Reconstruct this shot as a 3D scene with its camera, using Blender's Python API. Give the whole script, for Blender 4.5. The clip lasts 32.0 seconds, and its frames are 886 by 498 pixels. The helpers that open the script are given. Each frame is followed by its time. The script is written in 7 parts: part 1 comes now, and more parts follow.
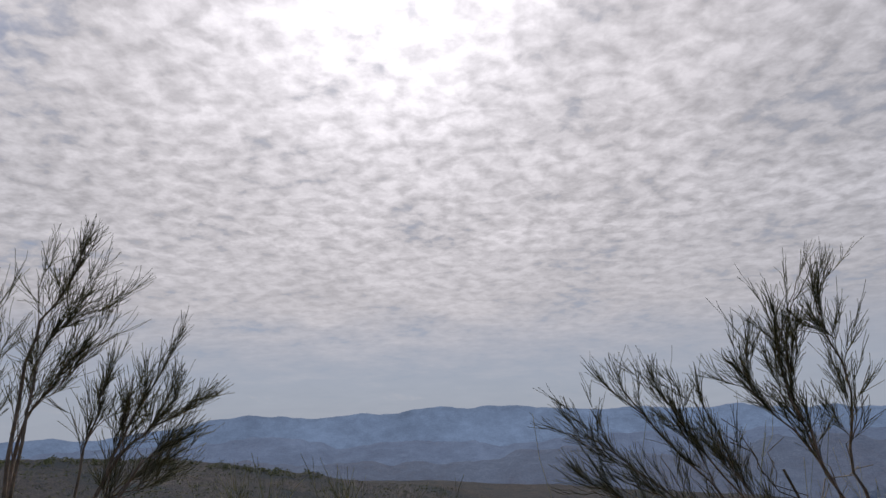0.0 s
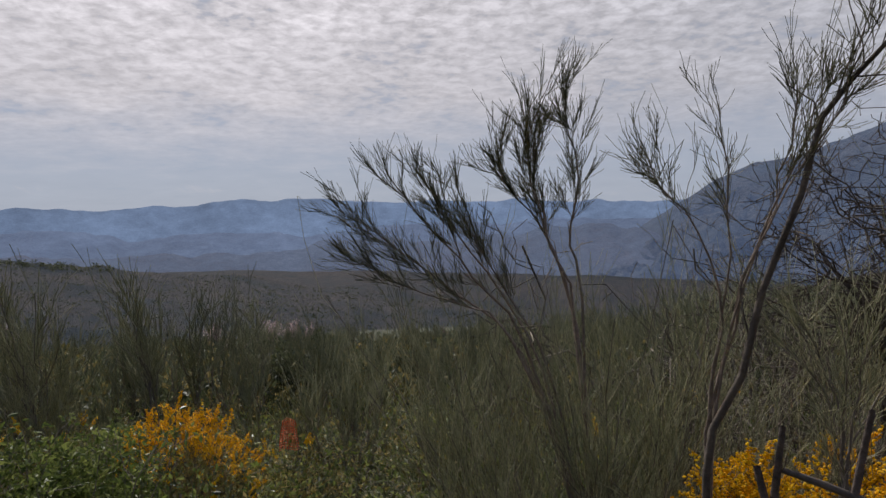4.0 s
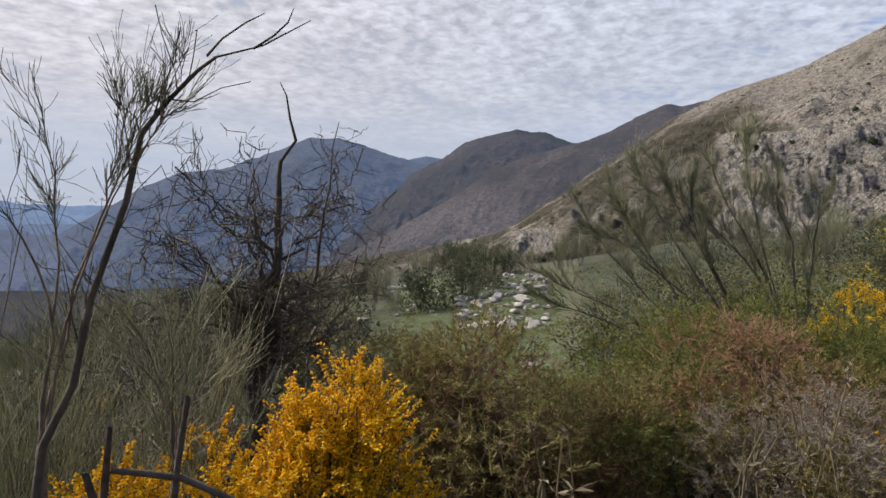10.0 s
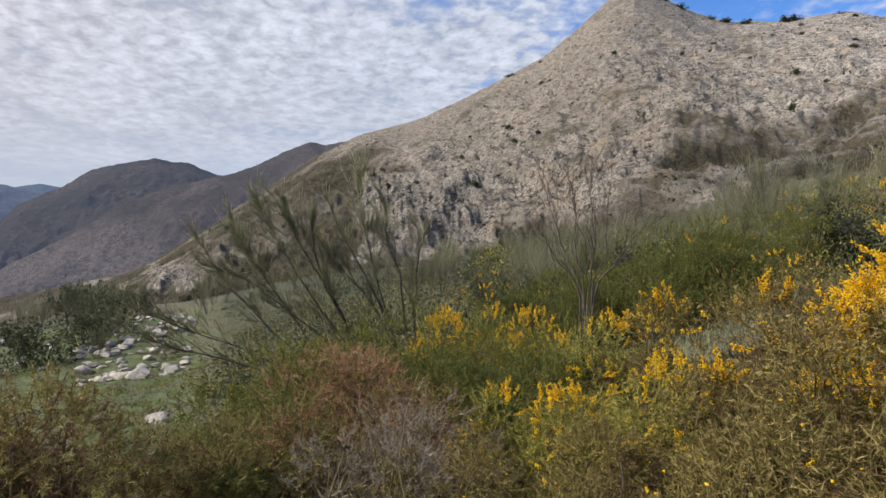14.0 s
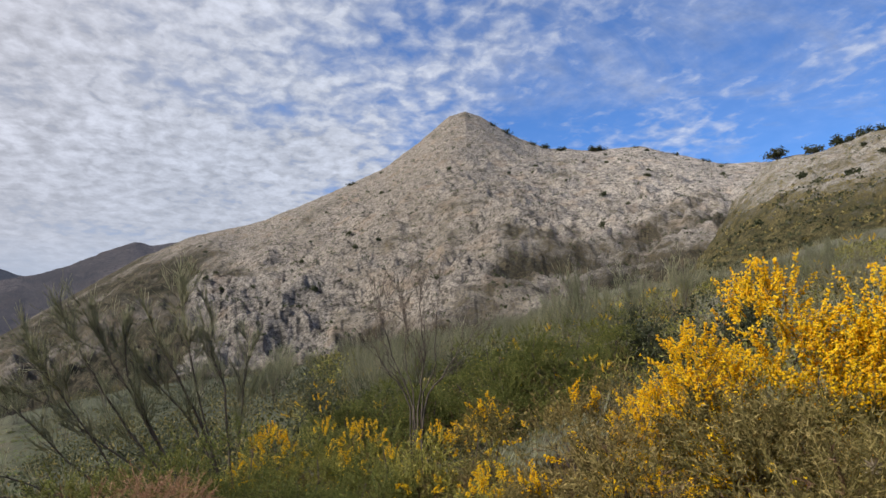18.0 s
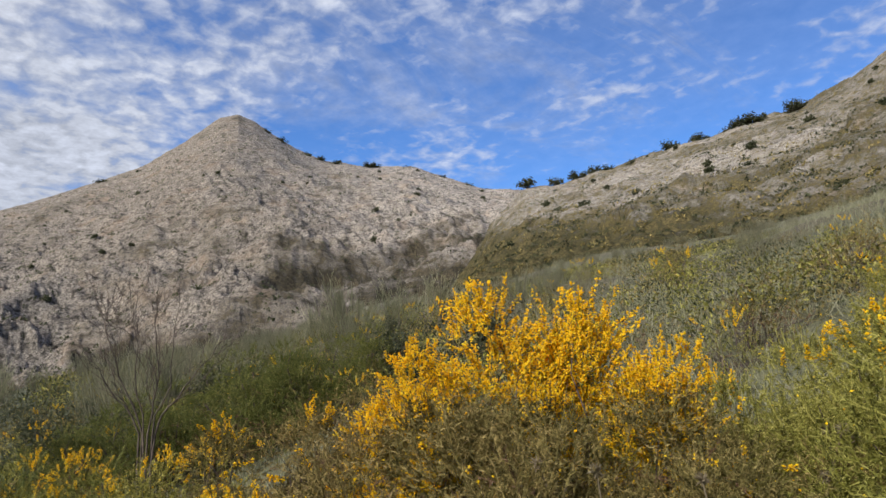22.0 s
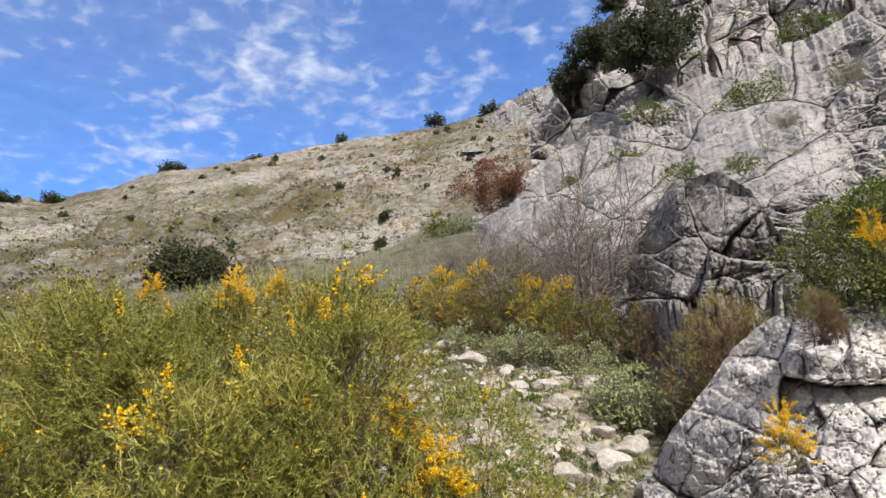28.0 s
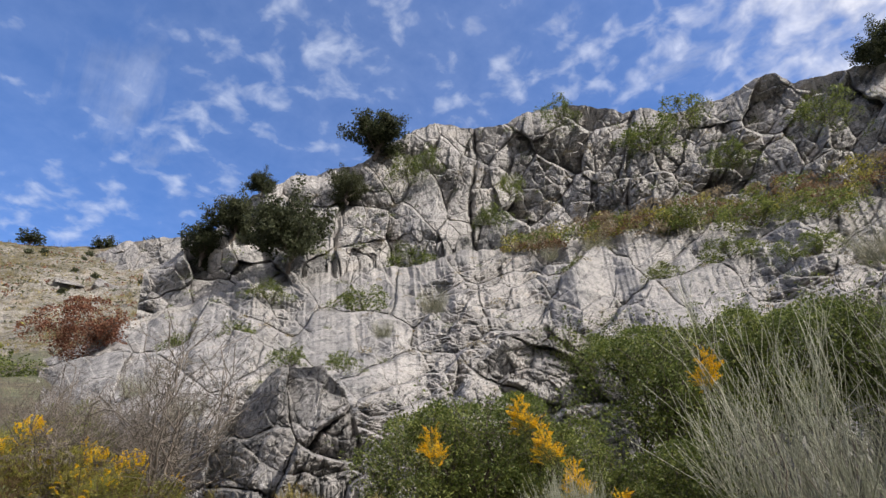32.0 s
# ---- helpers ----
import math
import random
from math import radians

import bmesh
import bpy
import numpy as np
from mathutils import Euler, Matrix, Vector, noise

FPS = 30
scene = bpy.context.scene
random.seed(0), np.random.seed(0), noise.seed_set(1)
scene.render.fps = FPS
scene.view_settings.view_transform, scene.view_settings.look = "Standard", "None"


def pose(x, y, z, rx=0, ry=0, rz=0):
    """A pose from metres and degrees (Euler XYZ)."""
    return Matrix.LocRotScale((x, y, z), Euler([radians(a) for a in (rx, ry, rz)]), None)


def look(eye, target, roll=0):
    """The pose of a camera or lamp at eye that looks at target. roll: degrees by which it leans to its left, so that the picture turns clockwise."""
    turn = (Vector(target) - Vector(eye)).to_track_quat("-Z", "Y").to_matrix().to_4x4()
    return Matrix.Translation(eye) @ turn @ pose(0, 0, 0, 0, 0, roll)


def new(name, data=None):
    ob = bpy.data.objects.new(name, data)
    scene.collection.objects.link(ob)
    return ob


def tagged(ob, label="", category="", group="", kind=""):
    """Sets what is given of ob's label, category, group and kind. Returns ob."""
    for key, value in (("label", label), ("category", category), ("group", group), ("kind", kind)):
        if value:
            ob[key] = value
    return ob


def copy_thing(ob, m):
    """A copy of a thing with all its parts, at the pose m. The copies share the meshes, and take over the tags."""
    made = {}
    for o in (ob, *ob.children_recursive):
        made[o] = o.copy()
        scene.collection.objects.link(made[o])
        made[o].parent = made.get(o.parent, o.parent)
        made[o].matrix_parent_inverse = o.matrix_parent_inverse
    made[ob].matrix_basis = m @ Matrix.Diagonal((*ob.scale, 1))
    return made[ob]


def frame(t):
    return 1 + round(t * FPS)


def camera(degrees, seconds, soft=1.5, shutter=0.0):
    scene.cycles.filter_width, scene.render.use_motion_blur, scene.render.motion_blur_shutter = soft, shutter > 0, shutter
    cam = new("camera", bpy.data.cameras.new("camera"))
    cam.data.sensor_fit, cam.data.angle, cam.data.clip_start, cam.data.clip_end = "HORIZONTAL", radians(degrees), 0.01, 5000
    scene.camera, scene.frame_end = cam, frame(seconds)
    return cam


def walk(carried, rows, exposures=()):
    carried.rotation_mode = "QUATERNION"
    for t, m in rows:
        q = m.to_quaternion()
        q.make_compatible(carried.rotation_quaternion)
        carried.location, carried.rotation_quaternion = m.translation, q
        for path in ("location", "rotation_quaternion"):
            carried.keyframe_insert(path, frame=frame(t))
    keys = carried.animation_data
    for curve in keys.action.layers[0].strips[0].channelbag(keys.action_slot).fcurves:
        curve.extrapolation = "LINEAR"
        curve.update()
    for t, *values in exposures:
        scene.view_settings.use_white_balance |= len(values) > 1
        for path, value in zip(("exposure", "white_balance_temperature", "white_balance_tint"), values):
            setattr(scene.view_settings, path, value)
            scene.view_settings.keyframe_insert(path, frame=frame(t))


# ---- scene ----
cam = camera(70.1, 32.0)
# seconds, place in metres, turn in degrees
ROWS = [
    (0, 0.001, -0.003, 1.551, 105.00, 1.50, -0.00),
    (0.5, 0.036, 0.036, 1.533, 102.55, 1.80, -1.03),
    (1, 0.039, 0.057, 1.519, 98.89, 1.74, -1.83),
    (1.5, 0.052, 0.104, 1.515, 96.19, 1.75, -2.57),
    (2, 0.069, 0.123, 1.516, 94.20, 1.81, -3.24),
    (2.5, 0.100, 0.120, 1.514, 92.02, 1.36, -4.55),
    (3, 0.130, 0.100, 1.510, 89.76, 1.52, -7.93),
    (3.5, 0.150, 0.060, 1.505, 87.88, 1.56, -12.89),
    (5.5, 0.258, -0.210, 1.489, 81.71, 0.73, -29.77),
    (6, 0.266, -0.179, 1.494, 81.31, 0.48, -35.40),
    (6.5, 0.268, -0.129, 1.486, 81.43, -0.71, -41.82),
    (7, 0.286, -0.127, 1.488, 82.45, -1.17, -46.41),
    (7.5, 0.293, -0.146, 1.491, 83.73, -1.15, -51.20),
    (8, 0.305, -0.165, 1.494, 84.69, -0.94, -55.21),
    (8.5, 0.315, -0.182, 1.495, 85.33, -1.01, -57.94),
    (9, 0.335, -0.190, 1.495, 85.73, -0.78, -60.85),
    (9.5, 0.335, -0.196, 1.495, 86.04, -0.78, -63.63),
    (10, 0.326, -0.211, 1.499, 86.47, -0.70, -65.93),
    (10.5, 0.315, -0.217, 1.502, 87.01, -0.64, -68.33),
    (11, 0.304, -0.238, 1.502, 87.36, -0.61, -71.03),
    (11.5, 0.324, -0.297, 1.507, 87.60, -0.18, -75.45),
    (12, 0.380, -0.371, 1.512, 87.66, -0.08, -79.36),
    (12.5, 0.406, -0.434, 1.516, 87.66, -0.22, -82.46),
    (13, 0.406, -0.459, 1.517, 87.42, -0.12, -87.72),
    (13.5, 0.416, -0.466, 1.523, 87.95, 0.14, -92.92),
    (14, 0.423, -0.484, 1.536, 89.64, 0.24, -96.90),
    (14.5, 0.414, -0.520, 1.561, 91.98, 0.48, -101.33),
    (15, 0.418, -0.540, 1.573, 94.39, 0.52, -104.89),
    (15.5, 0.411, -0.538, 1.582, 96.39, 0.48, -107.37),
    (17.5, 0.392, -0.554, 1.582, 99.26, 0.87, -110.65),
    (18, 0.381, -0.547, 1.581, 99.04, 0.94, -111.24),
    (18.5, 0.387, -0.547, 1.582, 98.87, 1.05, -111.85),
    (19, 0.381, -0.545, 1.583, 99.09, 1.18, -112.69),
    (19.5, 0.369, -0.531, 1.585, 99.45, 1.38, -114.21),
    (20, 0.364, -0.536, 1.576, 99.54, 1.56, -117.27),
    (20.5, 0.338, -0.547, 1.578, 99.32, 1.82, -121.76),
    (21, 0.291, -0.592, 1.576, 99.27, 1.99, -125.43),
    (21.5, 0.213, -0.639, 1.592, 98.90, 2.01, -127.14),
    (22, 0.245, -0.662, 1.596, 99.61, 2.21, -131.74),
    (22.5, 0.293, -0.720, 1.592, 101.03, 2.47, -139.00),
    (23, 0.276, -0.758, 1.596, 101.39, 2.84, -144.95),
    (23.5, 0.253, -0.764, 1.598, 101.52, 2.87, -150.96),
    (24, 0.203, -0.759, 1.602, 101.72, 3.09, -156.16),
    (24.5, 0.178, -0.762, 1.604, 102.01, 3.16, -161.18),
    (26.5, -0.133, -0.745, 1.532, 103.90, 3.59, -178.57),
    (27, -0.152, -0.743, 1.531, 104.26, 3.77, -183.45),
    (27.5, -0.196, -0.755, 1.532, 104.49, 3.93, -188.66),
    (28, -0.207, -0.765, 1.543, 104.67, 3.90, -194.84),
    (28.5, -0.183, -0.779, 1.548, 105.51, 3.77, -203.68),
    (29, -0.180, -0.785, 1.551, 105.85, 3.79, -212.21),
    (29.5, -0.190, -0.783, 1.559, 106.77, 3.84, -218.43),
    (30, -0.201, -0.772, 1.565, 108.46, 3.77, -222.94),
    (30.5, -0.206, -0.768, 1.575, 110.91, 3.60, -226.42),
    (31, -0.199, -0.764, 1.582, 113.97, 3.57, -228.33),
    (31.5, -0.198, -0.766, 1.587, 116.58, 3.55, -229.82),
    (32, -0.197, -0.765, 1.587, 117.94, 3.75, -231.21),
]
EXPOSURES = [(0, -0.7), (3, -0.68), (6, -0.1), (9, -0.05), (12, -0.14), (14.5, -0.02), (17, -0.17), (21, -0.2), (24, 0.05), (28, 0.22), (30, 0.33), (32, 0.14)]
walk(cam, [(t, pose(x, y, z, rx, ry, rz)) for t, x, y, z, rx, ry, rz in ROWS], EXPOSURES)

# ---- sky and sun ----
SUN_AZ, SUN_EL = -5.0, 40.0
sun_dir = Vector((math.sin(radians(SUN_AZ)) * math.cos(radians(SUN_EL)), math.cos(radians(SUN_AZ)) * math.cos(radians(SUN_EL)), math.sin(radians(SUN_EL))))
sun = new("sun", bpy.data.lights.new("sun", "SUN"))
sun.data.energy, sun.data.angle, sun.data.color = 5.2, radians(1.2), (1.0, 0.95, 0.88)
sun.matrix_world = look(sun_dir * 60, (0, 0, 0))


class Nodes:
    """Short-hand for building a node tree."""

    def __init__(self, tree):
        self.tree = tree

    def add(self, kind, **values):
        n = self.tree.nodes.new(kind)
        for key, value in values.items():
            setattr(n, key, value)
        return n

    def link(self, a, b):
        self.tree.links.new(a, b)

    def put(self, socket, value):
        if isinstance(value, bpy.types.NodeSocket):
            self.link(value, socket)
        else:
            socket.default_value = value

    def math(self, op, a, b=0.0, c=0.0, clamp=False):
        n = self.add("ShaderNodeMath", operation=op, use_clamp=clamp)
        for s, v in zip(n.inputs, (a, b, c)):
            self.put(s, v)
        return n.outputs[0]

    def vec(self, op, a, b=(0, 0, 0)):
        n = self.add("ShaderNodeVectorMath", operation=op)
        self.put(n.inputs[0], a)
        self.put(n.inputs[1], b)
        return n.outputs["Value"] if op in ("DOT_PRODUCT", "LENGTH") else n.outputs[0]

    def noise(self, at, scale, detail=4.0, rough=0.55, warp=0.0):
        n = self.add("ShaderNodeTexNoise")
        self.put(n.inputs["Vector"], at)
        n.inputs["Scale"].default_value, n.inputs["Detail"].default_value = scale, detail
        n.inputs["Roughness"].default_value, n.inputs["Distortion"].default_value = rough, warp
        return n.outputs["Fac"]

    def ramp(self, fac, stops):
        n = self.add("ShaderNodeValToRGB")
        e = n.color_ramp.elements
        while len(e) < len(stops):
            e.new(0.5)
        for q, (p, c) in zip(e, stops):
            q.position, q.color = p, (*c, 1) if len(c) == 3 else c
        self.put(n.inputs[0], fac)
        return n.outputs[0]

    def span(self, v, a, b, c=0.0, d=1.0):
        n = self.add("ShaderNodeMapRange", clamp=True)
        for s, q in zip(n.inputs, (v, a, b, c, d)):
            self.put(s, q)
        return n.outputs[0]

    def mix(self, fac, a, b, blend="MIX"):
        n = self.add("ShaderNodeMix", data_type="RGBA", blend_type=blend)
        self.put(n.inputs[0], fac)
        for s, v in ((n.inputs[6], a), (n.inputs[7], b)):
            self.put(s, v if isinstance(v, bpy.types.NodeSocket) else (*v, 1))
        return n.outputs[2]


world = bpy.data.worlds.new("sky")
scene.world, world.use_nodes = world, True
world.node_tree.nodes.clear()
w = Nodes(world.node_tree)
sky = w.add("ShaderNodeTexSky", sky_type="NISHITA", sun_disc=False, sun_elevation=radians(SUN_EL), sun_rotation=radians(SUN_AZ), altitude=900, dust_density=0.6, ozone_density=2.0)
way = w.add("ShaderNodeTexCoord").outputs["Generated"]
sep = w.add("ShaderNodeSeparateXYZ")
w.link(way, sep.inputs[0])
up = w.math("ADD", w.math("MAXIMUM", sep.outputs[2], 0.0), 0.16)
flat = w.add("ShaderNodeCombineXYZ")
w.link(w.math("DIVIDE", sep.outputs[0], up), flat.inputs[0])
w.link(w.math("DIVIDE", sep.outputs[1], up), flat.inputs[1])
to_sun = w.vec("DOT_PRODUCT", way, sun_dir)
ahead = w.vec("DOT_PRODUCT", way, (math.sin(radians(20)), math.cos(radians(20)), 0.0))
cells = w.noise(flat.outputs[0], 16.0, 4, 0.5, 0.3)
puffs = w.noise(flat.outputs[0], 2.6, 6, 0.6, 0.2)
veil = w.noise(flat.outputs[0], 0.7, 4, 0.55, 0.8)
body_ = w.math("ADD", w.math("MULTIPLY", cells, 0.45), w.math("MULTIPLY", puffs, 0.55))
cover = w.span(ahead, -0.4, 0.55, -0.035, 0.27)
amount = w.math("ADD", body_, w.math("ADD", cover, w.math("MULTIPLY", w.math("SUBTRACT", veil, 0.5), 0.35)))
streak = w.noise(w.vec("MULTIPLY", flat.outputs[0], (1.0, 0.45, 1.0)), 2.2, 7, 0.66, 0.9)
wisp = w.math("MULTIPLY", w.span(streak, 0.45, 0.72, 0.0, 0.75), w.span(puffs, 0.34, 0.58, 0.25, 1.0))
dense = w.math("MAXIMUM", w.math("MULTIPLY", w.span(amount, 0.45, 0.70), w.span(w.math("ADD", sep.outputs[2], w.math("MULTIPLY", w.math("SUBTRACT", puffs, 0.5), 0.12)), 0.06, 0.17, 0.3, 1.0)), w.math("MAXIMUM", wisp, w.span(veil, 0.35, 0.7, 0.05, 0.22)))
ripple = w.noise(flat.outputs[0], 60.0, 3, 0.6, 0.2)
shade = w.math("MULTIPLY", w.math("MULTIPLY", w.span(cells, 0.34, 0.64, 0.75, 1.12), w.span(puffs, 0.3, 0.7, 0.82, 1.12)), w.span(ripple, 0.3, 0.7, 0.93, 1.05))
glow = w.math("POWER", w.math("MAXIMUM", to_sun, 0.0), 7.0)
core = w.math("POWER", w.math("MAXIMUM", to_sun, 0.0), 45.0)
bright = w.math("ADD", w.math("ADD", w.math("MULTIPLY", glow, 3.4), w.span(to_sun, -0.6, 0.9, 4.5, 5.4)), w.math("MULTIPLY", core, 7.0))
calm = w.span(sep.outputs[2], 0.05, 0.28)
shade = w.math("ADD", w.math("MULTIPLY", shade, calm), w.math("MULTIPLY", w.math("SUBTRACT", 1.0, calm), w.span(puffs, 0.3, 0.7, 0.78, 0.92)))
cloud_value = w.math("MULTIPLY", bright, shade)
tint = w.add("ShaderNodeVectorMath", operation="SCALE")
w.link(w.mix(w.span(to_sun, 0.1, 0.9), (0.875, 0.945, 1.12), (0.985, 0.945, 1.005)), tint.inputs[0])
w.link(cloud_value, tint.inputs["Scale"])
blue = w.mix(1.0, sky.outputs[0], (0.48, 0.87, 1.38), "MULTIPLY")
low = w.span(sep.outputs[2], 0.0, 0.22, 0.75, 0.0)
pale = w.mix(w.math("MULTIPLY", low, w.span(ahead, -0.2, 0.6)), blue, (3.9, 4.3, 5.0))
grey = w.mix(w.span(ahead, 0.05, 0.6, 0.0, 0.9), pale, (3.35, 3.75, 4.6))
both = w.mix(dense, grey, tint.outputs[0])
air = w.add("ShaderNodeBackground")
w.link(both, air.inputs[0])
air.inputs[1].default_value = 0.15
w.link(air.outputs[0], w.add("ShaderNodeOutputWorld").inputs[0])


# ---- materials ----
def surface(name, stops, scale, fine=30.0, rough=0.85, bump=0.3, depth=0.02, vary=0.0, island=False, mottled=(0.7, 1.25), thin=0.0):
    """Two scales of noise over a ramp of colours; vary: change from thing to thing."""
    m = bpy.data.materials.new(name)
    m.use_nodes = True
    n = Nodes(m.node_tree)
    bsdf = m.node_tree.nodes["Principled BSDF"]
    at = n.add("ShaderNodeTexCoord").outputs["Object"]
    if island:
        fac = n.add("ShaderNodeNewGeometry").outputs["Random Per Island"]
        fac = n.math("ADD", n.math("MULTIPLY", fac, 0.6), n.math("MULTIPLY", n.noise(at, scale, 3), 0.4))
    else:
        fac = n.noise(at, scale, 6, 0.6, 0.3)
    colour = n.ramp(fac, stops)
    grain = n.noise(at, fine, 5, 0.65)
    colour = n.mix(1.0, colour, n.ramp(grain, [(0.25, (mottled[0],) * 3), (0.75, (mottled[1],) * 3)]), "MULTIPLY")
    if vary:
        chance = n.add("ShaderNodeObjectInfo").outputs["Random"]
        hue = n.add("ShaderNodeHueSaturation")
        n.link(n.span(chance, 0, 1, 1 - vary, 1 + vary), hue.inputs["Value"])
        n.link(n.span(chance, 0, 1, 0.5 + vary * 0.06, 0.5 - vary * 0.06), hue.inputs["Hue"])
        n.link(colour, hue.inputs["Color"])
        colour = hue.outputs[0]
    n.link(colour, bsdf.inputs["Base Color"])
    bsdf.inputs["Roughness"].default_value = rough
    bsdf.inputs["Specular IOR Level"].default_value = 0.25
    if bump:
        b = n.add("ShaderNodeBump")
        b.inputs["Strength"].default_value, b.inputs["Distance"].default_value = bump, depth
        n.link(grain, b.inputs["Height"])
        n.link(b.outputs[0], bsdf.inputs["Normal"])
    if thin:
        through_ = n.add("ShaderNodeBsdfTranslucent")
        n.link(colour, through_.inputs["Color"])
        both_ = n.add("ShaderNodeMixShader")
        both_.inputs[0].default_value = thin
        n.link(bsdf.outputs[0], both_.inputs[1])
        n.link(through_.outputs[0], both_.inputs[2])
        n.link(both_.outputs[0], m.node_tree.nodes["Material Output"].inputs[0])
    return m


def rock_surface(name, size, light=0.5, warm=0.4):
    """Pale limestone: dark weathering, white scars, rusty runs, crisp cracks, lichen specks; size: metres of the largest stains."""
    m = bpy.data.materials.new(name)
    m.use_nodes = True
    n = Nodes(m.node_tree)
    bsdf = m.node_tree.nodes["Principled BSDF"]
    at = n.add("ShaderNodeTexCoord").outputs["Object"]
    big, mid, small, grit = n.noise(at, 1 / size, 5, 0.6, 0.6), n.noise(at, 4.5 / size, 6, 0.65, 0.5), n.noise(at, 20 / size, 6, 0.7, 0.3), n.noise(at, 80 / size, 4, 0.7)
    c = n.ramp(big, [(0.3, (light * 0.68, light * 0.65, light * 0.62)), (0.5, (light, light * 0.94, light * 0.88)), (0.7, (light * 1.25, light * 1.17, light * 1.09))])
    c = n.mix(n.math("MULTIPLY", n.span(mid, 0.58, 0.72, 0, warm), n.span(big, 0.42, 0.6)), c, (0.40, 0.29, 0.18))
    stain = n.math("ADD", n.math("MULTIPLY", mid, 0.62), n.math("MULTIPLY", small, 0.38))
    c = n.mix(n.span(stain, 0.49, 0.40, 0, 0.75), c, (0.12, 0.12, 0.12))
    c = n.mix(n.span(small, 0.57, 0.66, 0, 0.6), c, (0.56, 0.53, 0.50))
    c = n.mix(1.0, c, n.ramp(grit, [(0.36, (0.55, 0.55, 0.56)), (0.48, (1, 1, 1)), (0.66, (1.2, 1.19, 1.18))]), "MULTIPLY")
    bent = n.add("ShaderNodeTexNoise")
    n.link(at, bent.inputs["Vector"])
    bent.inputs["Scale"].default_value = 3 / size
    shift_ = n.add("ShaderNodeVectorMath", operation="SCALE")
    n.link(bent.outputs["Color"], shift_.inputs[0])
    shift_.inputs["Scale"].default_value = size * 0.28
    way_ = n.vec("MULTIPLY", n.vec("ADD", at, shift_.outputs[0]), (1.0, 1.0, 0.7))
    crack = 1.0
    for scale, wide, weight in ((5.0, 0.022, small), (14.0, 0.04, mid)):
        cells_ = n.add("ShaderNodeTexVoronoi", feature="DISTANCE_TO_EDGE")
        n.link(way_, cells_.inputs["Vector"])
        cells_.inputs["Scale"].default_value = scale / size
        edge = n.math("MAXIMUM", n.span(cells_.outputs["Distance"], 0.0, wide), n.span(weight, 0.42, 0.5))
        crack = n.math("MULTIPLY", crack, edge)
    c = n.mix(n.math("MULTIPLY", n.math("SUBTRACT", 1.0, crack), 0.82), c, (0.07, 0.066, 0.062))
    n.link(c, bsdf.inputs["Base Color"])
    bsdf.inputs["Roughness"].default_value = 0.9
    bsdf.inputs["Specular IOR Level"].default_value = 0.2
    b = n.add("ShaderNodeBump")
    b.inputs["Strength"].default_value, b.inputs["Distance"].default_value = 1.0, size * 0.045
    relief = n.math("ADD", n.math("ADD", n.math("MULTIPLY", mid, 0.6), n.math("MULTIPLY", small, 0.45)), n.math("ADD", n.math("MULTIPLY", grit, 0.14), n.math("MULTIPLY", crack, 0.25)))
    n.link(relief, b.inputs["Height"])
    n.link(b.outputs[0], bsdf.inputs["Normal"])
    return m


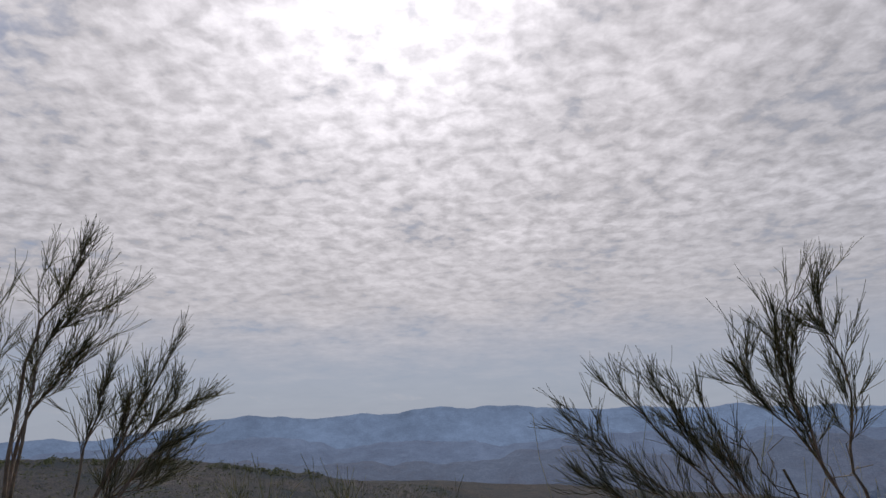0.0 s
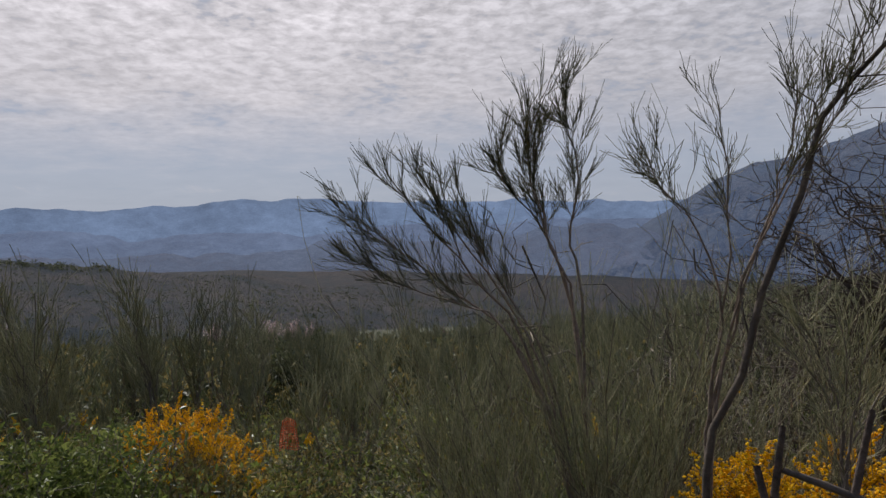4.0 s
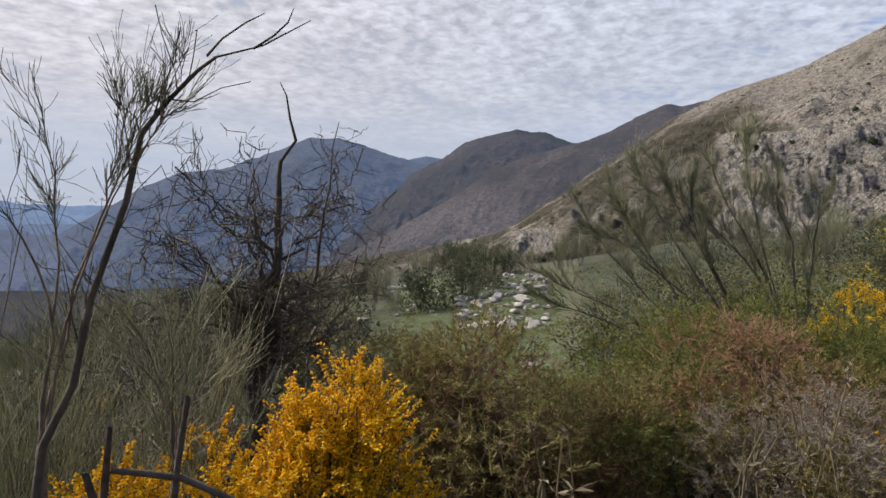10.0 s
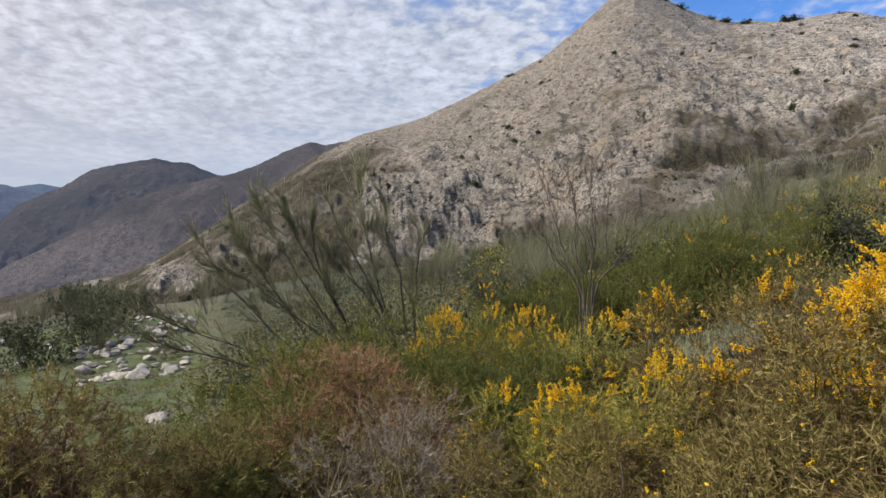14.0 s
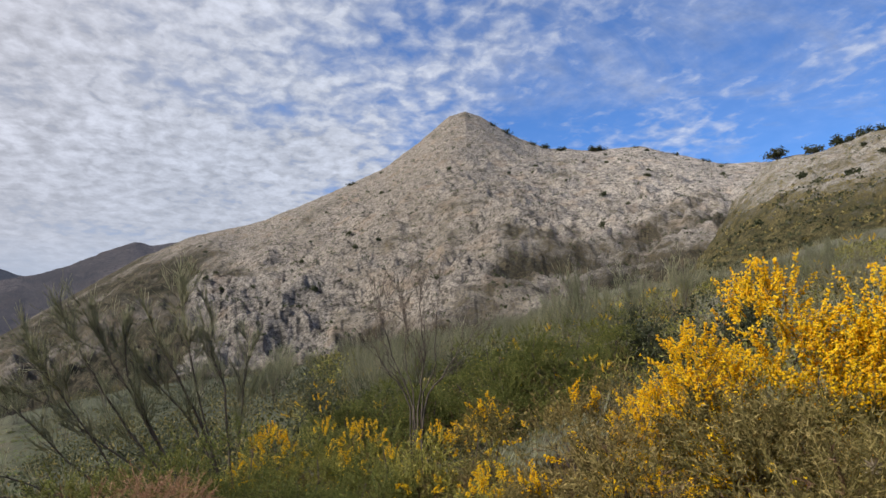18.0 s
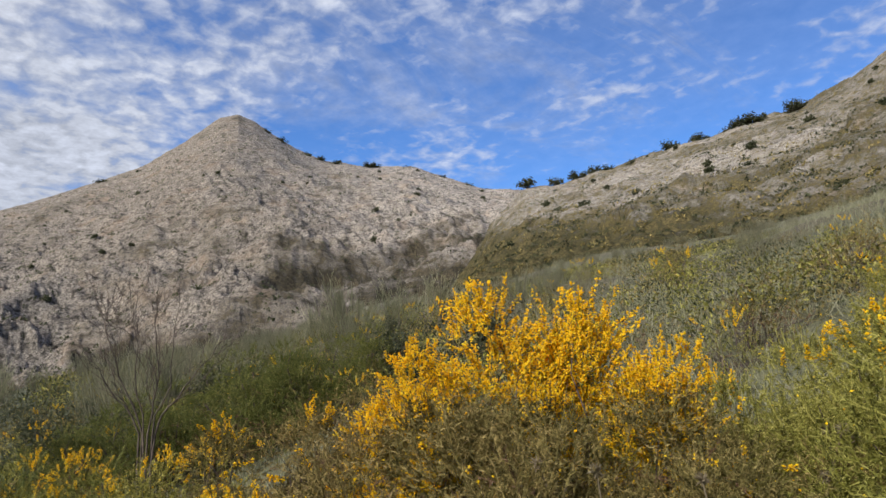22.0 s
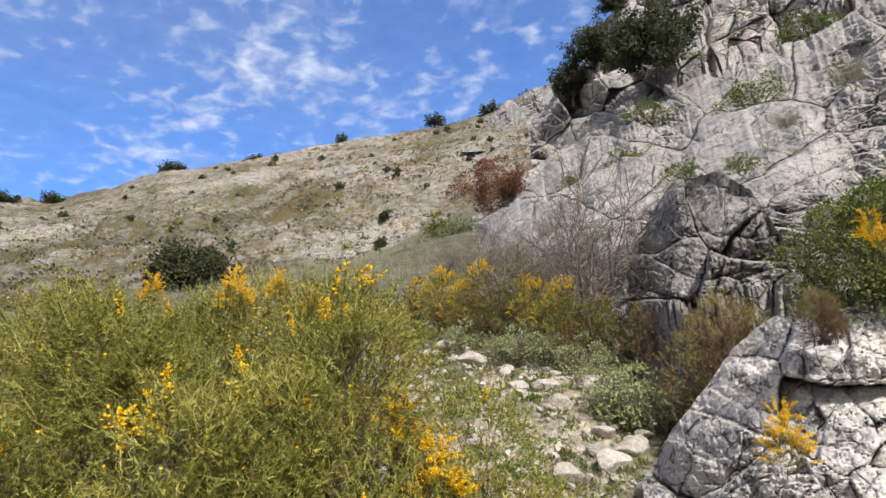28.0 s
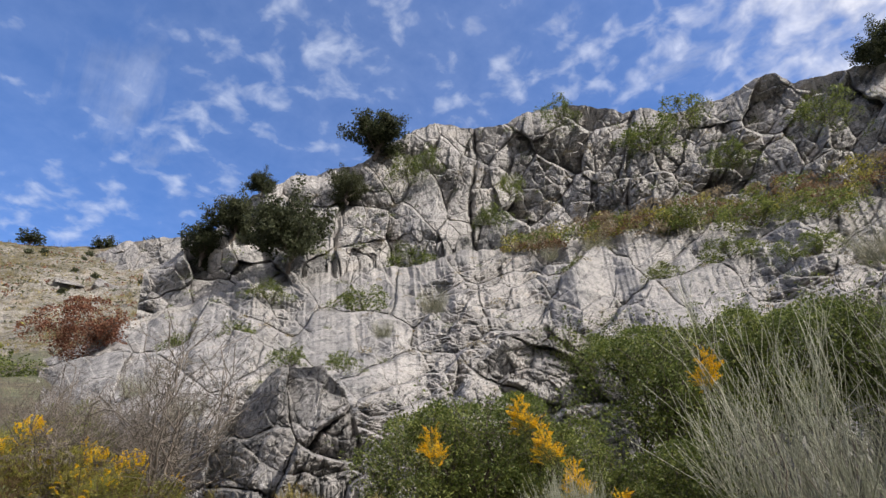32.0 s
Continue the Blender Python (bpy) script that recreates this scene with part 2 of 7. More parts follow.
def hill_surface(name, size, rock, scrub, cover, haze=0.0, air_colour=(0.3, 0.4, 0.6), power=0.5, weights=(0.36, 0.32, 0.32)):
    """A far slope: bare rock and scrub in patches; haze: share of the air's colour that the slope itself gives off, in
    place of air before it.
    """
    m = bpy.data.materials.new(name)
    m.use_nodes = True
    n = Nodes(m.node_tree)
    bsdf = m.node_tree.nodes["Principled BSDF"]
    at = n.add("ShaderNodeTexCoord").outputs["Object"]
    big, mid, small = n.noise(at, 1 / size, 5, 0.6, 0.5), n.noise(at, 6 / size, 6, 0.65, 0.3), n.noise(at, 40 / size, 5, 0.75)
    stone = n.mix(big, tuple(q * 0.8 for q in rock), tuple(q * 1.12 for q in rock))
    stone = n.mix(1.0, stone, n.ramp(small, [(0.40, (0.42, 0.42, 0.43)), (0.5, (1, 1, 1)), (0.60, (1.42, 1.41, 1.38))]), "MULTIPLY")
    stone = n.mix(1.0, stone, n.ramp(mid, [(0.40, (0.84, 0.84, 0.85)), (0.5, (1, 1, 1)), (0.60, (1.1, 1.09, 1.08))]), "MULTIPLY")
    grit = n.noise(at, 110 / size, 3, 0.7)
    stone = n.mix(1.0, stone, n.ramp(grit, [(0.40, (0.6, 0.6, 0.61)), (0.5, (1, 1, 1)), (0.60, (1.3, 1.29, 1.27))]), "MULTIPLY")
    soil_ = n.noise(at, 2.1 / size, 5, 0.65, 0.4)
    stone = n.mix(n.span(soil_, 0.54, 0.68, 0.0, 0.5), stone, (rock[0] * 1.02, rock[1] * 0.82, rock[2] * 0.64))
    layers = n.noise(n.vec("MULTIPLY", at, (0.4, 0.4, 1.0)), 22 / size, 4, 0.7, 0.4)
    stone = n.mix(1.0, stone, n.ramp(layers, [(0.38, (0.62, 0.61, 0.60)), (0.48, (1, 1, 1)), (0.62, (1.2, 1.2, 1.19))]), "MULTIPLY")
    green = n.mix(mid, tuple(q * 0.65 for q in scrub), tuple(q * 1.3 for q in scrub))
    green = n.mix(1.0, green, n.ramp(small, [(0.40, (0.45, 0.45, 0.45)), (0.5, (1, 1, 1)), (0.60, (1.6, 1.55, 1.4))]), "MULTIPLY")
    green = n.mix(1.0, green, n.ramp(mid, [(0.42, (0.65, 0.68, 0.6)), (0.58, (1.3, 1.22, 1.1))]), "MULTIPLY")
    where = n.math("ADD", n.math("MULTIPLY", big, weights[0]), n.math("ADD", n.math("MULTIPLY", mid, weights[1]), n.math("MULTIPLY", small, weights[2])))
    where = n.math("ADD", where, n.math("MULTIPLY", n.math("SUBTRACT", n.noise(at, 0.3 / size, 4, 0.6, 0.8), 0.5), 0.3))
    mask_ = n.add("ShaderNodeAttribute", attribute_name="wooded").outputs["Fac"]
    where = n.math("ADD", where, n.math("MULTIPLY", n.math("MAXIMUM", n.math("SUBTRACT", mask_, 0.2), 0.0), 0.17))
    dots = n.noise(at, 17 / size, 2, 0.5)
    stone = n.mix(n.span(dots, 0.6, 0.66, 0.0, 0.75), stone, tuple(q * 0.7 for q in scrub))
    bare_ = n.add("ShaderNodeAttribute", attribute_name="bare").outputs["Fac"]
    where = n.math("SUBTRACT", where, n.math("MULTIPLY", bare_, 0.2))
    stone = n.mix(n.math("MULTIPLY", bare_, 0.8), stone, n.mix(1.0, stone, (0.85, 0.87, 0.9), "MULTIPLY"))
    # stone multiplied paler where the ridge's bearing ramp says so
    paleness = n.add("ShaderNodeAttribute", attribute_name="pale").outputs["Fac"]
    stone = n.mix(paleness, stone, n.mix(1.0, stone, (1.5, 1.52, 1.56), "MULTIPLY"))
    c = n.mix(n.span(where, 0.66 - 0.4 * cover, 0.76 - 0.4 * cover), stone, green)
    n.link(c, bsdf.inputs["Base Color"])
    bsdf.inputs["Roughness"].default_value = 0.95
    bsdf.inputs["Specular IOR Level"].default_value = 0.1
    b = n.add("ShaderNodeBump")
    b.inputs["Strength"].default_value, b.inputs["Distance"].default_value = 0.85, size * 0.035
    n.link(n.math("ADD", small, n.math("MULTIPLY", mid, 0.6)), b.inputs["Height"])
    n.link(b.outputs[0], bsdf.inputs["Normal"])
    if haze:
        # Haze painted as emission: the slope itself glows, no air is modelled
        haze_glow = n.add("ShaderNodeEmission")
        haze_glow.inputs[1].default_value = power
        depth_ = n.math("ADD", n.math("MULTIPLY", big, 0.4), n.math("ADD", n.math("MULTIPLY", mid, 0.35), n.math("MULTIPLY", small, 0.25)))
        n.link(n.ramp(depth_, [(0.36, tuple(q * 0.7 for q in air_colour)), (0.64, tuple(q * 1.3 for q in air_colour))]), haze_glow.inputs[0])
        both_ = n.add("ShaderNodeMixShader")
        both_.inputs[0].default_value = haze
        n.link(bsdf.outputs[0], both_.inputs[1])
        n.link(haze_glow.outputs[0], both_.inputs[2])
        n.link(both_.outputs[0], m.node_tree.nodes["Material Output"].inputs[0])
    return m


def ground_surface():
    """Scrubby soil with litter; the masks 'track' and 'turf' say where the stony footpath and the green turf lie."""
    m = bpy.data.materials.new("scrub_ground")
    m.use_nodes = True
    n = Nodes(m.node_tree)
    bsdf = m.node_tree.nodes["Principled BSDF"]
    at = n.add("ShaderNodeTexCoord").outputs["Object"]
    big, mid, small = n.noise(at, 0.35, 5, 0.6), n.noise(at, 2.2, 6, 0.65), n.noise(at, 22, 6, 0.7)
    soil = n.ramp(mid, [(0.3, (0.055, 0.042, 0.026)), (0.5, (0.10, 0.085, 0.05)), (0.7, (0.16, 0.135, 0.085))])
    turf = n.ramp(mid, [(0.3, (0.045, 0.06, 0.02)), (0.55, (0.085, 0.105, 0.035)), (0.75, (0.16, 0.15, 0.085))])
    dirt = n.ramp(mid, [(0.3, (0.13, 0.12, 0.06)), (0.45, (0.33, 0.28, 0.21)), (0.65, (0.50, 0.44, 0.36)), (0.85, (0.60, 0.54, 0.47))])
    sage = n.ramp(mid, [(0.3, (0.06, 0.062, 0.03)), (0.6, (0.12, 0.12, 0.065)), (0.8, (0.2, 0.18, 0.11))])

    def mask(which):
        a = n.add("ShaderNodeAttribute", attribute_name=which)
        return n.span(n.math("ADD", a.outputs["Fac"], n.math("MULTIPLY", n.math("SUBTRACT", mid, 0.5), 0.9)), 0.35, 0.6)

    c = n.mix(n.span(big, 0.42, 0.58), soil, sage)
    c = n.mix(mask("cover"), c, n.ramp(mid, [(0.3, (0.03, 0.035, 0.016)), (0.6, (0.065, 0.07, 0.03)), (0.8, (0.11, 0.10, 0.055))]))
    c = n.mix(mask("turf"), c, turf)
    c = n.mix(mask("track"), c, dirt)
    c = n.mix(1.0, c, n.ramp(small, [(0.3, (0.6, 0.6, 0.6)), (0.7, (1.3, 1.3, 1.3))]), "MULTIPLY")
    tufts = n.noise(at, 5.0, 4, 0.7)
    c = n.mix(1.0, c, n.ramp(tufts, [(0.38, (0.5, 0.5, 0.48)), (0.5, (0.95, 0.95, 0.95)), (0.62, (1.3, 1.3, 1.25))]), "MULTIPLY")
    n.link(c, bsdf.inputs["Base Color"])
    bsdf.inputs["Roughness"].default_value = 0.95
    b = n.add("ShaderNodeBump")
    b.inputs["Strength"].default_value, b.inputs["Distance"].default_value = 0.7, 0.05
    n.link(n.math("ADD", small, mid), b.inputs["Height"])
    n.link(b.outputs[0], bsdf.inputs["Normal"])
    return m


GROUND = ground_surface()
ROCK = rock_surface("limestone", 2.2, 0.315)
CLIFF = rock_surface("cliff_limestone", 6.0, 0.37)
STONE = surface("field_stone", [(0.3, (0.28, 0.24, 0.2)), (0.5, (0.46, 0.41, 0.355)), (0.75, (0.66, 0.61, 0.55))], 5, 40, bump=0.6, vary=0.2)
BARK = surface("grey_bark", [(0.3, (0.10, 0.085, 0.07)), (0.6, (0.22, 0.185, 0.15)), (0.8, (0.34, 0.30, 0.25))], 9, 60, bump=0.4, vary=0.15)
DARK_BARK = surface("dark_bark", [(0.3, (0.05, 0.042, 0.036)), (0.7, (0.16, 0.13, 0.105))], 8, 60, bump=0.4)
DEAD_WOOD = surface("dead_wood", [(0.3, (0.05, 0.04, 0.035)), (0.7, (0.17, 0.13, 0.11))], 14, 70, bump=0.5)
WHIP = surface("broom_whip", [(0.2, (0.19, 0.20, 0.115)), (0.5, (0.31, 0.315, 0.19)), (0.85, (0.45, 0.43, 0.30))], 2, 30, rough=0.7, bump=0, vary=0.18, island=True, thin=0.42)
WHIP_PALE = surface("pale_broom_whip", [(0.2, (0.17, 0.175, 0.11)), (0.5, (0.29, 0.285, 0.185)), (0.85, (0.42, 0.40, 0.29))], 2, 30, rough=0.7, bump=0, vary=0.15, island=True, thin=0.42)
SILVER = surface("silvery_broom_whip", [(0.2, (0.30, 0.31, 0.22)), (0.5, (0.46, 0.46, 0.35)), (0.85, (0.62, 0.60, 0.48))], 2, 30, rough=0.7, bump=0, vary=0.1, island=True, thin=0.4)
THICKET = surface("thicket_whip", [(0.2, (0.185, 0.20, 0.11)), (0.5, (0.33, 0.33, 0.20)), (0.85, (0.50, 0.47, 0.33))], 2, 30, rough=0.7, bump=0, vary=0.12, island=True, thin=0.45)
DARK_WHIP = surface("dark_broom_whip", [(0.2, (0.12, 0.12, 0.07)), (0.5, (0.2, 0.195, 0.12)), (0.85, (0.31, 0.29, 0.19))], 2, 30, rough=0.7, bump=0, vary=0.12, island=True, thin=0.35)
BROWN_BARK = surface("brown_bark", [(0.3, (0.15, 0.115, 0.09)), (0.6, (0.29, 0.23, 0.185)), (0.8, (0.42, 0.35, 0.29))], 9, 60, bump=0.4, vary=0.1)
RUST_STRAW = surface("rusty_straw", [(0.15, (0.22, 0.125, 0.07)), (0.5, (0.38, 0.23, 0.13)), (0.85, (0.52, 0.35, 0.22))], 3, 30, rough=0.8, bump=0, vary=0.1, island=True, thin=0.4)
GREY_STRAW = surface("grey_straw", [(0.15, (0.20, 0.165, 0.125)), (0.5, (0.34, 0.285, 0.225)), (0.85, (0.50, 0.43, 0.36))], 3, 30, rough=0.8, bump=0, vary=0.1, island=True, thin=0.4)
GORSE_OLIVE = surface("gorse_olive_brown", [(0.15, (0.11, 0.095, 0.032)), (0.5, (0.25, 0.215, 0.072)), (0.85, (0.42, 0.35, 0.14))], 3, 30, rough=0.75, bump=0, vary=0.1, island=True, thin=0.3)
GORSE = surface("gorse_green", [(0.1, (0.04, 0.043, 0.009)), (0.5, (0.27, 0.262, 0.05)), (0.9, (0.62, 0.56, 0.17))], 3, 30, rough=0.65, bump=0, vary=0.12, island=True, thin=0.3)
GORSE_DULL = surface("gorse_dull", [(0.1, (0.035, 0.03, 0.01)), (0.5, (0.20, 0.165, 0.05)), (0.9, (0.52, 0.40, 0.16))], 3, 30, rough=0.7, bump=0, vary=0.15, island=True, thin=0.3)
GORSE_DARK = surface("gorse_dark_green", [(0.1, (0.03, 0.038, 0.01)), (0.5, (0.145, 0.165, 0.038)), (0.9, (0.36, 0.35, 0.10))], 3, 30, rough=0.7, bump=0, vary=0.12, island=True, thin=0.3)
GORSE_BROWN = surface("gorse_brown", [(0.15, (0.08, 0.046, 0.026)), (0.5, (0.18, 0.11, 0.06)), (0.85, (0.32, 0.215, 0.125))], 3, 30, rough=0.8, bump=0, vary=0.15, island=True, thin=0.3)
PETAL = surface("yellow_petal", [(0.1, (0.82, 0.44, 0.004)), (0.5, (0.93, 0.63, 0.008)), (0.9, (0.95, 0.74, 0.03))], 6, 40, rough=0.55, bump=0, island=True, thin=0.42, mottled=(0.85, 1.1))
LEAF = surface("leathery_leaf", [(0.12, (0.05, 0.07, 0.018)), (0.5, (0.13, 0.165, 0.04)), (0.88, (0.32, 0.34, 0.10))], 3, 30, rough=0.4, bump=0, vary=0.1, island=True, thin=0.42)
OAK_LEAF = surface("oak_leaf", [(0.15, (0.035, 0.042, 0.02)), (0.5, (0.07, 0.08, 0.038)), (0.85, (0.13, 0.135, 0.07))], 1, 10, rough=0.55, bump=0, vary=0.15, island=True, thin=0.42)
SAGE = surface("sage_leaf", [(0.15, (0.17, 0.20, 0.085)), (0.5, (0.36, 0.40, 0.18)), (0.85, (0.54, 0.57, 0.32))], 3, 30, rough=0.7, bump=0, island=True, thin=0.42)
STRAW = surface("dry_straw", [(0.15, (0.14, 0.11, 0.07)), (0.5, (0.27, 0.22, 0.14)), (0.85, (0.42, 0.36, 0.25))], 2, 30, rough=0.8, bump=0, vary=0.15, island=True, thin=0.42)
GRASS = surface("green_grass", [(0.15, (0.08, 0.12, 0.025)), (0.5, (0.17, 0.24, 0.05)), (0.85, (0.3, 0.33, 0.1))], 0.6, 20, rough=0.7, bump=0, island=True, thin=0.42)
RUSSET = surface("russet_twig", [(0.15, (0.10, 0.035, 0.02)), (0.5, (0.21, 0.085, 0.05)), (0.85, (0.33, 0.17, 0.1))], 3, 30, rough=0.8, bump=0, island=True, thin=0.42)
BLOSSOM = surface("almond_blossom", [(0.15, (0.35, 0.24, 0.22)), (0.5, (0.55, 0.42, 0.40)), (0.85, (0.7, 0.6, 0.58))], 1, 10, rough=0.7, bump=0, island=True, thin=0.42)
NETTING = surface("orange_netting", [(0.3, (0.6, 0.10, 0.03)), (0.7, (0.75, 0.16, 0.05))], 6, 40, rough=0.6, bump=0)


# ---- shapes ----
def rand3(i, seed):
    i = i.astype(np.int64)
    h = (i[..., 0] * 374761393 + i[..., 1] * 668265263 + i[..., 2] * 1274126177 + seed * 974634777) & 0xFFFFFFFF
    h = ((h ^ (h >> 13)) * 1103515245) & 0xFFFFFFFF
    h = ((h ^ (h >> 16)) * 1540483477) & 0xFFFFFFFF
    return ((h ^ (h >> 15)) & 0xFFFFFF) / float(0x1000000)


def vnoise(p, seed=0):
    """Smooth noise from -1 to 1."""
    i = np.floor(p)
    f = p - i
    f = f * f * f * (f * (f * 6 - 15) + 10)
    out = 0
    for a in (0, 1):
        for b in (0, 1):
            for c in (0, 1):
                wgt = (f[..., 0] if a else 1 - f[..., 0]) * (f[..., 1] if b else 1 - f[..., 1]) * (f[..., 2] if c else 1 - f[..., 2])
                out = out + wgt * rand3(i + np.array((a, b, c)), seed)
    return out * 2 - 1


def fbm(p, octaves=4, seed=0, ridged=False):
    out, amp = 0, 1.0
    for o in range(octaves):
        v = vnoise(p * 2.03 ** o + o * 17.3, seed + o)
        out = out + amp * ((1 - 2 * np.abs(v)) if ridged else v)
        amp *= 0.5
    return out / 2


def blocks(p, seed=0, tilt=0.7, step=0.6, gap=0.25, soft=0.2, bulge=0.0):
    """Broken rock: each cell is a tilted facet at its own height, with a cleft along its edges."""
    i = np.floor(p)
    best, second = np.full(p.shape[:-1], 9.0), np.full(p.shape[:-1], 9.0)
    value = np.zeros(p.shape[:-1])
    for a in (-1, 0, 1):
        for b in (-1, 0, 1):
            for c in (-1, 0, 1):
                cell = i + np.array((a, b, c))
                q = np.stack([rand3(cell, seed + k) for k in range(3)], -1)
                d = p - (cell + q)
                r = np.sqrt((d * d).sum(-1))
                slope = np.stack([rand3(cell, seed + 7 + k) for k in range(3)], -1) * 2 - 1
                v = step * (rand3(cell, seed + 5) - 0.5) + tilt * (slope * d).sum(-1)
                near = r < best
                second = np.where(near, best, np.minimum(second, r))
                value = np.where(near, v, value)
                best = np.where(near, r, best)
    e = np.clip((second - best) / soft, 0, 1)
    e = e * (2 - e)
    return (value + bulge * (0.4 - best * best)) * e - gap * (1 - e)


def mesh_of(name, pieces, mat, smooth=False):
    """One mesh from pieces of (vertices, faces); the faces of a piece all have 3 or all 4 corners."""
    me = bpy.data.meshes.new(name)
    vs, loops, totals, base = [], [], [], 0
    for v, f in pieces:
        vs.append(np.asarray(v, float).reshape(-1, 3))
        f = np.asarray(f, np.int64)
        loops.append((f + base).ravel())
        totals.append(np.full(len(f), f.shape[1]))
        base += len(vs[-1])
    v, l, t = np.concatenate(vs), np.concatenate(loops), np.concatenate(totals)
    me.vertices.add(len(v))
    me.vertices.foreach_set("co", v.ravel())
    me.loops.add(len(l))
    me.loops.foreach_set("vertex_index", l)
    me.polygons.add(len(t))
    me.polygons.foreach_set("loop_start", np.concatenate([[0], np.cumsum(t)[:-1]]))
    me.polygons.foreach_set("loop_total", t)
    me.polygons.foreach_set("use_smooth", np.full(len(t), smooth))
    me.update(calc_edges=True)
    me.materials.append(mat)
    return me


def part(name, me, parent, label=""):
    ob = new(name, me)
    ob.parent = parent
    return tagged(ob, label)


def sheet(rows_):
    """Faces of a grid of points, rows by columns."""
    ny, nx = rows_.shape[:2]
    j, i = np.mgrid[0:ny - 1, 0:nx - 1]
    a = (j * nx + i).ravel()
    return rows_.reshape(-1, 3), np.stack([a, a + 1, a + nx + 1, a + nx], 1)


def unit(v):
    return v / np.maximum(np.linalg.norm(v, axis=-1, keepdims=True), 1e-9)


def tubes(p, r, sides=3):
    """Tapering tubes along polylines p (n, k, 3) of radii r (n, k)."""
    n, k = p.shape[:2]
    t = unit(p[:, -1] - p[:, 0])
    u = unit(np.cross(t, np.where(np.abs(t[:, 2:3]) > 0.9, np.array([[1.0, 0, 0]]), np.array([[0, 0, 1.0]]))))
    v = np.cross(t, u)
    ang = np.arange(sides) * 2 * np.pi / sides
    ring = u[:, None, None] * np.cos(ang)[None, None, :, None] + v[:, None, None] * np.sin(ang)[None, None, :, None]
    verts = p[:, :, None] + ring * r[:, :, None, None]
    s, q, a = np.meshgrid(np.arange(n), np.arange(k - 1), np.arange(sides), indexing="ij")
    i0 = ((s * k + q) * sides + a).ravel()
    i1 = ((s * k + q) * sides + (a + 1) % sides).ravel()
    return verts.reshape(-1, 3), np.stack([i0, i1, i1 + sides, i0 + sides], 1)


def spikes(p, q, r):
    """Three-sided thorns and blades from p to q."""
    n = len(p)
    t = unit(q - p)
    u = unit(np.cross(t, np.array([[0.31, 0.52, 0.79]])))
    v = np.cross(t, u)
    ring = [p + r[:, None] * (math.cos(a) * u + math.sin(a) * v) for a in (0, 2.094, 4.189)]
    verts = np.stack([*ring, q], 1).reshape(-1, 3)
    b = np.arange(n)[:, None] * 4
    return verts, np.concatenate([b + np.array([[0, 1, 3]]), b + np.array([[1, 2, 3]]), b + np.array([[2, 0, 3]])])


def leaves(c, d, size, wide, rng):
    """Leaf blades: two halves folded along the rib."""
    n = len(c)
    side = unit(np.cross(d, rng.normal(size=(n, 3))))
    nor = np.cross(side, d)
    s = size[:, None]
    tip, mid = c + d * s, c + d * s * 0.5
    verts = np.stack([c, mid + side * s * wide + nor * s * 0.12, tip, mid - side * s * wide + nor * s * 0.12], 1).reshape(-1, 3)
    b = np.arange(n)[:, None] * 4
    return verts, np.concatenate([b + np.array([[0, 1, 2]]), b + np.array([[0, 2, 3]])])


def blooms(c, d, size):
    """Small pea flowers: eight-sided petals round a core."""
    n = len(c)
    u = unit(np.cross(d, np.array([[0.31, 0.52, 0.79]])))
    v = np.cross(d, u)
    s = size[:, None]
    verts = np.stack([c - d * s * 0.5, c + u * s * 0.5, c + v * s * 0.36, c - u * s * 0.5, c - v * s * 0.36, c + d * s * 0.7], 1).reshape(-1, 3)
    b = np.arange(n)[:, None] * 6
    f = [(0, 2, 1), (0, 3, 2), (0, 4, 3), (0, 1, 4), (5, 1, 2), (5, 2, 3), (5, 3, 4), (5, 4, 1)]
    return verts, np.concatenate([b + np.array([q]) for q in f])


def grow(par, prad, n, t0, t1, length, spread, lift, k, rng, thin=0.6, bend=0.25, wobble=0.04, taper=0.12):
    """n shoots from random places along the parent polylines: polylines and radii."""
    m, kp = par.shape[:2]
    i = rng.integers(0, m, n)
    t = rng.uniform(t0, t1, n) * (kp - 1)
    a = np.minimum(t.astype(int), kp - 2)
    f = (t - a)[:, None]
    p0 = par[i, a] * (1 - f) + par[i, a + 1] * f
    tan = unit(par[i, a + 1] - par[i, a])
    r0 = (prad[i, a] * (1 - f[:, 0]) + prad[i, a + 1] * f[:, 0]) * thin
    d = unit(tan + spread * rng.normal(size=(n, 3)) + np.array([0, 0, lift]))
    ln = length * rng.uniform(0.55, 1.15, n)
    u = np.linspace(0, 1, k)[None, :, None]
    side = rng.normal(size=(n, 1, 3)) * 0.15
    p = p0[:, None] + d[:, None] * ln[:, None, None] * u + (np.array([0, 0, bend]) + side) * ln[:, None, None] * u ** 2
    p[:, 1:] += rng.normal(size=(n, k - 1, 3)) * wobble * ln[:, None, None]
    return p, r0[:, None] * (1 - (1 - taper) * u[:, :, 0])


